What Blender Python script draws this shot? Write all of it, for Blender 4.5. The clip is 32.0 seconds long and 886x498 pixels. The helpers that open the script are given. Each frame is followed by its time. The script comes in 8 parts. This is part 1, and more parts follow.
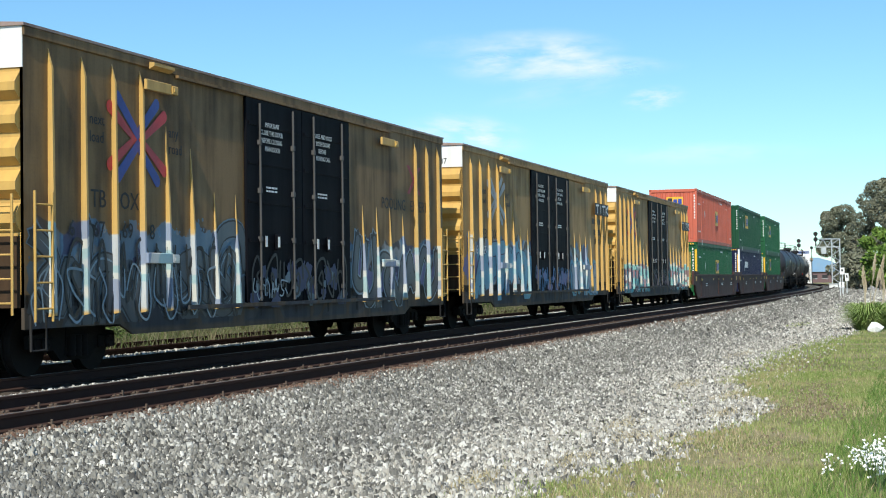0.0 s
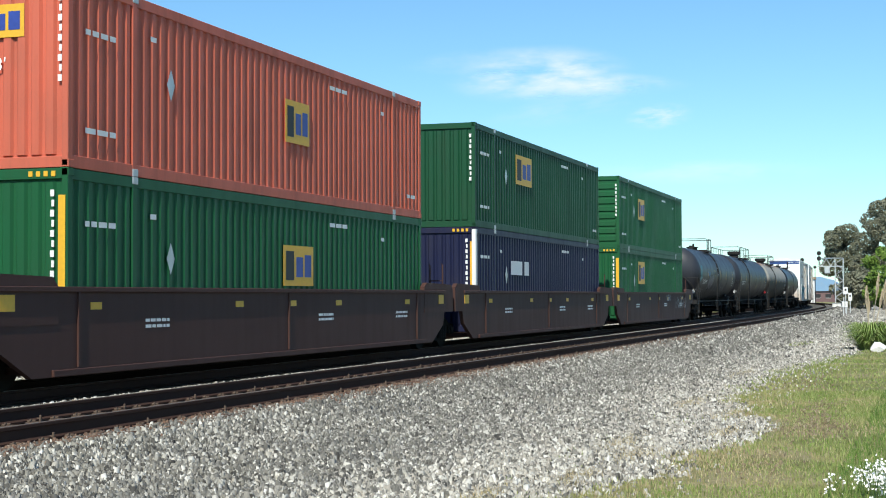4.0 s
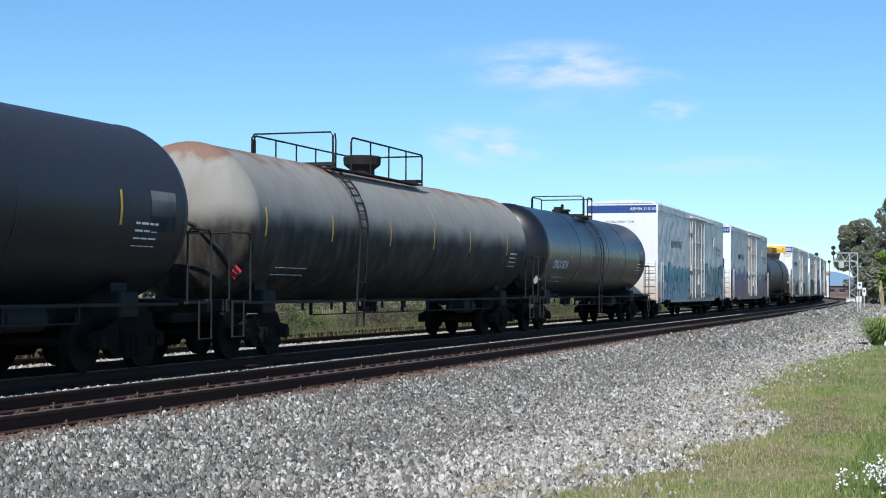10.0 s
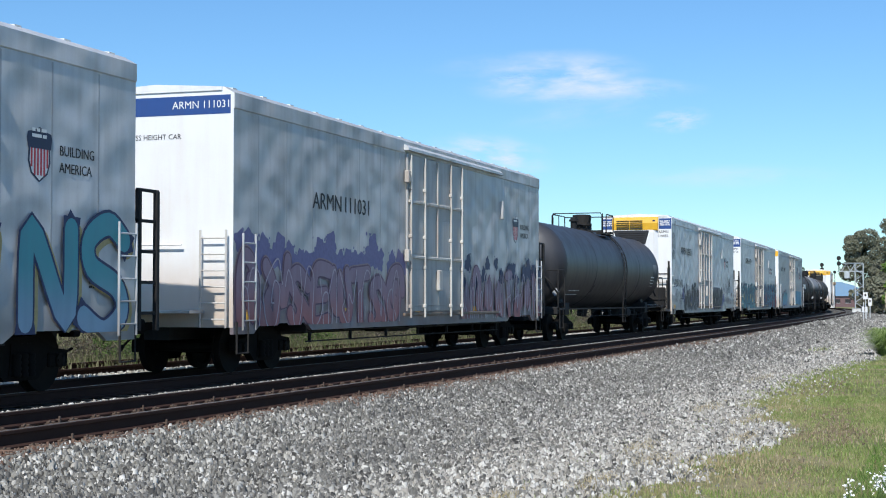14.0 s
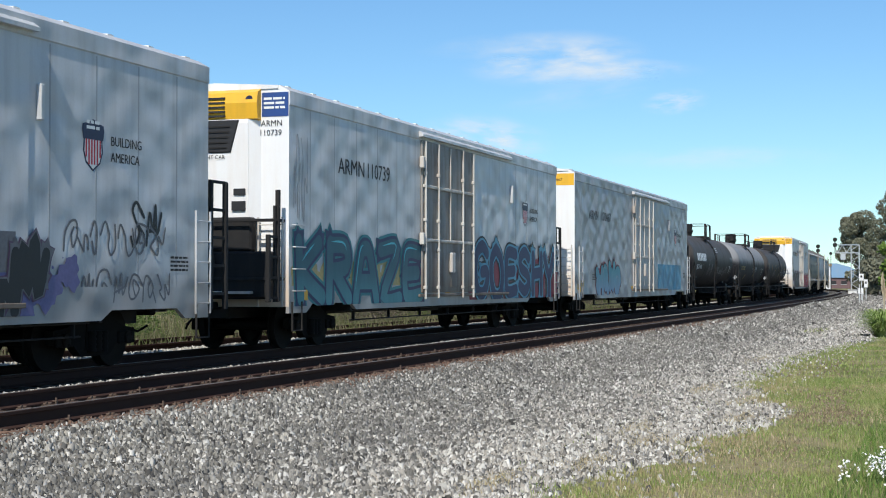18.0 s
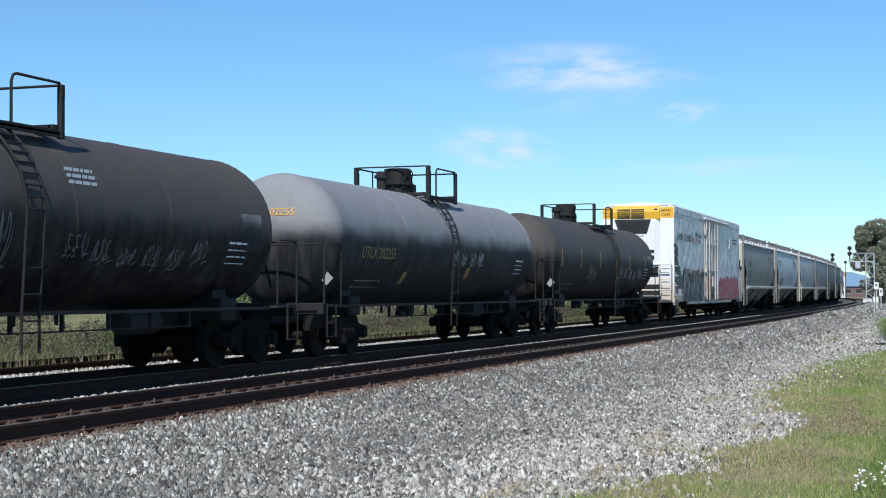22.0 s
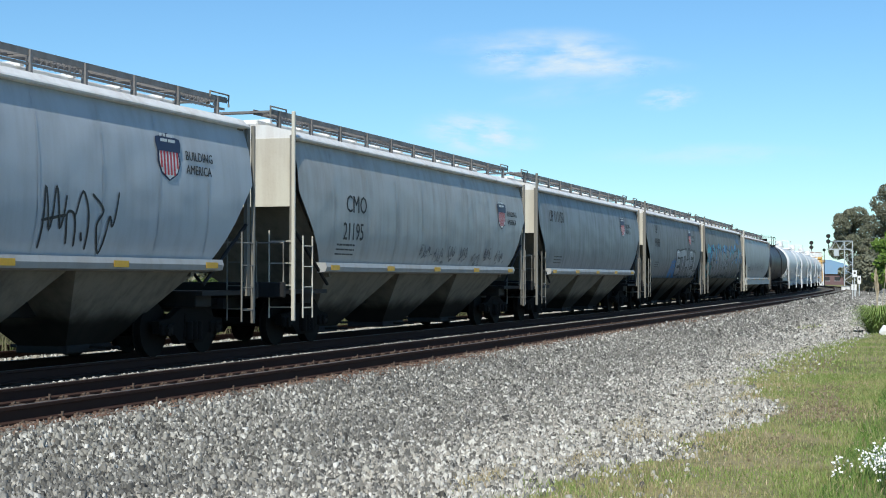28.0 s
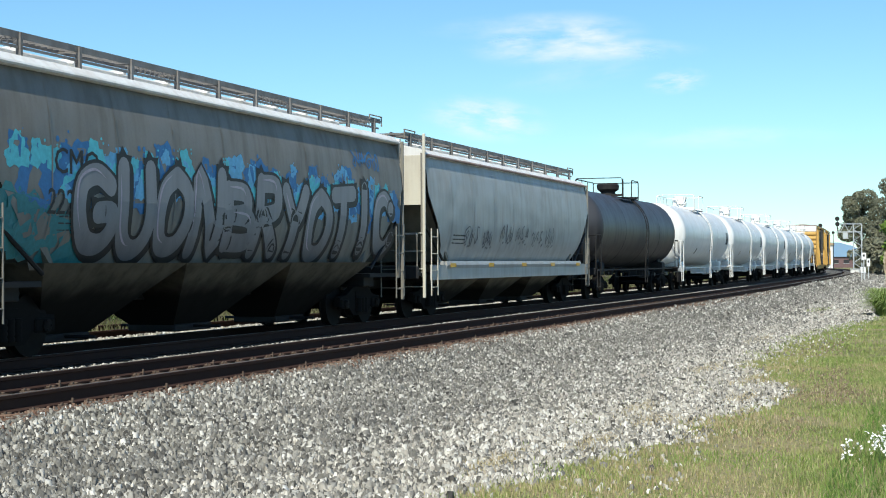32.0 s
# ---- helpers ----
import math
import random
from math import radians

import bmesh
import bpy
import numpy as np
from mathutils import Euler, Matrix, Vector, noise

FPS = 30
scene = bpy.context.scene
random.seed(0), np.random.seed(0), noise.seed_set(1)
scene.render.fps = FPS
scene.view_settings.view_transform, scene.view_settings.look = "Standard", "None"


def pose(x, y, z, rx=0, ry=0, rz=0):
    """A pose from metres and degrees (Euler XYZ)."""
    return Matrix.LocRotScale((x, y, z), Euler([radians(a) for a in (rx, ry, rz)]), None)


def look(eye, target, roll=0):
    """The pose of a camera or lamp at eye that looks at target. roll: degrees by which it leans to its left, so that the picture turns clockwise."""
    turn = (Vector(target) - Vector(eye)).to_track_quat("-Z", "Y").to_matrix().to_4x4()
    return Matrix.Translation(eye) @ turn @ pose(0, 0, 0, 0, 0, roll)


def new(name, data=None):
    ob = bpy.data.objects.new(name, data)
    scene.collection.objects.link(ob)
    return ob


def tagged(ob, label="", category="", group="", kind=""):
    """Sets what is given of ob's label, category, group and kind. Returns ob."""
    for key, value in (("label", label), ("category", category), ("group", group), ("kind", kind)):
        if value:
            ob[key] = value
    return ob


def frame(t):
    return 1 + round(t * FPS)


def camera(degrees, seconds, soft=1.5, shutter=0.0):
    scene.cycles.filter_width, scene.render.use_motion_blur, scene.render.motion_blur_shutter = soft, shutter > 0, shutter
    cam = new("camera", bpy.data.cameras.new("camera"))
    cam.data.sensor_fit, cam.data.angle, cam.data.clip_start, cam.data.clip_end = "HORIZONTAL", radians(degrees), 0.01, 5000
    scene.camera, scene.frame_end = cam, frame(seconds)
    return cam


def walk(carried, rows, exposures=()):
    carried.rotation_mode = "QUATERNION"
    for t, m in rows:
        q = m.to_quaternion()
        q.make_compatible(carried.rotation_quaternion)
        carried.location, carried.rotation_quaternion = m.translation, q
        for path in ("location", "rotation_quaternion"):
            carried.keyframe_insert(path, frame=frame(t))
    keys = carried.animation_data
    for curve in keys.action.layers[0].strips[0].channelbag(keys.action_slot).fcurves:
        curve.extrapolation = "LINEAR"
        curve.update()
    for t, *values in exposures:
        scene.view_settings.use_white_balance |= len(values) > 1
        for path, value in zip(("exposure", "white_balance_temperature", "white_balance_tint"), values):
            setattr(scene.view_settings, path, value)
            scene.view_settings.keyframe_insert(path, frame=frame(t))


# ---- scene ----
# ---------------------------------------------------------------- camera
EYE = (0.0, 0.0, 1.326)


def aim(heading, pitch, roll):
    a, b = radians(heading), radians(pitch)
    way = Vector((math.cos(b) * math.cos(a), math.cos(b) * math.sin(a), math.sin(b)))
    return look(EYE, Vector(EYE) + way, roll)


cam = camera(32.27, 32.0, 1.05)
walk(cam, [(t, aim(h, p, r)) for t, h, p, r in (  # seconds, heading, pitch, roll in degrees
    (0, 17.916, 1.188, -0.715), (0.5, 17.950, 1.254, -0.679), (1, 17.931, 1.253, -0.494), (1.5, 17.903, 1.299, -0.434),
    (2, 17.883, 1.409, -0.357), (2.5, 17.847, 1.523, -0.233), (3, 17.850, 1.651, -0.122), (3.5, 17.901, 1.722, -0.183),
    (5.5, 18.570, 1.984, -0.211), (6, 18.698, 1.952, -0.119), (6.5, 18.767, 1.941, -0.029), (7, 18.751, 1.926, 0.111),
    (7.5, 18.754, 1.871, 0.204), (8, 18.647, 1.795, 0.239), (8.5, 18.609, 1.725, 0.165), (9, 18.563, 1.604, 0.130),
    (9.5, 18.569, 1.478, 0.234), (10, 18.541, 1.467, 0.276), (10.5, 18.494, 1.445, 0.165), (11, 18.426, 1.477, 0.115),
    (11.5, 18.418, 1.546, -0.009), (12, 18.464, 1.521, -0.300), (12.5, 18.474, 1.553, -0.380), (13, 18.480, 1.663, -0.222),
    (13.5, 18.625, 1.807, 0.011), (14, 18.732, 1.920, 0.020), (14.5, 18.865, 2.022, -0.027), (16.5, 18.992, 1.587, 0.285),
    (17, 18.855, 1.434, 0.168), (17.5, 18.680, 1.318, 0.106), (18, 18.596, 1.229, 0.012), (18.5, 18.687, 1.256, 0.096),
    (19, 18.816, 1.276, 0.266), (19.5, 18.893, 1.326, 0.262), (20, 18.922, 1.430, 0.204), (20.5, 18.902, 1.500, 0.151),
    (21, 18.942, 1.567, 0.006), (21.5, 19.042, 1.620, -0.042), (22, 19.108, 1.609, -0.191), (22.5, 19.145, 1.523, -0.394),
    (23, 19.089, 1.552, -0.394), (23.5, 18.991, 1.568, -0.380), (24, 18.870, 1.569, -0.283), (24.5, 18.834, 1.578, -0.169),
    (25, 18.787, 1.517, -0.154), (25.5, 18.743, 1.410, -0.101), (27.5, 18.529, 1.107, -0.053), (28, 18.362, 1.088, 0.031),
    (28.5, 18.273, 0.880, 0.196), (29, 18.387, 0.752, -0.196), (29.5, 18.589, 0.659, -0.301), (30, 18.766, 0.529, -0.329),
    (30.5, 18.779, 0.443, -0.306), (31, 18.799, 0.485, -0.232), (31.5, 18.716, 0.488, -0.249), (32, 18.681, 0.523, -0.277),
)], [(0, .11, 6350, 4), (6, .09, 6350, 4), (7.5, -.02, 6150, 7), (9, -.12, 5950, 10), (14, -.13, 5950, 10), (18, -.15, 6250, 10), (23, -.16, 5850, 10), (25.5, -.19, 6000, 10), (28, -.10, 6150, 6), (30.5, .06, 6400, 4), (32, .09, 6420, 4)])

# ---------------------------------------------------------------- sky and sun
SUN_WAY = Vector((-0.686, -0.075, 0.722)).normalized()     # towards the sun
world = bpy.data.worlds.new("sky")
scene.world = world
world.use_nodes = True
wn = world.node_tree.nodes
sky = wn.new("ShaderNodeTexSky")
sky.sky_type = 'NISHITA'
sky.sun_disc = False
sky.sun_elevation = math.asin(SUN_WAY.z)
sky.sun_rotation = math.atan2(SUN_WAY.x, SUN_WAY.y)
sky.air_density, sky.dust_density, sky.ozone_density = 1.0, 0.0, 3.0
tint = wn.new("ShaderNodeMix")
tint.data_type, tint.blend_type = 'RGBA', 'MULTIPLY'
tint.inputs[0].default_value, tint.inputs[7].default_value = 1.0, (0.71, 0.94, 1.08, 1)
world.node_tree.links.new(sky.outputs[0], tint.inputs[6])
world.node_tree.links.new(tint.outputs[2], wn["Background"].inputs[0])
wn["Background"].inputs[1].default_value = 0.125
lamp = bpy.data.lights.new("sun", 'SUN')
lamp.energy, lamp.angle, lamp.color = 5.0, radians(0.53), (1.0, 0.93, 0.81)
sun = new("sun", lamp)
sun.matrix_world = look(SUN_WAY * 100, (0, 0, 0))


# ---------------------------------------------------------------- materials
def nodes_of(name):
    m = bpy.data.materials.new(name)
    m.use_nodes = True
    nt = m.node_tree
    return m, nt, nt.nodes["Principled BSDF"]


def n_(nt, kind, **kw):
    n = nt.nodes.new("ShaderNode" + kind)
    for k, v in kw.items():
        n.inputs[k].default_value = v
    return n


def noise_(nt, vec, scale, detail=4.0, rough=0.55):
    n = n_(nt, "TexNoise", Scale=scale, Detail=detail, Roughness=rough)
    nt.links.new(vec, n.inputs["Vector"])
    return n.outputs["Fac"]


def ramp_(nt, fac, a, b):
    n = n_(nt, "MapRange")
    n.interpolation_type = 'SMOOTHSTEP'
    n.inputs["From Min"].default_value, n.inputs["From Max"].default_value = a, b
    nt.links.new(fac, n.inputs["Value"])
    return n.outputs["Result"]


def math_(nt, op, a, b):
    n = nt.nodes.new("ShaderNodeMath")
    n.operation = op
    for i, v in enumerate((a, b)):
        if isinstance(v, (int, float)):
            n.inputs[i].default_value = v
        else:
            nt.links.new(v, n.inputs[i])
    return n.outputs[0]


def mix_(nt, fac, a, b):
    n = nt.nodes.new("ShaderNodeMix")
    n.data_type = 'RGBA'
    for sock, v in ((n.inputs[0], fac), (n.inputs[6], a), (n.inputs[7], b)):
        if isinstance(v, (int, float)):
            sock.default_value = v
        elif isinstance(v, tuple):
            sock.default_value = (*v, 1)
        else:
            nt.links.new(v, sock)
    return n.outputs[2]


def coords(nt, stretch=(1, 1, 1)):
    tc = nt.nodes.new("ShaderNodeTexCoord")
    mp = n_(nt, "Mapping", Scale=stretch)
    nt.links.new(tc.outputs["Object"], mp.inputs["Vector"])
    return mp.outputs["Vector"]


def bump_(nt, bsdf, height, strength=0.3, dist=0.01):
    b = n_(nt, "Bump", Strength=strength, Distance=dist)
    nt.links.new(height, b.inputs["Height"])
    nt.links.new(b.outputs["Normal"], bsdf.inputs["Normal"])


def paint(name, colour, grime=(0.05, 0.045, 0.04), amount=0.45, rough=0.5, metal=0.0, waves=0.0, patches=None, spec=0.5, split=None, cap=None):
    """Weathered paint on steel: streaks that run down, blotches, fine grain.
    waves: depth in metres of broad dents in thin sheets; patches: sprayed zones (colours, x0, x1, z0, z1, seed)."""
    m, nt, bsdf = nodes_of(name)
    flat = coords(nt)
    streak = noise_(nt, coords(nt, (2.2, 2.2, 0.22)), 2.0, 5)
    blotch = noise_(nt, flat, 0.9, 5)
    fine = noise_(nt, flat, 28, 3)
    dirt = math_(nt, 'MULTIPLY', ramp_(nt, math_(nt, 'ADD', math_(nt, 'MULTIPLY', streak, 0.6), math_(nt, 'MULTIPLY', blotch, 0.4)), 0.40, 0.70), amount)
    dirt = math_(nt, 'ADD', dirt, math_(nt, 'MULTIPLY', ramp_(nt, fine, 0.45, 0.8), amount * 0.25))
    base = colour
    # low colour below z0: stains, fades, and painted-in shade on tanks and bays
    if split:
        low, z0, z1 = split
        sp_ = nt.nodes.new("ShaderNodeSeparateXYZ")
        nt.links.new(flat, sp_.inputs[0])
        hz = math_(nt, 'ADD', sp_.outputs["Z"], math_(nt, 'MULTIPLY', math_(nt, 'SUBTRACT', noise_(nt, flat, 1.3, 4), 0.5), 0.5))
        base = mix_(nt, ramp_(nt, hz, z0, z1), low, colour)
    if cap:
        top, zc_ = cap
        cz = nt.nodes.new("ShaderNodeSeparateXYZ")
        nt.links.new(flat, cz.inputs[0])
        rim = math_(nt, 'ADD', cz.outputs["Z"], math_(nt, 'MULTIPLY', math_(nt, 'SUBTRACT', noise_(nt, coords(nt, (1, 1, .5)), 1.1, 5, .6), 0.5), 1.6))
        base = mix_(nt, math_(nt, 'MULTIPLY', ramp_(nt, rim, zc_, zc_ + 0.25), 0.8), base, top)
    if patches:
        tones, x0, x1, z0, z1, seed = patches
        sep = nt.nodes.new("ShaderNodeSeparateXYZ")
        nt.links.new(flat, sep.inputs[0])
        shift = coords(nt)
        shift.node.inputs["Location"].default_value = (seed * 3.1, 0, seed * 1.7)
        shift.node.inputs["Scale"].default_value = (1.0, 0.0, 1.0)
        edge = math_(nt, 'MULTIPLY', noise_(nt, shift, 1.6, 2, 0.4), 1.0)
        up = ramp_(nt, math_(nt, 'SUBTRACT', math_(nt, 'ADD', z1 - 0.5, edge), sep.outputs["Z"]), 0.0, 0.06)
        low = ramp_(nt, math_(nt, 'SUBTRACT', sep.outputs["Z"], z0), 0.0, 0.08)
        left = ramp_(nt, math_(nt, 'SUBTRACT', sep.outputs["X"], x0), 0.0, 0.15)
        right = ramp_(nt, math_(nt, 'SUBTRACT', x1, sep.outputs["X"]), 0.0, 0.15)
        mask = math_(nt, 'MULTIPLY', math_(nt, 'MULTIPLY', up, low), math_(nt, 'MULTIPLY', left, right))
        pick = noise_(nt, shift, 1.1, 1, 0.3)
        spray = tones[0]
        for i, tone in enumerate(tones[1:]):
            cut = 0.38 + 0.24 * (i + 0.5) / max(1, len(tones) - 1)
            spray = mix_(nt, ramp_(nt, pick, cut, cut + 0.02), spray, tone)
        base = mix_(nt, math_(nt, 'MULTIPLY', mask, 0.85), base, spray)
    nt.links.new(mix_(nt, dirt, base, grime), bsdf.inputs["Base Color"])
    nt.links.new(math_(nt, 'ADD', rough, math_(nt, 'MULTIPLY', dirt, 0.35)), bsdf.inputs["Roughness"])
    bsdf.inputs["Metallic"].default_value = metal
    bsdf.inputs["Specular IOR Level"].default_value = spec
    if waves:
        dent = noise_(nt, coords(nt, (0.8, 0.1, 1.5)), 1.35, 0.4, 0.35)
        sd = nt.nodes.new("ShaderNodeSeparateXYZ")
        nt.links.new(flat, sd.inputs[0])
        warp = math_(nt, 'MULTIPLY', noise_(nt, flat, .8, 2), 5.0)
        row = math_(nt, 'SINE', math_(nt, 'ADD', math_(nt, 'MULTIPLY', sd.outputs["Z"], 7.4), warp), 0.0)
        col = math_(nt, 'SINE', math_(nt, 'ADD', math_(nt, 'MULTIPLY', sd.outputs["X"], 5.15), math_(nt, 'MULTIPLY', sd.outputs["Z"], 1.3)), 0.0)
        quilt = math_(nt, 'MULTIPLY', math_(nt, 'MULTIPLY', row, col), 0.12 if waves > .06 else .025)
        bump_(nt, bsdf, math_(nt, 'ADD', math_(nt, 'MULTIPLY', dent, .62), quilt), 1.0, waves)
    else:
        bump_(nt, bsdf, fine, 0.15, 0.004)
    return m


def plain(name, colour, rough=0.6, metal=0.0, vary=0.25, spec=0.5):
    m, nt, bsdf = nodes_of(name)
    f = noise_(nt, coords(nt), 14, 4)
    dark = tuple(c * (1 - vary) for c in colour)
    lite = tuple(min(1, c * (1 + vary)) for c in colour)
    nt.links.new(mix_(nt, f, dark, lite), bsdf.inputs["Base Color"])
    bsdf.inputs["Roughness"].default_value, bsdf.inputs["Metallic"].default_value = rough, metal
    bsdf.inputs["Specular IOR Level"].default_value = spec
    bump_(nt, bsdf, f, 0.2, 0.004)
    return m


def island(name, tones, rough=0.85, grain=30.0, patch=None):
    """Loose pieces, each of its own tone."""
    m, nt, bsdf = nodes_of(name)
    g = nt.nodes.new("ShaderNodeNewGeometry")
    cr = nt.nodes.new("ShaderNodeValToRGB")
    el = cr.color_ramp.elements
    el[0].color, el[1].color = (*tones[0], 1), (*tones[-1], 1)
    for i, tone in enumerate(tones[1:-1]):
        el.new((i + 1) / (len(tones) - 1)).color = (*tone, 1)
    nt.links.new(g.outputs["Random Per Island"], cr.inputs[0])
    f = noise_(nt, coords(nt), grain, 3)
    body = cr.outputs[0]
    if patch:
        body = mix_(nt, math_(nt, 'MULTIPLY', ramp_(nt, noise_(nt, coords(nt), patch[1], 4, .6), .46, .62), patch[2]), body, patch[0])
    nt.links.new(mix_(nt, math_(nt, 'MULTIPLY', f, 0.5), body, tuple(c * 0.4 for c in tones[0])), bsdf.inputs["Base Color"])
    bsdf.inputs["Roughness"].default_value = rough
    bsdf.inputs["Specular IOR Level"].default_value = 0.25
    return m


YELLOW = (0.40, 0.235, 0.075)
SPRAY_BLUE = [(0.03, 0.06, 0.17), (0.10, 0.26, 0.42), (0.30, 0.33, 0.35), (0.03, 0.035, 0.05), (0.07, 0.20, 0.30)]
SPRAY_TEAL = [(0.03, 0.08, 0.10), (0.05, 0.28, 0.32), (0.10, 0.055, 0.14), (0.14, 0.07, 0.17), (0.035, 0.12, 0.15)]
M = {}
# wall yellow is set darker than posts and ends: grime plus painted-in shade
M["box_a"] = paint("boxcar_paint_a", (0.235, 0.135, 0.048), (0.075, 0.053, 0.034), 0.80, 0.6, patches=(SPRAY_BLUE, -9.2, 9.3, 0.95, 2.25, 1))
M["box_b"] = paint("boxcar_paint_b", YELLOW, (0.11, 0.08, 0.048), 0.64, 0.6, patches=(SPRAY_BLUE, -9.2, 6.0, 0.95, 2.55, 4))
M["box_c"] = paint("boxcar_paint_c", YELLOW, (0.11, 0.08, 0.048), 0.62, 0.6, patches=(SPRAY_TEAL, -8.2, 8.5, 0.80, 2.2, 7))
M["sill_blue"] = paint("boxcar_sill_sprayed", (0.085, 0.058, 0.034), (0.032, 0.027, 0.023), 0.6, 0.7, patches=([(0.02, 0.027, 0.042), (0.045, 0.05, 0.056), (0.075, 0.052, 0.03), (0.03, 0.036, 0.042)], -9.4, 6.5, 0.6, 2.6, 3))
# the same yellow and spray brightened, so the posts look struck by sun
RIB_LIT = (0.60, 0.37, 0.11)
RIB_SPRAY_LIT = [(0.20, 0.30, 0.48), (0.62, 0.66, 0.66), (0.30, 0.52, 0.60), (0.50, 0.56, 0.62)]
M["rib_a"] = paint("boxcar_rib_a", RIB_LIT, (0.2, 0.14, 0.07), 0.35, 0.55, patches=(RIB_SPRAY_LIT, -9.2, 9.3, 0.90, 2.25, 1))
M["rib_b"] = paint("boxcar_rib_b", RIB_LIT, (0.2, 0.14, 0.07), 0.35, 0.55, patches=(RIB_SPRAY_LIT, -9.2, 6.0, 0.90, 2.45, 4))
M["rib_c"] = paint("boxcar_rib_c", RIB_LIT, (0.2, 0.14, 0.07), 0.35, 0.55, patches=([(.6, .6, .58), (.12, .42, .46), (.16, .10, .18), (.66, .66, .64)], -8.2, 9.4, 0.80, 1.95, 7))
# same yellow brightened for sunlit ends; also on ladders and the last boxcars
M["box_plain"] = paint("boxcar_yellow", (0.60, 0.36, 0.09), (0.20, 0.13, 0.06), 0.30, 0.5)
M["door_black"] = paint("black_door_paint", (0.006, 0.006, 0.009), (0.012, 0.011, 0.011), 0.35, 0.6, spec=0.06)
M["rod_grey"] = paint("grey_lock_rod", (0.085, 0.08, 0.078), (0.03, 0.028, 0.026), 0.4, 0.6)
M["roof_rust"] = paint("rusted_roof_sheet", (0.36, 0.27, 0.24), (0.20, 0.11, 0.08), 0.5, 0.6, 0.2)
M["brown_dark"] = paint("dark_brown_plate", (0.075, 0.045, 0.026), (0.03, 0.022, 0.017), 0.6, 0.85, spec=0.1)
M["galv"] = paint("galvanised_sheet", (0.55, 0.56, 0.57), (0.25, 0.23, 0.2), 0.35, 0.4, 0.5)
M["white"] = paint("white_paint", (0.82, 0.82, 0.80), (0.42, 0.34, 0.26), 0.25, 0.45)
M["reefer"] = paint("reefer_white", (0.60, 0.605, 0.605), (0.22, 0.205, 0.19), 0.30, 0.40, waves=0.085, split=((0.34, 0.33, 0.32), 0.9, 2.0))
M["seam"] = paint("reefer_seam", (0.40, 0.405, 0.41), (0.22, 0.205, 0.19), 0.3, 0.5)
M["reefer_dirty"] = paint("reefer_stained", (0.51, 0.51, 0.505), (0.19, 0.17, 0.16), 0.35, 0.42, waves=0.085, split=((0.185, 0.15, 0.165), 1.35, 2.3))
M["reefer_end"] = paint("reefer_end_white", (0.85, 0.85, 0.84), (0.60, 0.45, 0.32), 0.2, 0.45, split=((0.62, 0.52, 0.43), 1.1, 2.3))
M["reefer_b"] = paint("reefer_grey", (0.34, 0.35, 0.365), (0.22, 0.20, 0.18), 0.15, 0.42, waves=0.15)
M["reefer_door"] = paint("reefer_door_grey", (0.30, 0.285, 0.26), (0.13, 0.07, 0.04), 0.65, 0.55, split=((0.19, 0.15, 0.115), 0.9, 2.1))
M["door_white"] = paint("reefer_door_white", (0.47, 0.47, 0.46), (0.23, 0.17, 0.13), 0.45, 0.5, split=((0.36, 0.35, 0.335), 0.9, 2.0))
M["rod"] = paint("cream_lock_rod", (0.64, 0.615, 0.56), (0.22, 0.12, 0.07), 0.6, 0.55)
M["blue_band"] = paint("blue_band", (0.03, 0.075, 0.25), amount=0.15, rough=0.4)
M["unit_yellow"] = paint("unit_yellow", (0.85, 0.47, 0.03), amount=0.15, rough=0.4)
M["steel_dark"] = plain("dark_truck_steel", (0.012, 0.011, 0.010), 0.9, spec=0.08)
M["frame_black"] = paint("black_frame_paint", (0.017, 0.017, 0.018), (0.06, 0.053, 0.045), 0.4, 0.7, spec=0.25)
M["wheel"] = plain("worn_wheel_steel", (0.014, 0.012, 0.0105), 0.8, 0.0, spec=0.1)
# tank shells: dust and fading above, with the underside's shade put into the colour
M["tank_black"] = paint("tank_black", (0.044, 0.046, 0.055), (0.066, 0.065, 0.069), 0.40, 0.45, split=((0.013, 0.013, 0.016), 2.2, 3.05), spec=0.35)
M["tank_dusty_shaded"] = paint("tank_dusty_shaded_black", (0.072, 0.066, 0.062), (0.12, 0.10, 0.082), 0.5, 0.55, split=((0.005, 0.0055, 0.009), 2.2, 2.75), spec=0.14)
# bluish top here and in tank_black stands in for reflected sky
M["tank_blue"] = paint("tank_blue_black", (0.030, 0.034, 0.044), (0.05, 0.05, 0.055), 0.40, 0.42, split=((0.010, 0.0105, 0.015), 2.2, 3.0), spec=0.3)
M["tank_gloss"] = paint("tank_gloss_black", (0.012, 0.012, 0.016), (0.02, 0.02, 0.022), 0.08, 0.34, spec=0.4)
# light upper half and dark shaded lower half are both in the paint
M["tank_grey"] = paint("tank_faded_shaded_black", (0.27, 0.27, 0.275), (0.17, 0.165, 0.16), 0.30, 0.6, split=((0.014, 0.015, 0.019), 2.35, 2.85), spec=0.14)
M["tank_rust"] = paint("tank_faded_rusty_shaded", (0.33, 0.315, 0.28), (0.22, 0.19, 0.15), 0.35, 0.6, spec=0.16, split=((0.016, 0.016, 0.017), 2.35, 2.95), cap=((0.24, 0.10, 0.06), 3.72))
M["tank_white"] = paint("tank_white", (0.78, 0.78, 0.77), (0.35, 0.30, 0.24), 0.25, 0.35)
M["hop_grey"] = paint("hopper_light_grey", (0.44, 0.475, 0.51), (0.27, 0.26, 0.25), 0.32, 0.45, waves=0.05)
M["hop_steel"] = paint("hopper_steel_grey", (0.21, 0.23, 0.25), (0.12, 0.115, 0.10), 0.45, 0.45, waves=0.05)
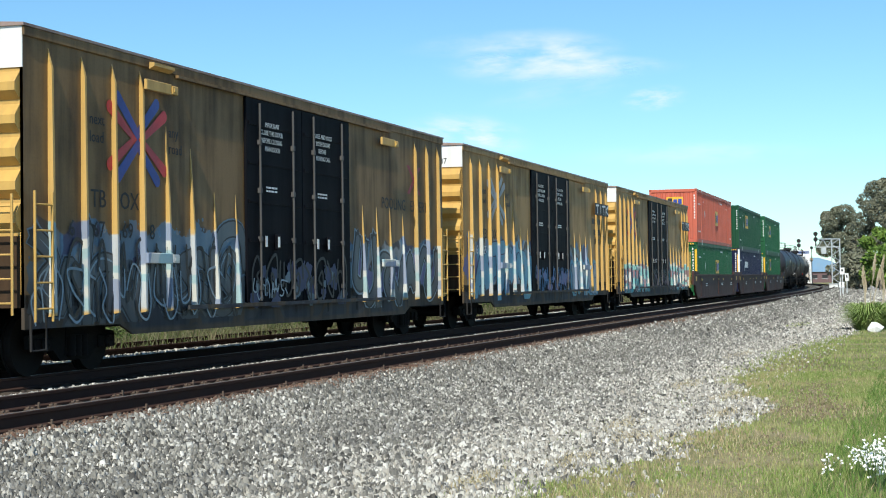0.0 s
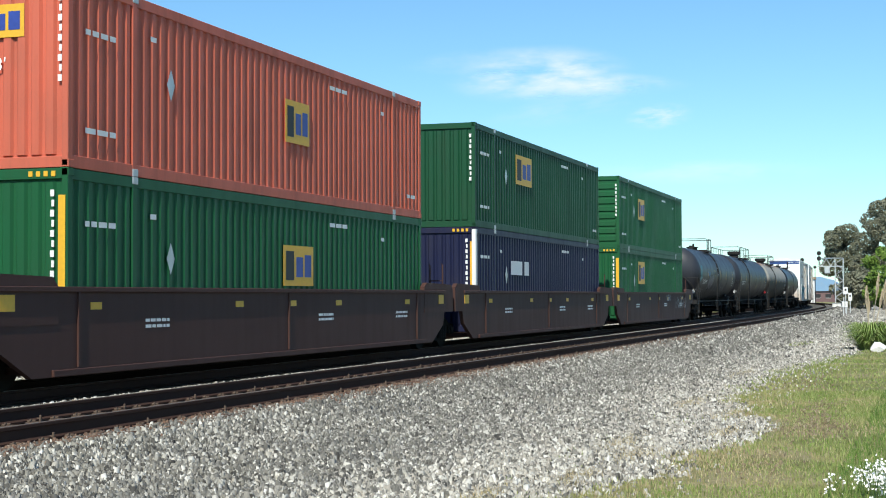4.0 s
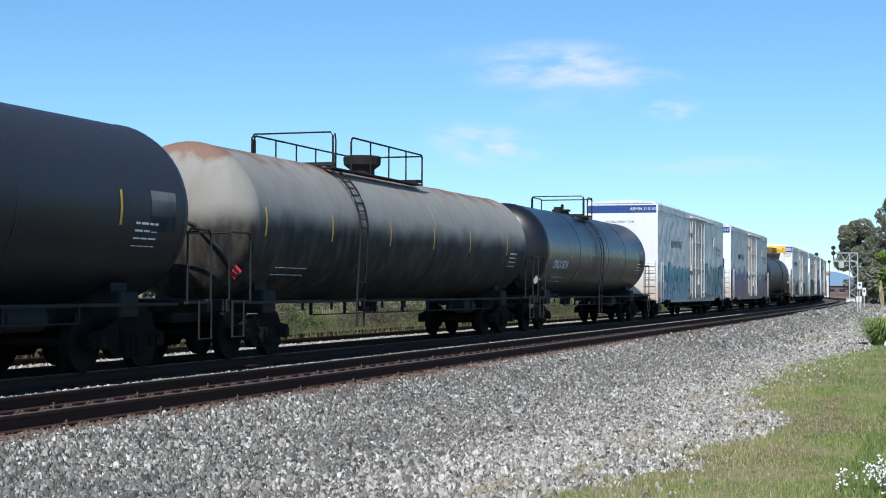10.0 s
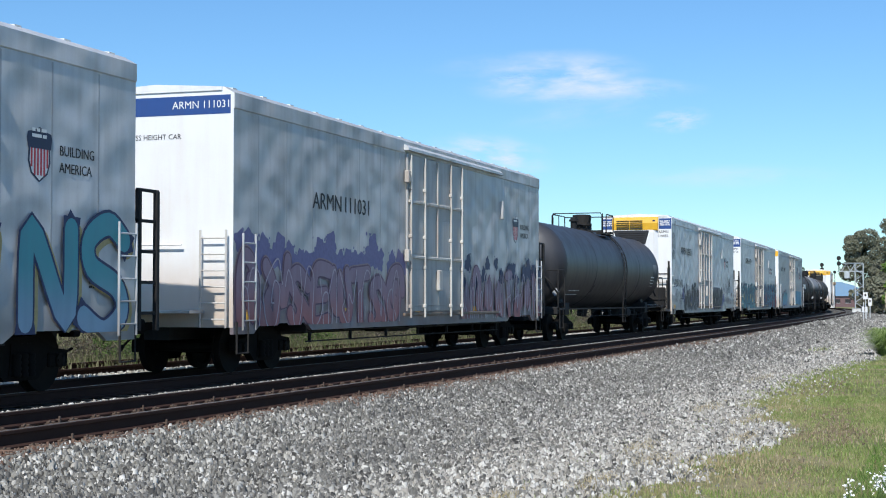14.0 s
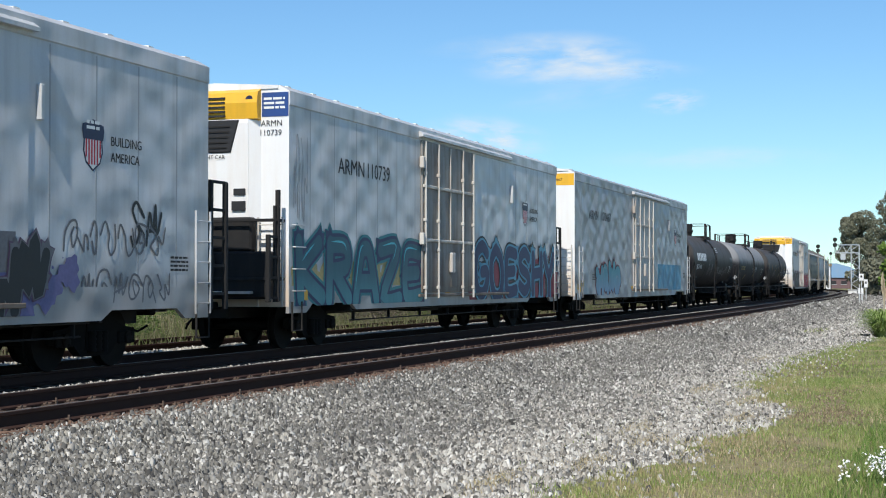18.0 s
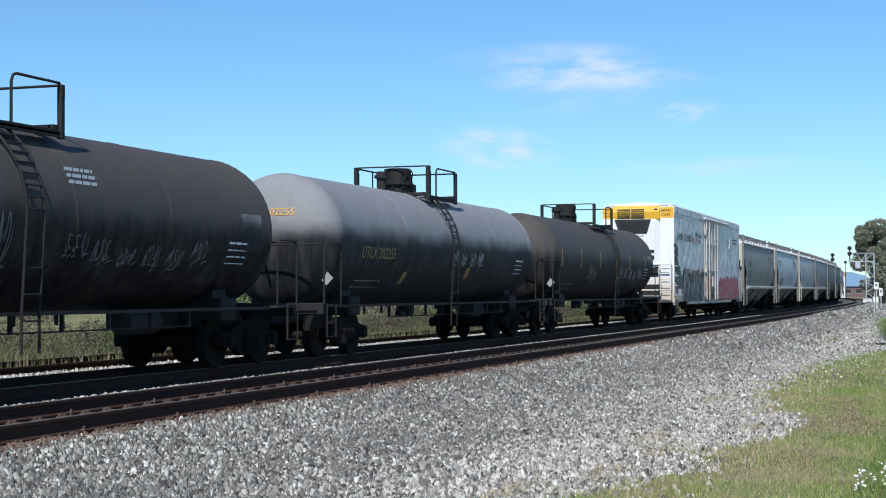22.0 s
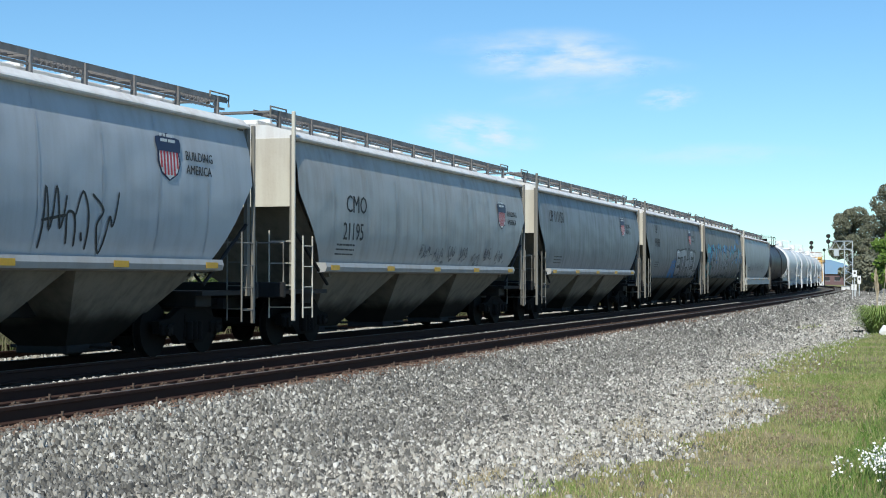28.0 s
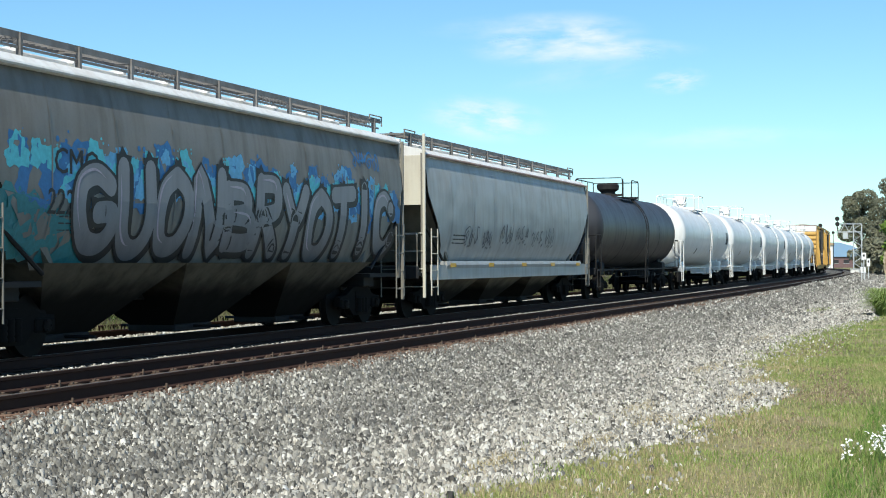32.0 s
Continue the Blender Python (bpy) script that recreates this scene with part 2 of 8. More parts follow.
M["hop_tan"] = paint("hopper_olive_grey", (0.20, 0.20, 0.17), (0.13, 0.115, 0.09), 0.5, 0.5, waves=0.03)
M["hop_dark"] = paint("hopper_mid_grey", (0.175, 0.178, 0.184), (0.11, 0.10, 0.09), 0.5, 0.5, waves=0.03)
M["hop_pale"] = paint("hopper_pale_grey", (0.39, 0.40, 0.395), (0.24, 0.18, 0.125), 0.36, 0.45, waves=0.05)
M["hop_warm"] = paint("hopper_warm_grey", (0.195, 0.186, 0.168), (0.11, 0.095, 0.08), 0.5, 0.5, waves=0.05)
# bays: grime, with the shade under the car painted into the lower part
M["hop_bay"] = paint("hopper_bay_grimy_shaded", (0.235, 0.21, 0.17), (0.05, 0.042, 0.035), 0.45, 0.8, spec=0.1, split=((0.02, 0.018, 0.015), 0.55, 0.95))
M["hop_bay_dark"] = paint("hopper_bay_dark_shaded", (0.125, 0.11, 0.085), (0.018, 0.016, 0.013), 0.5, 0.85, spec=0.1, split=((0.010, 0.009, 0.008), 0.75, 1.25))
M["hop_rail"] = paint("hopper_post_grey", (0.21, 0.20, 0.175), (0.10, 0.085, 0.07), 0.4, 0.6)
# cream set paler than the sides, for the sun on the front ends
M["hop_cream"] = paint("hopper_lit_cream_end", (0.60, 0.57, 0.48), (0.28, 0.20, 0.13), 0.35, 0.55)
M["grating"] = paint("brown_grey_grating", (0.20, 0.19, 0.185), (0.08, 0.07, 0.06), 0.5, 0.6)
M["hop_top"] = paint("hopper_roof_white", (0.78, 0.78, 0.76), (0.35, 0.26, 0.2), 0.35, 0.5)
M["well"] = paint("well_brown", (0.070, 0.032, 0.026), (0.075, 0.046, 0.038), 0.4, 0.65, spec=0.25)
M["emp_green"] = paint("container_green", (0.011, 0.096, 0.034), (0.02, 0.06, 0.03), 0.30, 0.5, spec=0.3)
M["emp_dark"] = paint("container_dark_green", (0.009, 0.068, 0.029), (0.02, 0.04, 0.026), 0.30, 0.5, spec=0.3)
M["orange"] = paint("container_orange", (0.58, 0.125, 0.07), (0.25, 0.09, 0.06), 0.40, 0.55)
M["navy"] = paint("container_navy", (0.010, 0.013, 0.048), (0.03, 0.03, 0.04), 0.30, 0.5, spec=0.3)
M["ink"] = plain("black_lettering", (0.02, 0.02, 0.022), 0.6)
M["ink_white"] = plain("white_lettering", (0.80, 0.80, 0.78), 0.6, vary=0.1)
M["ink_yellow"] = plain("yellow_marking", (0.75, 0.42, 0.03), 0.5, vary=0.15)
M["ink_gold"] = plain("faded_gold_lettering", (0.30, 0.21, 0.05), 0.6)
M["ink_blue"] = plain("blue_marking", (0.03, 0.06, 0.30), 0.5)
M["ink_navy"] = plain("navy_marking", (0.012, 0.018, 0.06), 0.5)
M["ink_red"] = plain("red_marking", (0.50, 0.03, 0.04), 0.5)
M["rail"] = paint("rail_brown", (0.048, 0.026, 0.020), (0.072, 0.042, 0.030), 0.5, 0.8, spec=0.12)
M["rail_top"] = plain("rail_worn_top", (0.20, 0.17, 0.15), 0.55, 0.5)
M["clip"] = plain("rusty_clip", (0.12, 0.088, 0.068), 0.9, spec=0.15)
M["tie"] = plain("weathered_tie", (0.085, 0.068, 0.056), 0.9, vary=0.4, spec=0.15)
M["steel"] = plain("galvanised_mast", (0.55, 0.57, 0.57), 0.5, 0.4)


# ---------------------------------------------------------------- shapes
class Shape:
    """Collects vertices and faces for one mesh."""

    def __init__(self):
        self.v, self.f = [], []

    def add(self, verts, faces):
        k = len(self.v)
        self.v += [tuple(p) for p in verts]
        self.f += [tuple(i + k for i in q) for q in faces]
        return self

    def box(self, x0, x1, y0, y1, z0, z1, b=0.0):
        x0, x1, y0, y1, z0, z1 = min(x0, x1), max(x0, x1), min(y0, y1), max(y0, y1), min(z0, z1), max(z0, z1)
        if b <= 0:
            v = [(x, y, z) for x in (x0, x1) for y in (y0, y1) for z in (z0, z1)]
            return self.add(v, [(0, 1, 3, 2), (4, 6, 7, 5), (0, 4, 5, 1), (2, 3, 7, 6), (0, 2, 6, 4), (1, 5, 7, 3)])
        lo, hi, v, ix = (x0, y0, z0), (x1, y1, z1), [], {}
        for c in range(8):
            s = [(c >> k) & 1 for k in range(3)]
            for k in range(3):
                q = [(hi[j] if s[j] else lo[j]) + (0 if j == k else (-b if s[j] else b)) for j in range(3)]
                ix[c, k] = len(v)
                v.append(q)
        f = []
        for k in range(3):
            i, j = [a for a in range(3) if a != k]
            for s in (0, 1):
                cs = [(s << k) | (p << i) | (q << j) for p, q in ((0, 0), (1, 0), (1, 1), (0, 1))]
                f.append([ix[c, k] for c in cs])
            for p in (0, 1):
                for q in (0, 1):
                    a, c2 = (p << i) | (q << j), (p << i) | (q << j) | (1 << k)
                    f.append([ix[a, i], ix[c2, i], ix[c2, j], ix[a, j]])
        f += [[ix[c, 0], ix[c, 1], ix[c, 2]] for c in range(8)]
        return self.add(v, f)

    def prism(self, pts, axis, a0, a1):
        """A closed outline swept along an axis. axis x: points are (y, z); y: (x, z); z: (x, y)."""
        n = len(pts)
        put = {"x": lambda a, p: (a, p[0], p[1]), "y": lambda a, p: (p[0], a, p[1]), "z": lambda a, p: (p[0], p[1], a)}[axis]
        v = [put(a0, p) for p in pts] + [put(a1, p) for p in pts]
        f = [(i, (i + 1) % n, (i + 1) % n + n, i + n) for i in range(n)] + [tuple(range(n)), tuple(range(2 * n - 1, n - 1, -1))]
        return self.add(v, f)

    def tube(self, pts, r=0.015, n=6):
        pts = [Vector(p) for p in pts]
        rings = []
        for i, p in enumerate(pts):
            d = ((pts[min(i + 1, len(pts) - 1)] - p).normalized() + (p - pts[max(i - 1, 0)]).normalized())
            d = d.normalized() if d.length > 1e-6 else Vector((0, 0, 1))
            a = d.cross(Vector((0, 0, 1)) if abs(d.z) < 0.9 else Vector((0, 1, 0))).normalized()
            c = d.cross(a)
            rings.append([p + r * (math.cos(2 * math.pi * k / n) * a + math.sin(2 * math.pi * k / n) * c) for k in range(n)])
        v = [q for ring in rings for q in ring]
        f = [(i * n + k, i * n + (k + 1) % n, (i + 1) * n + (k + 1) % n, (i + 1) * n + k) for i in range(len(pts) - 1) for k in range(n)]
        f += [tuple(range(n)), tuple(range(len(v) - 1, len(v) - 1 - n, -1))]
        return self.add(v, f)

    def lathe(self, prof, axis="x", centre=(0, 0, 0), n=32):
        """Rings (position along the axis, radius) round an axis through centre."""
        v, f, cx = [], [], centre
        for a, r in prof:
            for k in range(n):
                c, s = r * math.cos(2 * math.pi * k / n), r * math.sin(2 * math.pi * k / n)
                v.append({"x": (cx[0] + a, cx[1] + c, cx[2] + s), "y": (cx[0] + c, cx[1] + a, cx[2] + s), "z": (cx[0] + c, cx[1] + s, cx[2] + a)}[axis])
        m = len(prof)
        for i in range(m - 1):
            for k in range(n):
                f.append((i * n + k, i * n + (k + 1) % n, (i + 1) * n + (k + 1) % n, (i + 1) * n + k))
        f += [tuple(range(n)), tuple(range(m * n - 1, (m - 1) * n - 1, -1))]
        return self.add(v, f)

    def strip(self, rows, close=False):
        """A sheet through rows of points."""
        n = len(rows[0])
        v = [p for row in rows for p in row]
        f = [(i * n + k, i * n + (k + 1) % n, (i + 1) * n + (k + 1) % n, (i + 1) * n + k)
             for i in range(len(rows) - 1) for k in range(n if close else n - 1)]
        return self.add(v, f)

    def mesh(self, name, smooth=False):
        me = bpy.data.meshes.new(name)
        me.from_pydata(self.v, [], self.f)
        bm = bmesh.new()
        bm.from_mesh(me)
        bmesh.ops.recalc_face_normals(bm, faces=bm.faces)
        if smooth:
            for face in bm.faces:
                face.smooth = True
            for e in bm.edges:
                if len(e.link_faces) == 2 and e.calc_face_angle(0) > 0.7:
                    e.smooth = False
        bm.to_mesh(me)
        bm.free()
        return me


def part(name, shape, material, parent=None, label="", smooth=False):
    """One mesh object of its own, under a thing or a part."""
    me = shape if isinstance(shape, bpy.types.Mesh) else shape.mesh(name, smooth)
    if not me.materials:
        me.materials.append(material)
    ob = new(name, me)
    ob.parent = parent
    return tagged(ob, label)


def thing(name, label, category, group="", kind="", m=None):
    ob = new(name)
    ob.empty_display_size = 0.3
    if m is not None:
        ob.matrix_basis = m
    return tagged(ob, label, category, group, kind)


LETTERS = {}


def lettering(car, text, x, z, size, y, mat, end=None, wide=1.0, name="lettering", label="", lean=None, span=None):
    """Writing on the near side at height z from x on, or on the front end at x = end from y on. lean: side surface y(z). span: its whole width."""
    if text not in LETTERS:
        cu = bpy.data.curves.new("text", 'FONT')
        cu.body, cu.size, cu.resolution_u = text, 1.0, 2
        tmp = bpy.data.objects.new("text", cu)
        me = bpy.data.meshes.new_from_object(tmp)
        LETTERS[text] = ([tuple(v.co) for v in me.vertices], [tuple(q.vertices) for q in me.polygons])
        bpy.data.objects.remove(tmp)
    vs, fs = LETTERS[text]
    k = size / 0.69
    s = Shape()
    if span:
        a0 = min(v[0] for v in vs)
        wide = span / k / (max(v[0] for v in vs) - a0)
        x -= a0 * k * wide
    if end is None:
        for j in (0, 1):      # struck twice, a little apart: bold
            s.add([(x + (a + .022 * j) * k * wide, (lean(z + b * k) if lean else y) - 0.006 - .001 * j, z + b * k) for a, b, _ in vs], fs)
    else:
        s.add([(end - 0.006, y - a * k * wide, z + b * k) for a, b, _ in vs], fs)
    return tagged(part(name, s, mat, car, label), kind="stuff")


def bars(car, x, z, w, rows, h, y, mat, end=None, gap=1.9, seed=0, lean=None, label=""):
    """Small writing that cannot be read: short bars in lines."""
    rnd, s = random.Random(seed), Shape()
    for r in range(rows):
        a = 0.0
        while a < w:
            b = min(w, a + rnd.uniform(1.5, 5.0) * h)
            zz = z - r * h * gap
            if end is None:
                yy = (lean(zz) if lean else y) - 0.005
                s.add([(x + a, yy, zz), (x + b, yy, zz), (x + b, yy, zz + h), (x + a, yy, zz + h)], [(0, 1, 2, 3)])
            else:
                s.add([(end - 0.005, y - a, zz), (end - 0.005, y - b, zz), (end - 0.005, y - b, zz + h), (end - 0.005, y - a, zz + h)], [(0, 1, 2, 3)])
            a = b + h * 0.6
    return tagged(part("small_writing", s, mat, car, label), kind="stuff")


# centre lines of sprayed letters in a unit square; digits stand for wild shapes that cannot be read
GLYPHS = {
    "A": [[(.02, 0), (.28, .85), (.5, 1), (.72, .85), (.98, 0)], [(.22, .36), (.78, .36)]],
    "B": [[(.08, 0), (.08, 1)], [(.08, .98), (.7, .95), (.75, .62), (.15, .52)], [(.15, .52), (.9, .45), (.9, .05), (.08, .02)]],
    "C": [[(.92, .8), (.6, 1), (.2, .88), (.04, .5), (.2, .12), (.6, 0), (.95, .2)]],
    "E": [[(.9, .93), (.3, .97), (.1, .78), (.1, .2), (.3, .03), (.95, .08)], [(.1, .5), (.75, .53)]],
    "G": [[(.9, .85), (.55, 1), (.15, .85), (.04, .45), (.25, .06), (.65, 0), (.92, .2), (.92, .45), (.55, .45)]],
    "H": [[(.1, 0), (.1, 1)], [(.9, 0), (.9, 1)], [(.1, .48), (.9, .54)]],
    "I": [[(.5, 0), (.5, 1)]],
    "K": [[(.1, 0), (.1, 1)], [(.88, 1), (.2, .48), (.94, 0)]],
    "L": [[(.15, 1), (.12, .2), (.25, .03), (.92, .08)]],
    "N": [[(.1, 0), (.12, 1), (.88, 0), (.9, 1)]],
    "O": [[(.5, 1), (.14, .8), (.04, .45), (.2, .1), (.5, 0), (.8, .1), (.96, .45), (.86, .8), (.5, 1)]],
    "R": [[(.1, 0), (.1, 1)], [(.1, .97), (.75, .95), (.8, .6), (.2, .5)], [(.3, .5), (.95, 0)]],
    "S": [[(.9, .85), (.55, 1), (.15, .85), (.2, .6), (.75, .42), (.88, .18), (.5, 0), (.06, .14)]],
    "T": [[(.02, .92), (.98, .98)], [(.5, .95), (.5, 0)]],
    "U": [[(.1, 1), (.08, .3), (.3, .02), (.65, .02), (.88, .3), (.9, 1)]],
    "W": [[(.02, 1), (.25, .02), (.5, .75), (.75, .02), (.98, 1)]],
    "Y": [[(.05, 1), (.5, .5), (.95, 1)], [(.5, .5), (.45, 0)]],
    "Z": [[(.06, .95), (.9, .98), (.1, .04), (.95, .02)]],
    "0": [[(0, 0), (.02, .6), (.25, .98), (.6, .9), (.72, .5), (.55, .25), (.4, .5), (.5, .7)], [(.72, .5), (1, .1)]],
    "1": [[(.05, .2), (.3, 0), (.55, .3), (.3, .6), (.1, .85), (.5, 1), (.95, .75)], [(.6, .4), (.95, .15)]],
    "2": [[(0, .6), (.2, 1), (.5, .7), (.45, .2), (.7, 0), (1, .35), (.9, .9)]],
    "3": [[(.1, 0), (.0, .5), (.3, .55), (.35, .05)], [(.35, .6), (.6, 1), (.9, .7), (.85, 0)], [(.6, .35), (.62, .05)]],
    "4": [[(0, .1), (.25, .9), (.4, .35), (.6, 1), (.75, .3), (1, .8)], [(.1, .45), (.9, .5)]],
    "5": [[(.5, .35), (.3, .5), (.5, .7), (.75, .5), (.6, .15), (.2, .1), (0, .5), (.25, .95), (.8, 1), (1, .6)]],
    "6": [[(.1, 1), (.05, .4), (.4, .3), (.45, .9)], [(.45, .3), (.7, 0), (1, .3), (.85, 1)]],
    "7": [[(0, .9), (.35, .6), (.1, .3), (.5, 0), (.6, .55), (.9, .35), (1, 1)]],
}


def flowing(pts, k=5):
    """A smooth line through points."""
    out, n = [], len(pts)
    for i in range(n - 1):
        a, b, c, d = pts[max(0, i - 1)], pts[i], pts[i + 1], pts[min(n - 1, i + 2)]
        for j in range(k):
            u = j / k
            out.append(tuple(.5 * (2 * b[q] + (c[q] - a[q]) * u + (2 * a[q] - 5 * b[q] + 4 * c[q] - d[q]) * u * u + (3 * b[q] - a[q] - 3 * c[q] + d[q]) * u ** 3) for q in (0, 1)))
    return out + [pts[-1]]


def stroke(s, pts, w, at, lv, ends=(1, 1)):
    """A painted stroke of radius w along a smooth line with round ends (or pointed: ends 0), rising by a hair on its way."""
    n, left, right = len(pts), [], []
    for i, p in enumerate(pts):
        a, b = pts[max(0, i - 1)], pts[min(n - 1, i + 1)]
        d = math.hypot(b[0] - a[0], b[1] - a[1]) or 1e-6
        u = i / (n - 1)
        r = w * min(1, ends[0] + u * 4, ends[1] + (1 - u) * 4)
        ax, az_ = -(b[1] - a[1]) / d * r, (b[0] - a[0]) / d * r
        lv[0] += .00001
        left.append(at(p[0] + ax, p[1] + az_, lv[0]))
        right.append(at(p[0] - ax, p[1] - az_, lv[0]))
    s.strip([left, right])
    for p, e in ((pts[0], ends[0]), (pts[-1], ends[1])):
        if e:
            blob(s, p, w, at, lv, 12)


def blob(s, p, r, at, lv, n=14, squash=1.0):
    lv[0] += .00001
    s.add([at(p[0] + r * math.cos(2 * math.pi * k / n), p[1] + squash * r * math.sin(2 * math.pi * k / n), lv[0]) for k in range(n)], [tuple(range(n))])


def sheet(y, lean=None):
    """A point on a car's side; paint ends at the sill's lower edge."""
    def at(a, b, d):
        b = max(b, 1.3 if lean else .74 if abs(y) < 1.53 else .86)
        return (a, (lean(b) if lean else y) - d, b)
    return at


def cloud_spray(car, x0, x1, z0, z1, y, mat, n=14, r=(.2, .4), seed=1, lean=None, base=.0012):
    """Soft round sprayed clouds in a band."""
    rnd, s, lv, at = random.Random(seed), Shape(), [base], sheet(y, lean)
    for i in range(n):
        q = rnd.uniform(*r)
        px, pz, u, v = x0 + (x1 - x0) * (i + rnd.random()) / n, rnd.uniform(z0, z1) - q * .3, rnd.uniform(0, 6), rnd.uniform(0, 6)
        lv[0] += .00001
        rim = [(2 * math.pi * k / 26, q * (1 + .20 * math.sin(3 * 2 * math.pi * k / 26 + u) + .13 * math.sin(8 * 2 * math.pi * k / 26 + v))) for k in range(26)]
        s.add([at(px + a * math.cos(b) * 1.15, pz + a * math.sin(b), lv[0]) for b, a in rim], [tuple(range(26))])
        for k in range(4):
            blob(s, (px + rnd.uniform(-1.3, 1.3) * q, pz + rnd.uniform(.4, 1.25) * q), q * rnd.uniform(.05, .14), at, lv, 8)
    tagged(part("graffiti_cloud", s, mat, car), kind="stuff")


def piece(car, word, x0, x1, z0, z1, y, fill, outline, seed=1, fat=.16, edge=.05, lean=None, halo=None, grow=.14, drop=None, rim=None, gloss=None, spike=False, wild=.10, wide=1.0, flame=0.0):
    """A sprayed word: halo, shade, rim, outline and fill of fat flowing letters, then thin shine. spike: pointed ends."""
    rnd, at = random.Random(seed), sheet(y, lean)
    w = (x1 - x0) / len(word)
    layers = [("graffiti_halo", halo, fat + edge + grow), ("graffiti_shade", drop, fat + edge * .8), ("graffiti_rim", rim, fat + edge * 1.9), ("graffiti_outline", outline, fat + edge), ("graffiti_fill", fill, fat)]
    made = {nm: (Shape(), [.0015 + .004 * i]) for i, (nm, _, _) in enumerate(layers)}
    shine, ls = Shape(), [.021]
    inset = fat + edge
    for i, ch in enumerate(word):
        tilt, top, foot = rnd.uniform(-wild, wild) * w, rnd.uniform(-wild, wild * .6), rnd.uniform(-wild * .5, wild * .6)
        ca, cb = x0 + i * w + inset * .72, x0 + (i + 1) * w - inset * .72
        mid, half = (ca + cb) / 2, max(.12, (cb - ca) / 2) * wide
        za, zb = z0 + inset + foot * (z1 - z0), z1 - inset + top * (z1 - z0)
        for st in GLYPHS[ch]:
            line_ = flowing([(mid + (2 * a - 1) * half + tilt * (b - .5), za + (zb - za) * b) for a, b in st])
            for nm, mt, rad in layers:
                if mt:
                    s, lv = made[nm]
                    shift = (.10, -.07) if nm == "graffiti_shade" else (0, 0)
                    stroke(s, [(a + shift[0], b + shift[1]) for a, b in line_], rad, at, lv, (0, 0) if spike and nm != "graffiti_halo" else (1, 1))
            if flame:
                for i0, i1 in ((1, 0), (-2, -1)):
                    p, q = line_[i0], line_[i1]
                    d = math.hypot(q[0] - p[0], q[1] - p[1]) or 1e-6
                    ux, uz = (q[0] - p[0]) / d, (q[1] - p[1]) / d
                    for nm, mt, rad in layers[2:4]:
                        if mt:
                            for bend in (-.9, .1, .8):
                                c, sn = math.cos(bend), math.sin(bend)
                                vx, vz = ux * c - uz * sn, ux * sn + uz * c
                                far = rad + flame * rnd.uniform(.6, 1.2)
                                stroke(made[nm][0], [q, (q[0] + vx * far * .5, q[1] + vz * far * .5), (q[0] + vx * far, q[1] + vz * far)], rad * .6, at, made[nm][1], (1, 0))
            if gloss:
                m_ = max(3, len(line_) // 2)
                stroke(shine, [(a - fat * .45, b + fat * .4) for a, b in line_[1:m_]], fat * .13, at, ls, (0, 0))
        for nm in made:
            made[nm][1][0] += .00002
    for nm, mt, _ in layers:
        if mt:
            tagged(part(nm, made[nm][0], mt, car), kind="stuff")
    if gloss:
        tagged(part("graffiti_shine", shine, gloss, car), kind="stuff")


def tag(car, x0, x1, z0, z1, y, ink, n=5, seed=1, w=0.02, lean=None, base=.009):
    """A thin scrawled tag."""
    rnd, s, lv, at = random.Random(seed), Shape(), [base], sheet(y, lean)
    step = (x1 - x0) / n
    for i in range(n):
        for st in GLYPHS[str(rnd.randrange(8))]:
            pts = [(x0 + (i + 0.05 + 0.9 * a + rnd.uniform(-.08, .08)) * step, z0 + (z1 - z0) * (b + rnd.uniform(-.1, .1))) for a, b in st]
            stroke(s, flowing(pts, 6), w, at, lv)
    tagged(part("graffiti_tag", s, ink, car), kind="stuff")


def scrawl(car, x0, x1, z0, z1, ink, seed, lean, n=4, w=.011):
    """Clumps of quick, short, slanted paint-marker strokes, some letters legible in shape only."""
    rnd, s, lv, at = random.Random(seed), Shape(), [.009], sheet(0, lean)
    for i in range(n):
        ca = x0 + (x1 - x0) * (i + .15) / n
        cw, h = (x1 - x0) / n * rnd.uniform(.5, .85), (z1 - z0) * rnd.uniform(.55, .8)
        base_ = z0 + rnd.uniform(0, .35) * (z1 - z0)
        for j in range(3):
            lw = cw / 3
            for st in GLYPHS[str(rnd.randrange(8))]:
                pts = [(ca + (j + a * .8 + .25 * b + rnd.uniform(-.1, .1)) * lw, base_ + h * (b * .9 + rnd.uniform(-.12, .12))) for a, b in st]
                stroke(s, flowing(pts, 3), w * rnd.uniform(.7, 1.3), at, lv, (1, 0))
        for j in range(4):
            a, b = ca + rnd.uniform(0, cw), base_ - rnd.uniform(.0, .1)
            stroke(s, [(a, b), (a + .06, b + .03), (a + rnd.uniform(.08, .2), b + rnd.uniform(.0, .08))], w, at, lv, (1, 0))
    tagged(part("graffiti_tag", s, ink, car), kind="stuff")


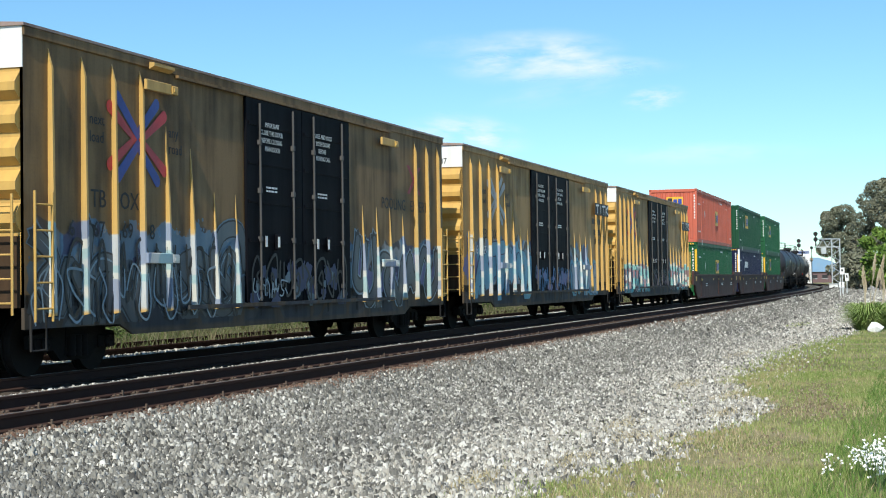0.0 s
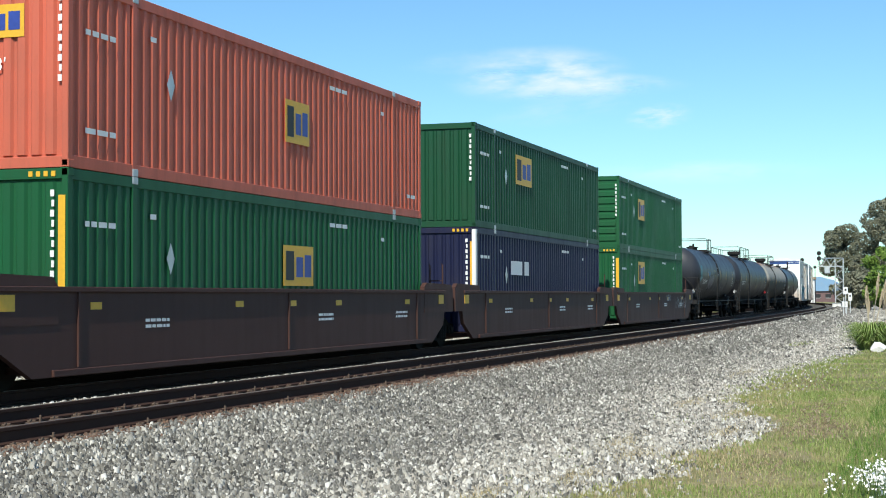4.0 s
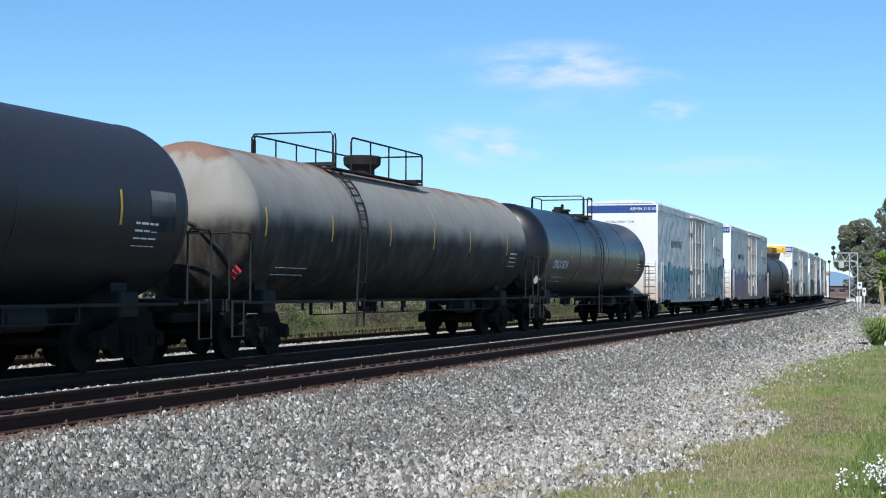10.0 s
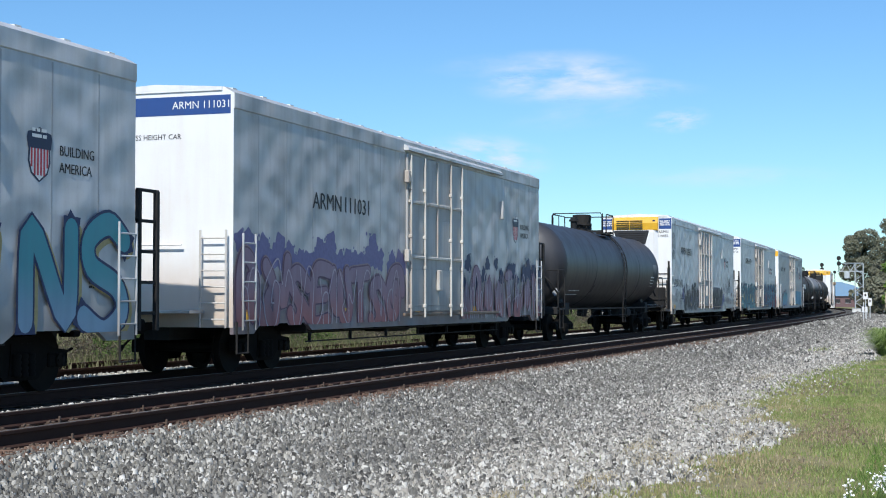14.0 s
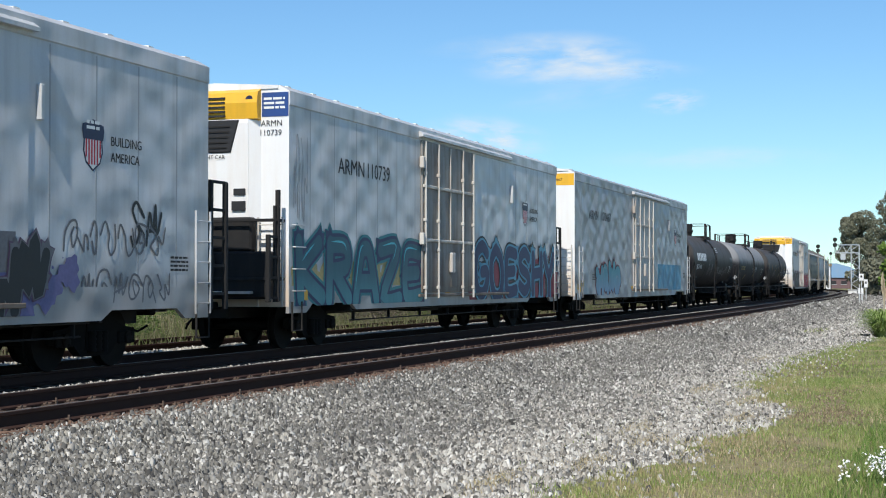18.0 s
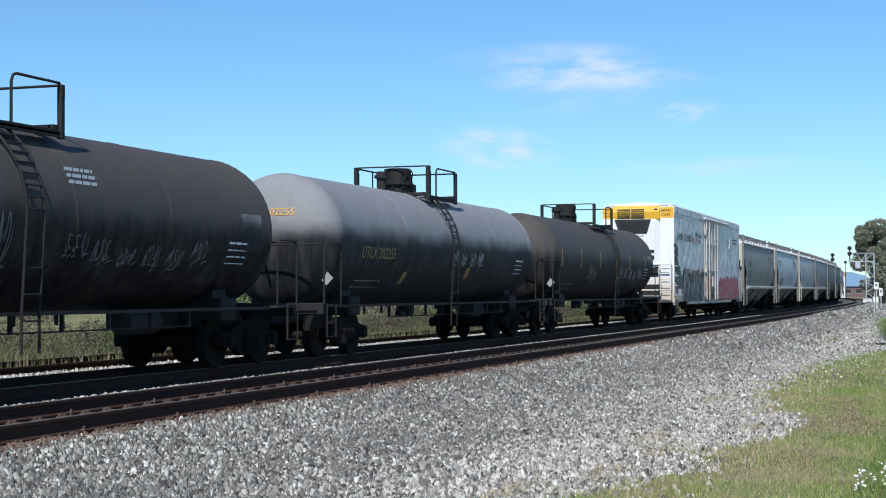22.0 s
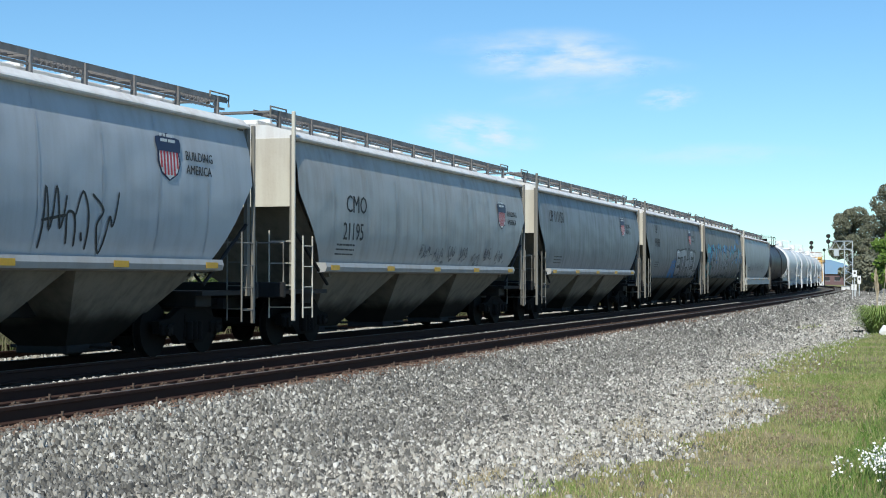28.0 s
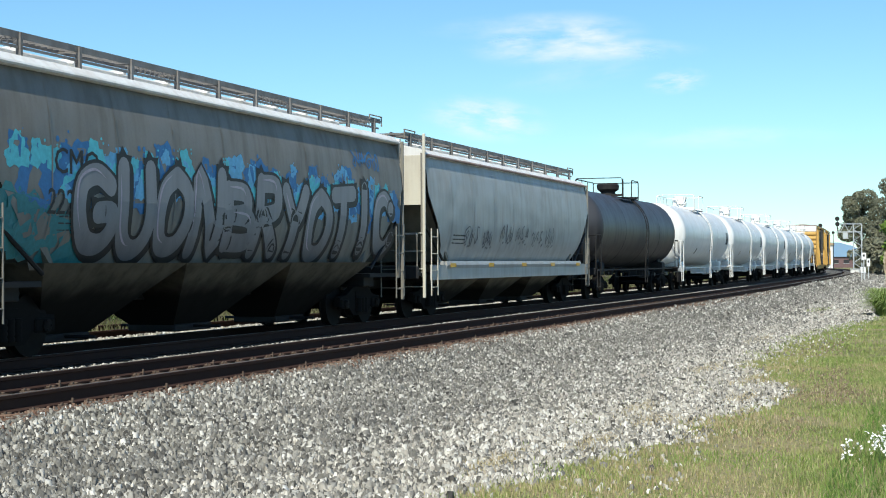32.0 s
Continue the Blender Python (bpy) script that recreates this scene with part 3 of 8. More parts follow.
def sprig(car, x, z, h, y, mat, seed=1, n=9):
    """A sprayed leafy plant with drops."""
    rnd, s, lv, at = random.Random(seed), Shape(), [.012], sheet(y)
    for i in range(n):
        u = (i + .5) / n
        stroke(s, flowing([(x + rnd.uniform(-.06, .06), z + h * u), (x + rnd.uniform(-.3, .3), z + h * (u + .08)), (x + rnd.uniform(-.5, .5), z + h * (u + rnd.uniform(-.05, .2)))]), rnd.uniform(.05, .1), at, lv, (1, 0))
        blob(s, (x + rnd.uniform(-.35, .35), z + h * rnd.uniform(.2, 1.1)), rnd.uniform(.03, .08), at, lv, 10, 1.5)
    stroke(s, flowing([(x, z), (x + .05, z + h * .5), (x - .03, z + h)]), .07, at, lv, (1, 0))
    tagged(part("graffiti_plant", s, mat, car), kind="stuff")


def ladder(parent, x, y, z0, z1, w=0.42, rungs=6, along="x", mat=None, r=0.016):
    """Two rails and rungs, standing off the body."""
    s = Shape()
    a, b = ((x, y), (x + w, y)) if along == "x" else ((x, y), (x, y + w))
    for q in (a, b):
        s.tube([(q[0], q[1], z0), (q[0], q[1], z1)], r * 1.3)
    for i in range(rungs):
        z = z0 + (z1 - z0) * (i + 0.5) / rungs
        s.tube([(*a, z), (*b, z)], r)
    return part("ladder", s, mat, parent)


def shield(car, x, z, h, y, lean=None, wide=.72):
    """Plain badge of a crest: a blue head over red and white stripes."""
    w = h * wide
    up = 3 if lean else 1
    at = lambda a, b, d: (x + a * w, (lean(z + b * h) if lean else y) - d * up, z + b * h)
    body = [(.06, .68), (.02, .34), (.14, .12), (.5, -.04), (.86, .12), (.98, .34), (.94, .68)]
    s = Shape().add([at(a, b, 0.004) for a, b in body], [tuple(range(7))])
    rim = Shape().add([at(.5 + (a - .5) * 1.16, .33 + (b - .33) * 1.12, 0.002) for a, b in body], [tuple(range(7))])
    part("crest_rim", rim, M["ink_navy"], car)
    badge = part("crest_badge", s, M["ink_white"], car)
    s = Shape().add([at(a, b, 0.006) for a, b in ((-.06, .60), (1.06, .60), (1.12, .80), (1.08, .92), (.8, .96), (.5, 1.04), (.2, .96), (-.08, .92), (-.12, .80))], [tuple(range(9))])
    part("crest_head", s, M["ink_navy"], badge)
    bars(badge, x + .12 * w, z + .82 * h, .72 * w, 2, .07 * h, y - .003, M["ink_white"], lean=(lambda q: lean(q) - .016) if lean else None, gap=-1.7, seed=2)
    s = Shape()
    for i in range(6):
        a = 0.07 + i * 0.155
        lo = 0.22 if i in (0, 5) else 0.06
        s.add([at(a, lo, 0.006), (at(a + .085, lo, 0.006)), at(a + .085, .6, 0.006), at(a, .6, 0.006)], [(0, 1, 2, 3)])
    tagged(part("crest_striping", s, M["ink_red"], badge), kind="stuff")


# ---------------------------------------------------------------- the line of the tracks
# straight past the camera, then an easing curve to the left; s runs along it, z = 0 is the rail head
STEP = 0.5
S_RUN = np.arange(-80.0, 900.0, STEP)
_k = np.interp(S_RUN, [30.7, 70, 110, 140, 170, 200, 250], [0, .000327, .000295, .000249, .000554, .000892, .00123])
_h = np.cumsum(_k) * STEP
_x = -80 + np.concatenate([[0], np.cumsum(np.cos(_h))[:-1] * STEP])
_y = 13.55 + np.concatenate([[0], np.cumsum(np.sin(_h))[:-1] * STEP])


def line(s, off=0.0):
    """Place and heading on the train's track; off: metres to its right, towards the camera."""
    x, y, h = np.interp(s, S_RUN, _x), np.interp(s, S_RUN, _y), np.interp(s, S_RUN, _h)
    return float(x + off * math.sin(h)), float(y - off * math.cos(h)), float(h)


def near_off(s):
    """The nearer track draws away a little from the train's track along the curve."""
    a = min(1, max(0, (s - 70) / 110))
    return 3.58 + 0.35 * a * a * (3 - 2 * a)


def swept(profile, s0, s1, step, off=None, close=True):
    """A profile (offset to the left, height) along the line."""
    rows, s = [], s0
    while s <= s1 + 1e-6:
        o = off(s) if off else 0.0
        x, y, h = line(s, o)
        rows.append([(x - a * math.sin(h), y + a * math.cos(h), z) for a, z in profile])
        s += step if s < 120 else step * 3
    sh = Shape().strip(rows, close)
    if close:
        n = len(profile)
        sh.f += [tuple(range(n)), tuple(range(len(sh.v) - 1, len(sh.v) - 1 - n, -1))]
    return sh


RAIL = [(-.075, -.185), (.075, -.185), (.075, -.165), (.012, -.145), (.010, -.045), (.036, -.035), (.036, -.004), (.030, 0.0), (-.030, 0.0), (-.036, -.004), (-.036, -.035), (-.010, -.045), (-.012, -.145), (-.075, -.165)]


def rails(name, off, label):
    track = thing(name, label, "railway track", kind="structure")
    for side in (-0.755, 0.755):
        prof = [(a + side, z) for a, z in RAIL]
        r = part("rail", swept(prof, -30, 520, 3.0, off), M["rail"], track)
        top = [(side - .027, .0005), (side + .027, .0005), (side + .027, .003), (side - .027, .003)]
        if name != "track_back":
            part("rail_head", swept(top, -30, 520, 3.0, off), M["rail_top"], r)
    return track


far_track = rails("track_far", None, "railway track with dark brown rails under the train")
back_track = rails("track_back", lambda s: -3.5, "unused railway track with brown rails behind the train")
near_track = rails("track_near", near_off, "empty railway track with rust-brown rails on gravel")

# ballast bed under the tracks, and the ground sheet to the horizon
m, nt, bsdf = nodes_of("grey_gravel")
v = nt.nodes.new("ShaderNodeTexVoronoi")
v.inputs["Scale"].default_value = 22.0
vec = coords(nt)
nt.links.new(vec, v.inputs["Vector"])
sep = nt.nodes.new("ShaderNodeSeparateColor")
nt.links.new(v.outputs["Color"], sep.inputs[0])
cr = nt.nodes.new("ShaderNodeValToRGB")
cr.color_ramp.elements[0].color, cr.color_ramp.elements[1].color = (0.035, 0.033, 0.030, 1), (0.34, 0.325, 0.29, 1)
cr.color_ramp.elements.new(0.6).color = (0.14, 0.134, 0.12, 1)
nt.links.new(sep.outputs[0], cr.inputs[0])
big = noise_(nt, vec, 0.35, 3)
nt.links.new(mix_(nt, math_(nt, 'MULTIPLY', ramp_(nt, big, 0.45, 0.75), 0.3), cr.outputs[0], (0.30, 0.27, 0.22)), bsdf.inputs["Base Color"])
bsdf.inputs["Roughness"].default_value = 0.95
bsdf.inputs["Specular IOR Level"].default_value = 0.2
bump_(nt, bsdf, v.outputs["Distance"], 1.0, 0.05)
M["gravel"] = m


def soil(name, bare, green, dry):
    """Ground that turns from stones to patchy short grass with the distance from the track."""
    m, nt, bsdf = nodes_of(name)
    vec = coords(nt)
    at = nt.nodes.new("ShaderNodeAttribute")
    at.attribute_name = "reach"
    edge = noise_(nt, vec, 0.55, 5, 0.65)
    mask = ramp_(nt, math_(nt, 'ADD', at.outputs["Fac"], math_(nt, 'MULTIPLY', math_(nt, 'SUBTRACT', edge, .5), 1.2)), -.1, .35)
    v = nt.nodes.new("ShaderNodeTexVoronoi")
    v.inputs["Scale"].default_value = 22.0
    nt.links.new(vec, v.inputs["Vector"])
    sp = nt.nodes.new("ShaderNodeSeparateColor")
    nt.links.new(v.outputs["Color"], sp.inputs[0])
    stone = mix_(nt, ramp_(nt, sp.outputs[0], 0.0, 1.0), (0.06, 0.057, 0.052), (0.66, 0.63, 0.57))
    stone = mix_(nt, math_(nt, 'MULTIPLY', ramp_(nt, noise_(nt, vec, 0.3, 4), 0.4, 0.75), 0.3), stone, bare)
    lawn = mix_(nt, ramp_(nt, noise_(nt, vec, 0.45, 5), 0.42, 0.60), green, dry)
    lawn = mix_(nt, math_(nt, 'MULTIPLY', noise_(nt, vec, 22, 3), 0.5), lawn, tuple(c * 0.35 for c in green))
    nt.links.new(mix_(nt, mask, stone, lawn), bsdf.inputs["Base Color"])
    bsdf.inputs["Roughness"].default_value = 0.95
    bsdf.inputs["Specular IOR Level"].default_value = 0.15
    bump_(nt, bsdf, math_(nt, 'ADD', v.outputs["Distance"], noise_(nt, vec, 9, 4)), 0.8, 0.04)
    return m


M["soil"] = soil("ground_stones_and_grass", (0.40, 0.355, 0.29), (0.22, 0.23, 0.085), (0.38, 0.32, 0.18))


def lawn_edge(x):
    """How far from the eye's line the grass reaches, with its tongues of stone."""
    x = np.asarray(x, float)
    wob = .12 * np.sin(x * 1.9) + .08 * np.sin(x * 4.3 + 1)
    return np.interp(x, [0, 11, 13, 14.2, 16, 17.2, 18.6, 20.5, 22.5, 24.2, 27, 31, 38, 45, 50, 54, 58, 70, 100], [4.2, 4.1, 3.7, 3.3, 3.0, 3.1, 2.9, 2.45, 2.5, 3.2, 3.75, 3.95, 3.9, 3.3, 2.6, 2.6, 1.7, 1.2, .5]) + wob


def ground_height(y):
    """Height of the ground where the line is straight."""
    if y > 16.5:
        return -0.62
    if y < 3.2:
        return -0.50 + 0.02 * (3.2 - max(y, -6)) / 3
    return -0.50


def spread(a, b, fine0, fine1, step, grow):
    out, d, p = [fine0], step, fine0
    while p < fine1:
        p += step
        out.append(p)
    d = step
    while p < b:
        d *= grow
        p += d
        out.append(p)
    p, d = fine0, step
    while p > a:
        d *= grow
        p -= d
        out.insert(0, p)
    return out


xs, ys = spread(-400, 4600, 0, 120, .8, 1.18), spread(-4200, 4600, -8, 22, 0.3, 1.2)
sh = Shape().strip([[(x, y, ground_height(y)) for y in ys] for x in xs])
ground = part("ground", sh, M["soil"], label="ground of pale gravel that turns into short patchy grass")
tagged(ground, "", "ground", kind="structure")
ly = np.array(_y)
reach = ground.data.attributes.new("reach", 'FLOAT', 'POINT')
vals = []
for vx, vy, vz in sh.v:
    i = int(np.clip((vx + 80) / STEP, 0, len(_x) - 1))
    here = float(np.interp(vx, _x, _y)) if vx < _x.max() else float(_y.max())
    off = here - vy
    bend_ = here - 13.55
    vals.append(float(lawn_edge(vx)) + .9 * bend_ - vy if off > 0 else -off - 5.2)
reach.data.foreach_set("value", vals)

bed = swept([(-7.4, -.52), (-5.6, -.34), (-5.0, -.20), (-2.5, -.20), (-2.25, -.12), (-1.95, -.13), (-1.6, -.26), (1.6, -.26), (1.95, -.13), (2.25, -.12), (2.5, -.20), (5.0, -.20), (5.6, -.34), (7.2, -.64)], -30, 520, 3.0, lambda s: (near_off(s) - 3.58) * 0.5, close=False)
tagged(part("ballast", bed, M["gravel"], label="bed of grey crushed stone under the tracks"), "", "ballast", kind="structure")


# ---------------------------------------------------------------- rolling stock: trucks and couplers
def lathe_wheel(y, s):
    return Shape().lathe([(y - s * .07, .40), (y - s * .07, .458), (y + s * .05, .452), (y + s * .055, .488), (y + s * .075, .485), (y + s * .075, .40), (y + s * .02, .36), (y + s * .01, .16), (y + s * .06, .13), (y + s * .06, .08), (y - s * .05, .08), (y - s * .05, .14), (y - s * .015, .17), (y - s * .02, .37)], "y", (0, 0, 0), 20)


def build_wheelset():
    s = Shape().lathe([(-1.08, .065), (-.8, .075), (0, .085), (.8, .075), (1.08, .065)], "y", (0, 0, 0), 10)
    for k in (-1, 1):
        w = lathe_wheel(k * .755, -k)
        s.add(w.v, w.f)
        s.lathe([(k * 1.04, .105), (k * 1.14, .105), (k * 1.15, .07)], "y", (0, 0, 0), 12)
        for a in range(3):
            c, d = .07 * math.cos(a * 2.09), .07 * math.sin(a * 2.09)
            s.box(c - .018, c + .018, k * 1.15 - .012, k * 1.15 + .012, d - .018, d + .018)
    return s.mesh("wheelset", True)


WHEELSET, WHEELSETS = build_wheelset(), []
FRAME_OUT = [(-1.14, .40), (-1.16, .60), (-.80, .64), (-.36, .82), (.36, .82), (.80, .64), (1.16, .60), (1.14, .40), (.72, .46), (.40, .20), (-.40, .20), (-.72, .46)]
SIDE_FRAME = [Shape().prism(FRAME_OUT, "y", k * 1.0 - .07, k * 1.0 + .07).prism([(-.30, .28), (.30, .28), (.26, .72), (-.26, .72)], "y", k * 1.075 - .01, k * 1.075 + .01).box(-1.12, -.64, k * 1.08 - .03, k * 1.08 + .03, .36, .56, .02).box(.64, 1.12, k * 1.08 - .03, k * 1.08 + .03, .36, .56, .02).mesh("side_frame") for k in (-1, 1)]
_s = Shape().lathe([(.26, .075), (.30, .085), (.34, .07), (.38, .085), (.42, .07), (.46, .085), (.50, .07), (.54, .085), (.58, .075)], "z", (0, -1.10, 0), 10)
SPRING = _s.mesh("spring", True)
BOLSTER = Shape().box(-.2, .2, -1.05, 1.05, .45, .70, .03).box(-.3, .3, -.3, .3, .70, .84, .03).box(-.72, -.64, -.85, .85, .35, .45).box(.64, .72, -.85, .85, .35, .45).box(-.5, .5, -.06, .06, .33, .40).mesh("truck")
for _m, _k in ((WHEELSET, "wheel"), (SIDE_FRAME[0], "steel_dark"), (SIDE_FRAME[1], "steel_dark"), (SPRING, "steel_dark"), (BOLSTER, "steel_dark")):
    _m.materials.append(M[_k])


def truck(car, x):
    """A two-axle truck; its wheelsets are keyed in motions()."""
    t = part("truck", BOLSTER, None, car)
    t.location = (x, 0, 0)
    for k in (0, 1):
        part("side_frame", SIDE_FRAME[k], None, t)
    for a in (-.17, 0.0, .17):
        part("spring", SPRING, None, t).location = (a, 0, 0)
    for k, a in enumerate((-.89, .89)):
        w = part("wheelset", WHEELSET, None, t)
        w.location = (a, 0, .456)
        WHEELSETS.append((k, w))
    return t


_c = Shape().box(-.45, .2, -.07, .07, .80, .94, .02).box(.16, .42, -.16, .12, .74, 1.0, .03).box(.36, .46, -.02, .14, .76, .98, .03)
COUPLER = _c.mesh("coupler")
COUPLER.materials.append(M["steel_dark"])


def running_gear(car, half, inset, reach=0.75, rear=None):
    truck(car, -half + inset)
    truck(car, half - (inset if rear is None else rear))
    for k in (-1, 1):
        c = part("coupler", COUPLER, None, car)
        c.location = (k * (half + reach - 0.42), 0, 0)
        if k < 0:
            c.rotation_euler = (0, 0, math.pi)
        hose = Shape().tube([(k * (half - .1), .3, .85), (k * (half + reach * .6), .32, .55), (k * (half + reach), .22, .45), (k * (half + reach * 1.2), .1, .55)], .022)
        part("air_hose", hose, M["steel_dark"], car)


TRAIN = []      # things that ride along: (thing, distance of its middle at the start, half its truck spacing)


def enlist(ob, front, rear, inset=1.6):
    TRAIN.append((ob, (front + rear) / 2, (rear - front) / 2 - inset))
    return ob


# ---------------------------------------------------------------- boxcars
TIPS = {-2.70: 2.0, -3.55: 2.0, -4.43: 2.7, -5.30: 3.0, 3.71: 2.1, 4.59: 2.1, 5.47: 2.1, 6.36: 2.0}    # short posts by the doors
def boxcar(front, rear, paint_mat, label, logo=True, number="", patch=False, seed=1, rib=None, sill_mat=None):
    car = thing("boxcar", label, "boxcar", "boxcars of the freight train")
    L = (rear - front) / 2
    W, z0, z1 = 1.50, .92, 4.97
    d0, d1 = -2.34, 2.80         # the pair of doors
    rib_mat = rib or paint_mat
    for k in (-1, 1):
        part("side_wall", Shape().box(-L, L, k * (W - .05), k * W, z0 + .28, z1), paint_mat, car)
        part("side_sill", Shape().prism([(-L, z0 - .20), (-L + 2.6, z0 - .20), (-L + 3.0, z0 - .37), (L - 3.0, z0 - .37), (L - 2.6, z0 - .20), (L, z0 - .20), (L, z0 + .28), (-L, z0 + .28)], "y", k * (W - .05), k * W), sill_mat or paint_mat, car)
    part("floor", Shape().box(-L, L, -W, W, z0 + .10, z0 + .28), M["frame_black"], car)
    for k in (-1, 1):
        part("top_plate", Shape().box(-L - .02, L + .02, k * W, k * (W + .035), z1 - .16, z1 - .02, .01), paint_mat, car)
        part("door_rail", Shape().prism([(k * (W + .03), z1 - .16), (k * (W + .09), z1 - .17), (k * (W + .09), z1 - .22), (k * (W + .03), z1 - .22)], "x", -5.0, 5.4), paint_mat, car)
        part("rail_bracket", Shape().prism([(k * (W + .03), z1 - .06), (k * (W + .13), z1 - .08), (k * (W + .13), z1 - .13), (k * (W + .03), z1 - .18)], "x", -5.9, -5.2), rib_mat, car)
    roof = Shape()
    prof = [(-W - .045, z1 - .02), (-W - .045, z1 + .02), (0, z1 + .13), (W + .045, z1 + .02), (W + .045, z1 - .02)]
    roof.prism(prof, "x", -L - .05, L + .05)
    for i in range(15):
        x = -L + .6 + i * (2 * L - 1.2) / 14
        roof.prism([(p[0] * .9, p[1] + .03) for p in prof[1:4]] + [(p[0] * .9, p[1] - .01) for p in prof[3:0:-1]], "x", x - .04, x + .04)
    part("roof", roof, M["roof_rust"], car, "rust-stained metal roof")
    # side posts: full height towards the ends, tapered ones beside the doors
    for k in (-1, 1):
        for x in (-8.79, -7.90, -7.02, -6.16, -5.30, -4.43, -3.55, -2.70, 3.71, 4.59, 5.47, 6.36, 7.24, 8.12, 9.00):
            y0, y1 = k * (W + .001), k * (W + .11)
            zt_ = z0 + TIPS.get(x, z1 - .25 - z0)
            zm = zt_ - (1.3 if x in TIPS else .3)
            post = Shape().add([(x - .042, y0, z0 - .04), (x + .042, y0, z0 - .04), (x + .028, y1, z0 - .02), (x - .028, y1, z0 - .02), (x - .024, k * (W + .075), zm), (x + .024, k * (W + .075), zm), (x - .012, y0, zt_), (x + .012, y0, zt_)], [(0, 1, 2, 3), (3, 2, 5, 4), (4, 5, 7, 6), (0, 3, 4, 6), (1, 7, 5, 2)])
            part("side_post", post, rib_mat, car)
        # two black plug doors with lock rods
        for j, (a, b) in enumerate(((d0, (d0 + d1) / 2 - .01), ((d0 + d1) / 2 + .01, d1))):
            dr = Shape().box(a, b, k * (W + .002), k * (W + .06), z0 + .05, z1 - .22, .012)
            door = part("door", dr, M["door_black"], car, "black sliding plug door")
            for q in range(5):
                z = z0 + .45 + q * .72
                part("door_rib", Shape().box(a + .08, b - .08, k * (W + .06), k * (W + .08), z, z + .06), M["door_black"], door)
            for q in (.20, .80):
                rod = Shape().tube([(a + q * (b - a), k * (W + .10), z0 + .08), (a + q * (b - a), k * (W + .10), z1 - .3)], .022)
                for z in (1.2, 2.1, 3.0, 3.9):
                    rod.box(a + q * (b - a) - .04, a + q * (b - a) + .04, k * (W + .06), k * (W + .125), z, z + .09)
                part("lock_rod", rod, M["rod_grey"], door)
            h = Shape().box((a + b) / 2 - .1, (a + b) / 2 + .1, k * (W + .075), k * (W + .13), 1.95, 2.25, .02)
            part("handle", h, M["door_black"], door)
        track = Shape().box(d0 - 2.4, d1 + 2.6, k * (W + .07), k * (W + .13), z0 - .02, z0 + .05)
        part("door_track", track, sill_mat or paint_mat, car)
    # ends: horizontal pressed ribs under a white top panel
    for k in (-1, 1):
        e = Shape().box(k * (L - .05), k * L, -W + .001, W - .001, z0 + .1, z1)
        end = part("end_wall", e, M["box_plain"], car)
        # lower end: a plate with uprights, darker brown than the wall above
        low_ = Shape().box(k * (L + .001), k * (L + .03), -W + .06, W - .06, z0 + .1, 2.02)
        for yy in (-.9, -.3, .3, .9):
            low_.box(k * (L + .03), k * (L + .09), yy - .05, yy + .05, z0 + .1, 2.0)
        part("lower_end", low_, M["brown_dark"], end, "dark brown lower end plate")
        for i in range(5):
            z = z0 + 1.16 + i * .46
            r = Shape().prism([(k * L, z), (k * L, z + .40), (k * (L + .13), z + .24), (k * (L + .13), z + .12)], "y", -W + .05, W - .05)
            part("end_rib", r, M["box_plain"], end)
        t = Shape().box(k * (L + .001), k * (L + .02), -W, W, z1 - .60, z1)
        part("top_panel", t, M["white"], end, "white top panel")
        ladder(car, k * (L + .20), -W + .06, z0, 2.6, .42, 5, "y", M["box_plain"])
        ladder(car, k * (L - .28) - .21, -W - .13, z0 - .1, 2.65, .44, 5, "x", M["box_plain"])
        ladder(car, k * (L - .28) - .21, W + .13, z0 - .1, 2.65, .44, 5, "x", M["box_plain"])
        step = Shape().tube([(k * (L - .06), -W - .06, z0), (k * (L - .06), -W - .06, .42), (k * (L - .45), -W - .06, .42), (k * (L - .45), -W - .06, z0)], .02)
        part("stirrup", step, M["frame_black"], car)
        pl = Shape().box(k * (L + .02), k * (L + .5), -.9, .9, z0 + .12, z0 + .17)
        part("end_platform", pl, M["galv"], car)
    under = Shape().box(-L + .1, L - .1, -.25, .25, .62, z0 + .1).box(-2.5, -1.2, -1.1, -.4, .55, .9, .05).box(1.2, 2.6, .3, 1.0, .55, .9, .05)
    for i in range(9):
        x = -L + 2.8 + i * (2 * L - 5.6) / 8
        under.box(x - .05, x + .05, -W, W, .72, z0 + .1)
    part("underframe", under, M["frame_black"], car)
    running_gear(car, L, 2.0)
    for x, z in ((-6.22, 4.42), (-6.22, 1.66), (4.6, 4.42), (4.6, 1.66)):
        b = part("bracket", Shape().box(x, x + .82, -W - .17, -W - .112, z, z + .17, .01), rib_mat, car)
        part("bracket_end", Shape().box(x + .82, x + 1.02, -W - .19, -W - .10, z + .01, z + .15, .01).box(x + .86, x + .98, -W - .205, -W - .19, z + .05, z + .11), M["box_plain"] if z > 3 else M["galv"], b)
    # marks
    y = -W - .001
    if logo:
        cx_, cz_, dx_, dz_, w = -6.25, 3.62, .86, .62, .10
        blue, red = (M[logo], M[logo]) if isinstance(logo, str) else (M["ink_blue"], M["ink_red"])
        for nm, mt, q, pts in (("blue_chevron", blue, .010, ((-.72, 1.0), (0, .14), (.72, 1.0))), ("blue_chevron", blue, .012, ((-.72, -1.0), (0, -.14), (.72, -1.0))),
                               ("red_chevron", red, .014, ((-1.0, .72), (-.14, 0), (-1.0, -.72))), ("red_chevron", red, .016, ((1.0, .72), (.14, 0), (1.0, -.72)))):
            s, lv = Shape(), [q]
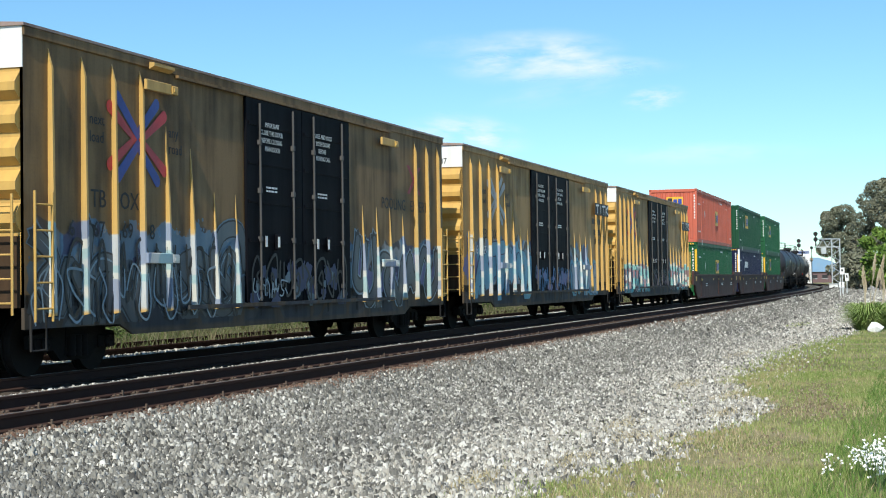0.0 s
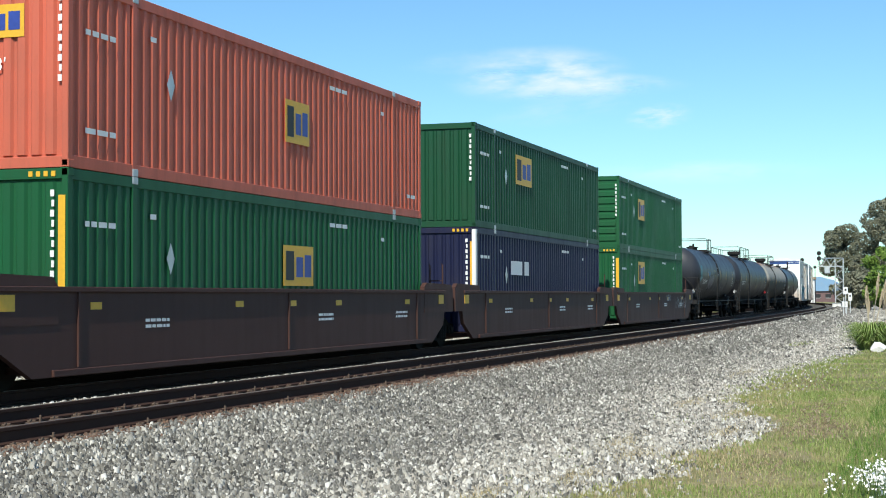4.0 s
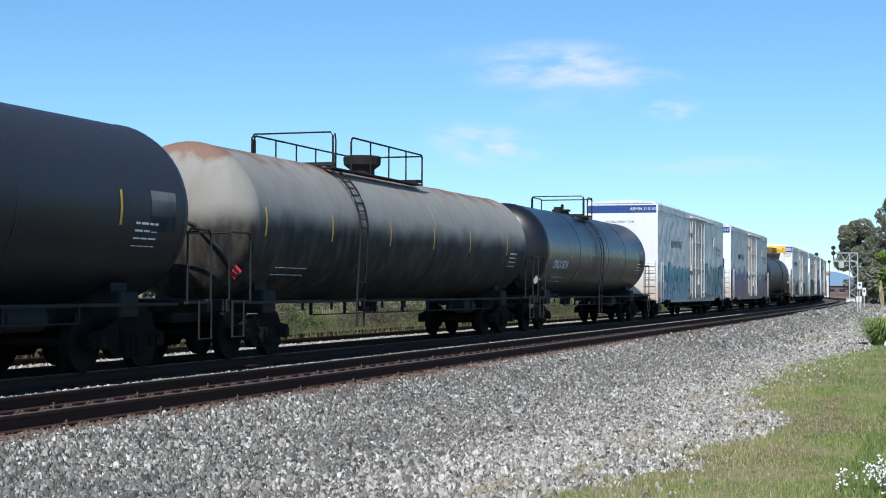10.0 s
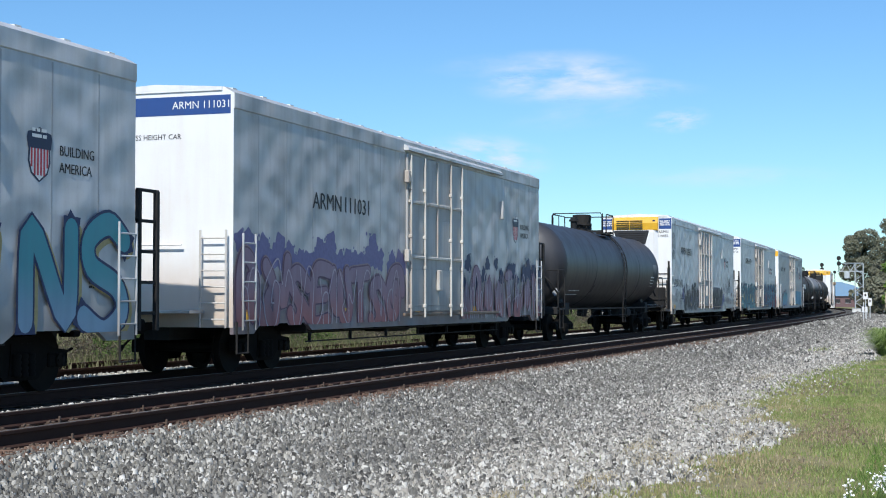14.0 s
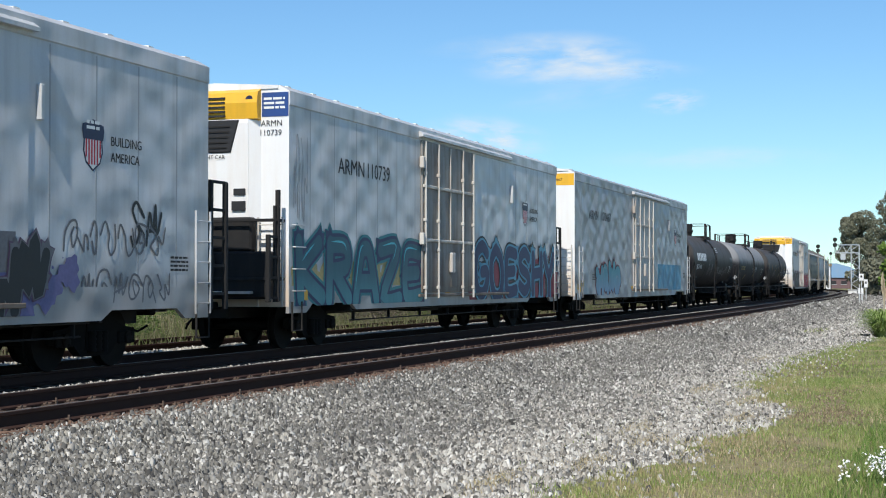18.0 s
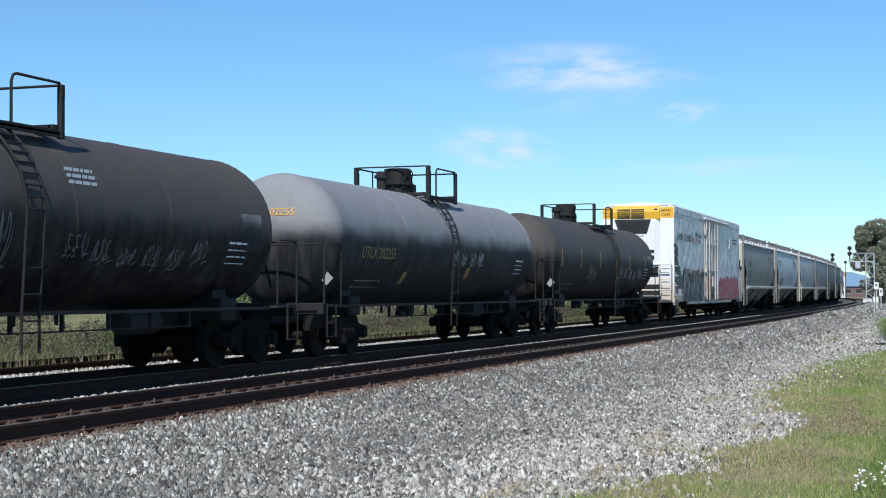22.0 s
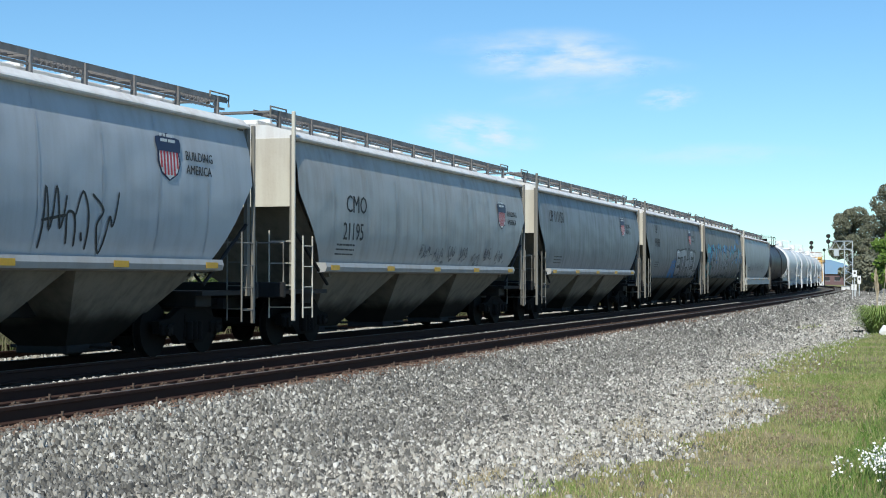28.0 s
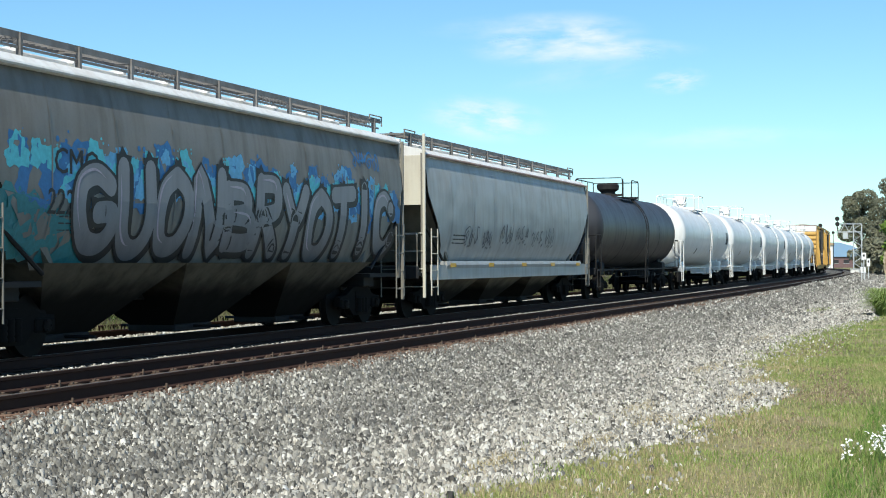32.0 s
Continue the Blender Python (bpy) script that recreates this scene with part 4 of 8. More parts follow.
            stroke(s, [(cx_ + a * dx_, cz_ + b * dz_) for a, b in pts], w, sheet(y), lv, (.99, .99))
            part(nm, s, mt, car)
    lettering(car, "next", -7.70, 3.75, .17, y, M["ink"])
    lettering(car, "load", -7.70, 3.48, .17, y, M["ink"])
    lettering(car, "any", -5.22, 3.75, .17, y, M["ink"])
    lettering(car, "road", -5.22, 3.48, .17, y, M["ink"])
    lettering(car, "TB", -7.68, 2.50, .27, y, M["ink"])
    lettering(car, "OX", -6.82, 2.50, .27, y, M["ink"])
    if number:
        for j, (a, b) in enumerate(((0, 1), (1, 3), (3, 5), (5, 6))):
            lettering(car, number[a:b], (-8.33, -7.66, -6.80, -5.93)[j], 2.05, .24, y - (.012 if number == "665737" else .027), M["ink_white"] if number == "665737" else M["ink"])
    for a, words in ((-1.75, ("IMPORTANT", "CLOSE THIS DOOR", "BEFORE CLOSING", "MAIN DOOR")), (.75, ("CLOSE AND LOCK", "BOTH DOORS", "BEFORE", "MOVING CAR"))):
        for i, w in enumerate(words):
            lettering(car, w, a + .45 - .032 * len(w), 4.25 - .15 * i, .09, -W - .084, M["ink_white"], wide=.9)
        bars(car, a + .2, 3.1, .5, 2, .035, -W - .084, M["ink_white"], seed=seed + 3)
        for q in (.05, .62):
            part("lock_tag", Shape().box(a + q, a + q + .09, -W - .137, -W - .131, 2.0, 2.2), M["ink_white"], car)
    lettering(car, "TBOX " + number, 0.8, 4.46, .15, .10, M["ink"], end=-L - .021, wide=.9)
    if patch:
        s = Shape().box(6.69, 9.09, -W - .117, -W - .112, 3.68, 4.12)
        p = part("letter_panel", s, M["ink"], car)
        piece(p, "TITK", 6.75, 9.0, 3.70, 4.10, -W - .118, M["ink_white"], M["ink"], seed, .035, .015, wild=.03, wide=1.1)
    return enlist(car, front, rear)


# ---------------------------------------------------------------- containers and well cars
def corrugated(x0, x1, y, z0, z1, depth, pitch, out):
    """A wall of vertical folds facing out along y."""
    rows, x, n = [], x0, int((x1 - x0) / pitch)
    p = (x1 - x0) / n
    xs = []
    for i in range(n):
        a = x0 + i * p
        xs += [(a, 0), (a + p * .36, 0), (a + p * .5, 1), (a + p * .86, 1)]
    xs.append((x1, 0))
    top = [(a, y - out * depth * b, z1) for a, b in xs]
    bot = [(a, y - out * depth * b, z0) for a, b in xs]
    return Shape().strip([bot, top])


def container(front, rear, z, mat, label, end_mat=None, ribs_h=True, seed=1):
    box = thing("container", label, "container", "containers on the well cars")
    L, W, H = (rear - front) / 2, 1.295, 2.9
    b = .07
    core = Shape().box(-L + .06, L - .06, -W + .05, W - .05, z + .1, z + H - .04)
    part("inner_box", core, mat, box)
    for k in (-1, 1):
        part("side_wall", corrugated(-L + .05, L - .05, k * (W - .012), z + .18, z + H - .16, .036, .28, k), mat, box)
        for zz in ((z, z + .19), (z + H - .17, z + H)):
            part("side_rail", Shape().box(-L + .05, L - .05, k * (W - .09), k * W, *zz, .008), mat, box)
        for x in (-L, -6.17, 6.02, L - .14):
            part("corner_post", Shape().box(x, x + .14, k * (W + .004 - .11), k * (W + .004), z + .02, z + H + .005, .01), mat, box)
        for x in (-L, -6.17, 6.02, L - .17):
            for zz in (z, z + H - .115):
                part("corner_casting", Shape().box(x, x + .175, k * (W - .15), k * (W + .012), zz, zz + .125, .012), M["galv"] if abs(x) < L - .5 else mat, box)
    e = Shape()
    if ribs_h:
        for i in range(8):
            zz = z + .30 + i * .30
            e.prism([(-L, zz), (-L, zz + .17), (-L + .05, zz + .21), (-L + .05, zz - .04)], "y", -W + .16, W - .16)
    else:
        for i in range(9):
            y = -W + .25 + i * .245
            e.prism([(-L, y), (-L, y + .12), (-L + .05, y + .16), (-L + .05, y - .04)], "z", z + .2, z + H - .2)
    e.box(-L + .045, -L + .06, -W + .05, W - .05, z + .1, z + H - .1)
    for zz in ((z, z + .17), (z + H - .16, z + H + .002)):
        e.box(-L - .002, -L + .1, -W + .1, W - .1, *zz, .008)
    tagged(part("end_wall", e, end_mat or mat, box), kind="stuff")
    r = Shape().box(-L + .1, L - .1, -W + .09, W - .09, z + H - .06, z + H - .03)
    for i in range(40):
        x = -L + .4 + i * (2 * L - .8) / 39
        r.box(x - .06, x + .06, -W + .12, W - .12, z + H - .03, z + H - .012)
    part("roof", r, mat, box)
    doors = Shape().box(L - .06, L - .02, -W + .1, W - .1, z + .15, z + H - .15)
    for y in (-.8, -.3, .3, .8):
        doors.tube([(L - .0, y, z + .1), (L - .0, y, z + H - .1)], .018)
    part("door", doors, mat, box)
    y = -W - .003
    for i, (a, zz, w) in enumerate(((-7.6, z + 2.05, .9), (-7.6, z + .55, .9), (2.1, z + 2.45, 1.0), (5.2, z + 2.25, .2), (7.0, z + .45, .6), (-5.6, z + 2.25, .2))):
        bars(box, a, zz, w, 1, .085, y, M["ink_white"], seed=seed + i)
    for a in (-4.9, 7.3):
        part("diamond_placard", Shape().add([(a, y - .004, z + 1.35), (a + .14, y - .004, z + 1.62), (a, y - .004, z + 1.89), (a - .14, y - .004, z + 1.62)], [(0, 1, 2, 3)]), M["galv"], box, "white diamond placard") if a < 0 else None
    upright = Shape()
    for i in range(9):
        upright.box(-L - .012, -L - .006, -W + .10 + .12 * (z < 1), -W + .165 + .12 * (z < 1) - .02 * (i % 2), z + H - .42 - i * .15, z + H - .32 - i * .15)
    tagged(part("small_writing", upright, M["ink_white"], box), kind="stuff")
    if not ribs_h and z < 1:
        part("yellow_strip", Shape().box(-L - .014, -L - .008, -W + .03, -W + .15, z + .9, z + H - .4), M["ink_yellow"], box, "yellow warning strip")
        for i in range(4):
            part("hazard_stripe", Shape().box(-L - .014, -L - .008, -W + .2 + i * .13, -W + .27 + i * .13, z + H - .12, z + H - .04), M["ink_yellow"], box)
    return enlist(box, front, rear, 2.0)


def emblem(box, x, z, w, h, y, end=None):
    """Yellow plate of a shipper's emblem with dark blue blocks."""
    def quad(a0, a1, b0, b1, d):
        if end is None:
            return Shape().box(x + a0 * w, x + a1 * w, y - d - .003, y - d, z + b0 * h, z + b1 * h)
        return Shape().box(end - d - .003, end - d, y - a0 * w, y - a1 * w, z + b0 * h, z + b1 * h)
    plate = part("emblem_plate", quad(0, 1, 0, 1, .004), M["ink_yellow"], box, "yellow plate of an emblem")
    for q, nm in (((.08, .34, .14, .86), "ink"), ((.42, .64, .22, .72), "ink_blue"), ((.70, .92, .22, .78), "ink_blue")):
        part("emblem_block", quad(*q, .009), M[nm], plate)


def well_car(front, rear, first, last, label, seed=1):
    car = thing("well_car", label, "well car", "well cars of the freight train")
    L, W = (rear - front) / 2, 1.45
    a, b = -L + 1.35, L - 1.35
    for k in (-1, 1):
        side = Shape().prism([(a - .9, 1.45), (a - .55, .62), (a + .3, .20), (b - .3, .20), (b + .55, .62), (b + .9, 1.45)], "y", k * (W - .10), k * W)
        part("well_side", side, M["well"], car)
        cap = Shape().box(a - .6, b + .6, k * (W - .16), k * (W + .05), 1.42, 1.50, .01)
        part("top_chord", cap, M["well"], car)
        foot = Shape().box(a + .8, b - .8, k * (W - .2), k * (W + .04), .20, .30, .01)
        part("bottom_chord", foot, M["well"], car)
        for x in (a + 1.5, 0, b - 1.5):
            part("stiffener", Shape().box(x - .03, x + .03, k * W, k * (W + .03), .32, 1.42), M["well"], car)
        for x, up in ((-L, 1), (L - 2.3, 1)):
            e = Shape().prism([(x, .95), (x + 2.3, .95), (x + 2.3, 1.50), (x + 2.15, 1.64), (x + .2, 1.68), (x, 1.58)], "y", k * (W - .10), k * (W + .012))
            part("end_bracket", e, M["well"], car)
        for x in (a + .5, a + 2.0, -2.2, 0.2, 2.6, b - 2.2, b - .6):
            part("reflector", Shape().box(x - .16, x + .16, k * (W + .001), k * (W + .008), 1.16, 1.27), M["ink_yellow"], car, "yellow reflector plate")
        for x in (a - .35, b + .35):
            part("reflector", Shape().box(x - .2, x + .2, k * (W + .013), k * (W + .02), 1.15, 1.38), M["ink_yellow"], car, "yellow reflector plate")
    floor_ = Shape().box(a + .6, b - .6, -W + .1, W - .1, .24, .34)
    for x in (-L, L - 1.35):
        floor_.box(x, x + 1.35, -W + .11, W - .11, .98, 1.25, .02)
    part("well_floor", floor_, M["well"], car)
    for x in ((-L, L) if last else (-L,)):
        h = Shape()
        for q in (-1.1, -.75):
            k = 1 if x < 0 else -1
            h.tube([(x + k * .05, q, 1.0), (x + k * .05, q, 2.15), (x + k * .05, q + .03, 2.2)], .022)
        h.tube([(x, -1.1, 1.4), (x, -.75, 1.4)], .018).tube([(x, -1.1, 1.75), (x, -.75, 1.75)], .018)
        part("hand_grab", h, M["well"], car)
        bw = Shape().lathe([(0, .02), (.02, .24), (.04, .24), (.06, .02)], "x", (x - .02, .5, 1.75), 16)
        part("brake_wheel", bw, M["frame_black"], car)
    truck(car, -L + (.95 if first else -.15))
    if last:
        truck(car, L - .95)
    rnd = random.Random(seed)
    for x in (a + 3.5, 1.5, b - 3.0):
        bars(car, x, .95, .8, 2, .05, -W - .001, M["ink_white"], seed=seed + int(x))
    c = part("coupler", COUPLER, None, car)
    c.location, c.rotation_euler = (-L - .3, 0, 0), (0, 0, math.pi)
    return enlist(car, front, rear, 1.2)


# ---------------------------------------------------------------- tank cars
def head_lettering(car, text, y, z, size, mat, x, r, zc):
    """Writing that lies on the domed front head of a tank."""
    ob = lettering(car, text, 0, z, size, y, mat, end=x)
    for v in ob.data.vertices:
        q = max(.02, 1 - (v.co.y ** 2 + (v.co.z - zc) ** 2) / r ** 2)
        v.co.x = x - .62 * math.sqrt(q) - .012


def tank_car(front, rear, mat, label, r=1.50, zc=2.62, deck=(-1.5, 1.4, 0.0), ladder_x=-.6, dome="valves", hatch=None, marks=True, rail_mat=None, seed=1, band=True, gear=2.2):
    """front and rear: where the shell ends and the heads begin."""
    car = thing("tank_car", label, "tank car", "tank cars of the freight train")
    L = (rear - front) / 2
    rm = rail_mat or M["frame_black"]
    shell = Shape()
    prof = [(-L - .62, .02)]
    for i in range(9):
        a = math.pi / 2 * (i + 1) / 9
        prof.append((-L - .62 * math.cos(a), r * math.sin(a)))
    n = 6
    prof += [(-L + .02, r + .004), (-L + .05, r)]
    prof += [(-L + 2 * L * i / n, r) for i in range(1, n)]
    prof += [(L - .05, r), (L - .02, r + .004)]
    for i in range(9, -1, -1):
        a = math.pi / 2 * i / 9 if i else .012
        prof.append((L + .62 * math.cos(a), r * math.sin(a)))
    shell.lathe(prof, "x", (0, 0, zc), 48)
    part("shell", shell, mat, car, smooth=True)
    for x in (-L + .05, -L * .45, L * .05 + .5, L * .5, L - .05):
        part("weld_band", Shape().lathe([(x - .03, r + .001), (x - .012, r + .009), (x + .012, r + .009), (x + .03, r + .001)], "x", (0, 0, zc), 48), mat, car, smooth=True)
    # saddles, stub sills, side rods
    zb = zc - r
    for k in (-1, 1):
        s = Shape().prism([(-.95, zb + .06), (.95, zb + .06), (.95, zb + .34), (.6, zb + .18), (0, zb + .06), (-.6, zb + .18), (-.95, zb + .34)], "x", k * (L - 1.2) - .25, k * (L - 1.2) + .25)
        s.box(k * (L - 2.0), k * (L + 1.05), -.3, .3, .68, 1.06, .03)
        s.box(k * (L - 1.5), k * (L - .9), -1.15, 1.15, .84, zb + .2, .03)
        part("saddle", s, rm, car)
        e = Shape().box(k * (L + .95), k * (L + 1.08), -1.4, 1.4, .88, 1.12, .02)
        e.box(k * (L + .2), k * (L + .95), -1.45, -1.0, 1.04, 1.09).box(k * (L + .2), k * (L + .95), 1.0, 1.45, 1.04, 1.09)
        part("end_sill", e, rm, car)
        h = Shape()
        for y in (-1.42, 1.42):
            g = -1 if y < 0 else 1
            h.tube([(k * (L + 1.05), y, 1.1), (k * (L + 1.05), y, 2.2), (k * (L + .95), y, 2.3), (k * (L + .3), y, 2.3), (k * (L + .2), y, 2.2), (k * (L + .2), y, 1.1)], .02)
        h.tube([(k * (L + 1.05), -1.42, 2.28), (k * (L + 1.05), 1.42, 2.28)], .02)
        part("end_handrail", h, rm, car)
        st = Shape().tube([(k * (L + 1.0), -1.46, 1.1), (k * (L + 1.0), -1.46, .45), (k * (L + .55), -1.46, .45), (k * (L + .55), -1.46, 1.1)], .02)
        part("stirrup", st, rm, car)
        hose = Shape().tube([(k * (L + .55), .1, zc + .1), (k * (L + .62), -.5, zc - .1), (k * (L + .55), -1.0, zc - .55), (k * (L + .3), -1.25, zc - 1.0)], .03)
        if seed % 2:
            part("end_pipe", hose, rm, car)
    rods = Shape()
    for y in (-1.28, 1.28):
        rods.box(-L - .1, L + .1, y - .04, y + .04, 1.02, 1.07)
    for i in range(8):
        x = -L + 2.9 + i * (2 * L - 5.8) / 7
        rods.box(x - .02, x + .02, -1.3, -1.24, .78, 1.03).box(x - .02, x + .02, 1.24, 1.3, .78, 1.03)
    rods.tube([(-L + 2.9, -1.27, .78), (L - 2.9, -1.27, .78)], .014)
    part("side_walk", rods, rm, car)
    val = Shape().lathe([(zb - .32, .16), (zb - .12, .2), (zb + .1, .26)], "z", (.2, 0, 0), 14).box(-.3, .6, -.08, .08, zb - .3, zb - .18)
    part("outlet_valve", val, rm, car)
    cyl = Shape().lathe([(-.55, .02), (-.5, .2), (.5, .2), (.55, .02)], "x", (L - 3.6, -.7, .85), 14)
    part("brake_cylinder", cyl, rm, car, smooth=True)
    # top platform, handrails, fittings
    zt = zc + r
    px0, px1, pn, pw = *deck, .95
    platform = (px0 + px1) / 2 if hatch is None else hatch
    plat = Shape()
    plat.box(px0, px1, -pw - .02, -pw + .22, zt - .16, zt - .13).box(px0, px1, pw - .22, pw + .02, zt - .16, zt - .13)
    plat.box(px0, px0 + .2, -pw, pw, zt - .1, zt - .02).box(px1 - .2, px1, -pw, pw, zt - .1, zt - .02)
    pl = part("platform", plat, rm, car)
    zh = zt + .60
    for y, a, b in ((-pw, pn, px1), (pw, px0 + .1, px1)):
        hr = Shape().tube([(a, y, zt - .15), (a, y, zh - .12), (a + .04, y, zh - .03), (a + .12, y, zh), (b - .05, y, zh), (b, y, zh - .05), (b, y, zt - .15)], .022)
        part("handrail", hr, rm, pl)
        m_ = max(1, round((b - a) / 1.15))
        for i in range(1, m_):
            part("rail_post", Shape().tube([(a + (b - a) * i / m_, y, zt - .15), (a + (b - a) * i / m_, y, zh)], .018), rm, pl)
    part("handrail", Shape().tube([(px1, -pw, zh - .03), (px1, pw, zh - .03)], .022), rm, pl)
    hoop = Shape().tube([(px0, -pw, zt - .15), (px0, -pw, zh - .06), (px0, -pw + .06, zh + .02), (px0, pw - .06, zh + .02), (px0, pw, zh - .06), (px0, pw, zt - .15)], .022)
    part("end_rail", hoop, rm, pl)
    for y in (-pw, pw):
        part("rail_post", Shape().tube([(px0 + .16, y, zt - .15), (px0 + .16, y, zh - .14), (px0 + .1, y, zh)], .018), rm, pl)
        if r < 1.4:
            part("corner_post", Shape().box(px0 - .05, px0 + .05, y - .05, y + .05, zt - .22, zh + .03, .01), rm, pl)
            part("corner_post", Shape().box(px1 - .05, px1 + .05, y - .04, y + .04, zt - .22, zh - .02, .01), rm, pl)
            part("deck_edge", Shape().box(px0, px1, y - .02, y + .02, zt - .20, zt - .09, .005), rm, pl)
    f = Shape()
    if dome == "ring":
        f.lathe([(zt - .05, .30), (zt + .14, .30), (zt + .24, .44), (zt + .42, .46), (zt + .46, .42), (zt + .47, .1)], "z", (platform + .1, 0, 0), 20)
    elif dome == "low":
        f.lathe([(zt - .1, .28), (zt + .10, .28), (zt + .11, .34), (zt + .17, .34), (zt + .18, .05)], "z", (platform - .1, 0, 0), 18)
        part("valve_box", Shape().box(platform - .75, platform - .5, -.12, .12, zt - .05, zt + .24, .03).lathe([(zt + .1, .05), (zt + .32, .06), (zt + .36, .02)], "z", (platform - .35, -.1, 0), 8), rm, car)
    else:
        f.lathe([(zt - .1, .30), (zt + .18, .30), (zt + .19, .38), (zt + .27, .38), (zt + .28, .33), (zt + .58, .34), (zt + .60, .30), (zt + .61, .05)], "z", (platform - .2, 0, 0), 20)
        part("vent_pipe", Shape().lathe([(zt - .1, .12), (zt + .30, .12), (zt + .31, .18), (zt + .38, .18), (zt + .39, .13), (zt + .47, .12), (zt + .48, .03)], "z", (platform - 1.05, .1, 0), 14), rm, car, smooth=True)
        vb = Shape().box(platform + .28, platform + .62, -.2, .2, zt - .05, zt + .26, .03)
        vb.lathe([(zt + .2, .07), (zt + .42, .07), (zt + .5, .02)], "z", (platform + .40, -.1, 0), 8).lathe([(zt + .2, .05), (zt + .36, .06), (zt + .4, .02)], "z", (platform + .54, .1, 0), 8)
        part("valve_box", vb, rm, car)
        part("grab_loop", Shape().tube([(platform - .5, -.28, zt + .3), (platform - .42, -.33, zt + .5), (platform - .2, -.36, zt + .54), (platform + .05, -.3, zt + .5), (platform + .1, -.26, zt + .3)], .015), rm, car)
        bolt = Shape()
        for a in range(8):
            bolt.box(platform - .2 + .33 * math.cos(a * .785) - .02, platform - .2 + .33 * math.cos(a * .785) + .02, .33 * math.sin(a * .785) - .02, .33 * math.sin(a * .785) + .02, zt + .1, zt + .32)
        tagged(part("bolt_ring", bolt, rm, car), kind="stuff")
    part("manway", f, rm, car, smooth=True)
    # ladder that follows the shell
    lad = Shape()
    for dx in (0, .42):
        pts = [(ladder_x + dx, -(r + .10) * math.sin(a), zc + (r + .10) * math.cos(a)) for a in [.45 + .12 * i for i in range(10)]]
        pts += [(ladder_x + dx, -r - .10, zc - .1), (ladder_x + dx, -r - .02, 1.0), (ladder_x + dx, -r - .02, .5)]
        lad.tube(pts, .022)
    for i in range(14):
        a = .5 + .115 * i
        if a < 1.55:
            y, z = -(r + .10) * math.sin(a), zc + (r + .10) * math.cos(a)
        else:
            y, z = -r - .06, zc - .1 - (i - 9.2) * .36
        if z > .4:
            lad.tube([(ladder_x, y, z), (ladder_x + .42, y, z)], .016)
    part("ladder", lad, rm, car)
    skin = lambda z: -math.sqrt(max(.01, r * r - (z - zc) ** 2))
    if band:
        for x in (-L + .3, -L * .62, -L * .25, L * .08, L * .4, L * .78):
            s = Shape()
            s.strip([[(x, skin(zc + q) - .006, zc + q), (x + .07, skin(zc + q) - .006, zc + q)] for q in (-.28, -.14, 0, .14, .26)])
            part("reflector", s, M["ink_yellow"], car, "yellow reflector strip")
    if marks:
        for x, z, w, rows, h in ((-L + 1.3, zc - .85, 1.5, 2, .07), (L - 1.6, zc - .25, .7, 4, .06)):
            bars(car, x, z, w, rows, h, 0, M["ink_white"], seed=seed * 7 + rows, lean=skin)
    if marks:
        y0_, z0_ = -1.1, 1.62
        hx = -L - .62 * math.sqrt(max(.05, 1 - (y0_ ** 2 + (z0_ - zc) ** 2) / r ** 2)) - .06
        part("placard", Shape().add([(hx, y0_, z0_ - .15), (hx, y0_ - .15, z0_), (hx, y0_, z0_ + .15), (hx, y0_ + .15, z0_)], [(0, 1, 2, 3)]), M["galv"] if seed != 43 else M["ink_red"], car, "diamond placard on the tank head")
        for x, z in ((L * .18, zc - .75),) if seed in (71, 74) else ((L * .18, zc - .75), (-L * .45, zc - .9)):
            part("stencil_plate", Shape().strip([[(x, skin(z + q) - .006, z + q), (x + .26, skin(z + q) - .006, z + q)] for q in (0, .13, .26)]), M["ink_gold"] if seed % 2 == 0 else M["tank_grey"], car)
        part("data_panel", Shape().strip([[(L - 1.15, skin(zc + q) - .005, zc + q), (L - .35, skin(zc + q) - .005, zc + q)] for q in (-.35, -.1, .15, .3)]), M["tank_grey"], car, "grey stencilled data panel")
    running_gear(car, L + 1.1, gear)
    return enlist(car, front, rear, 1.3), skin


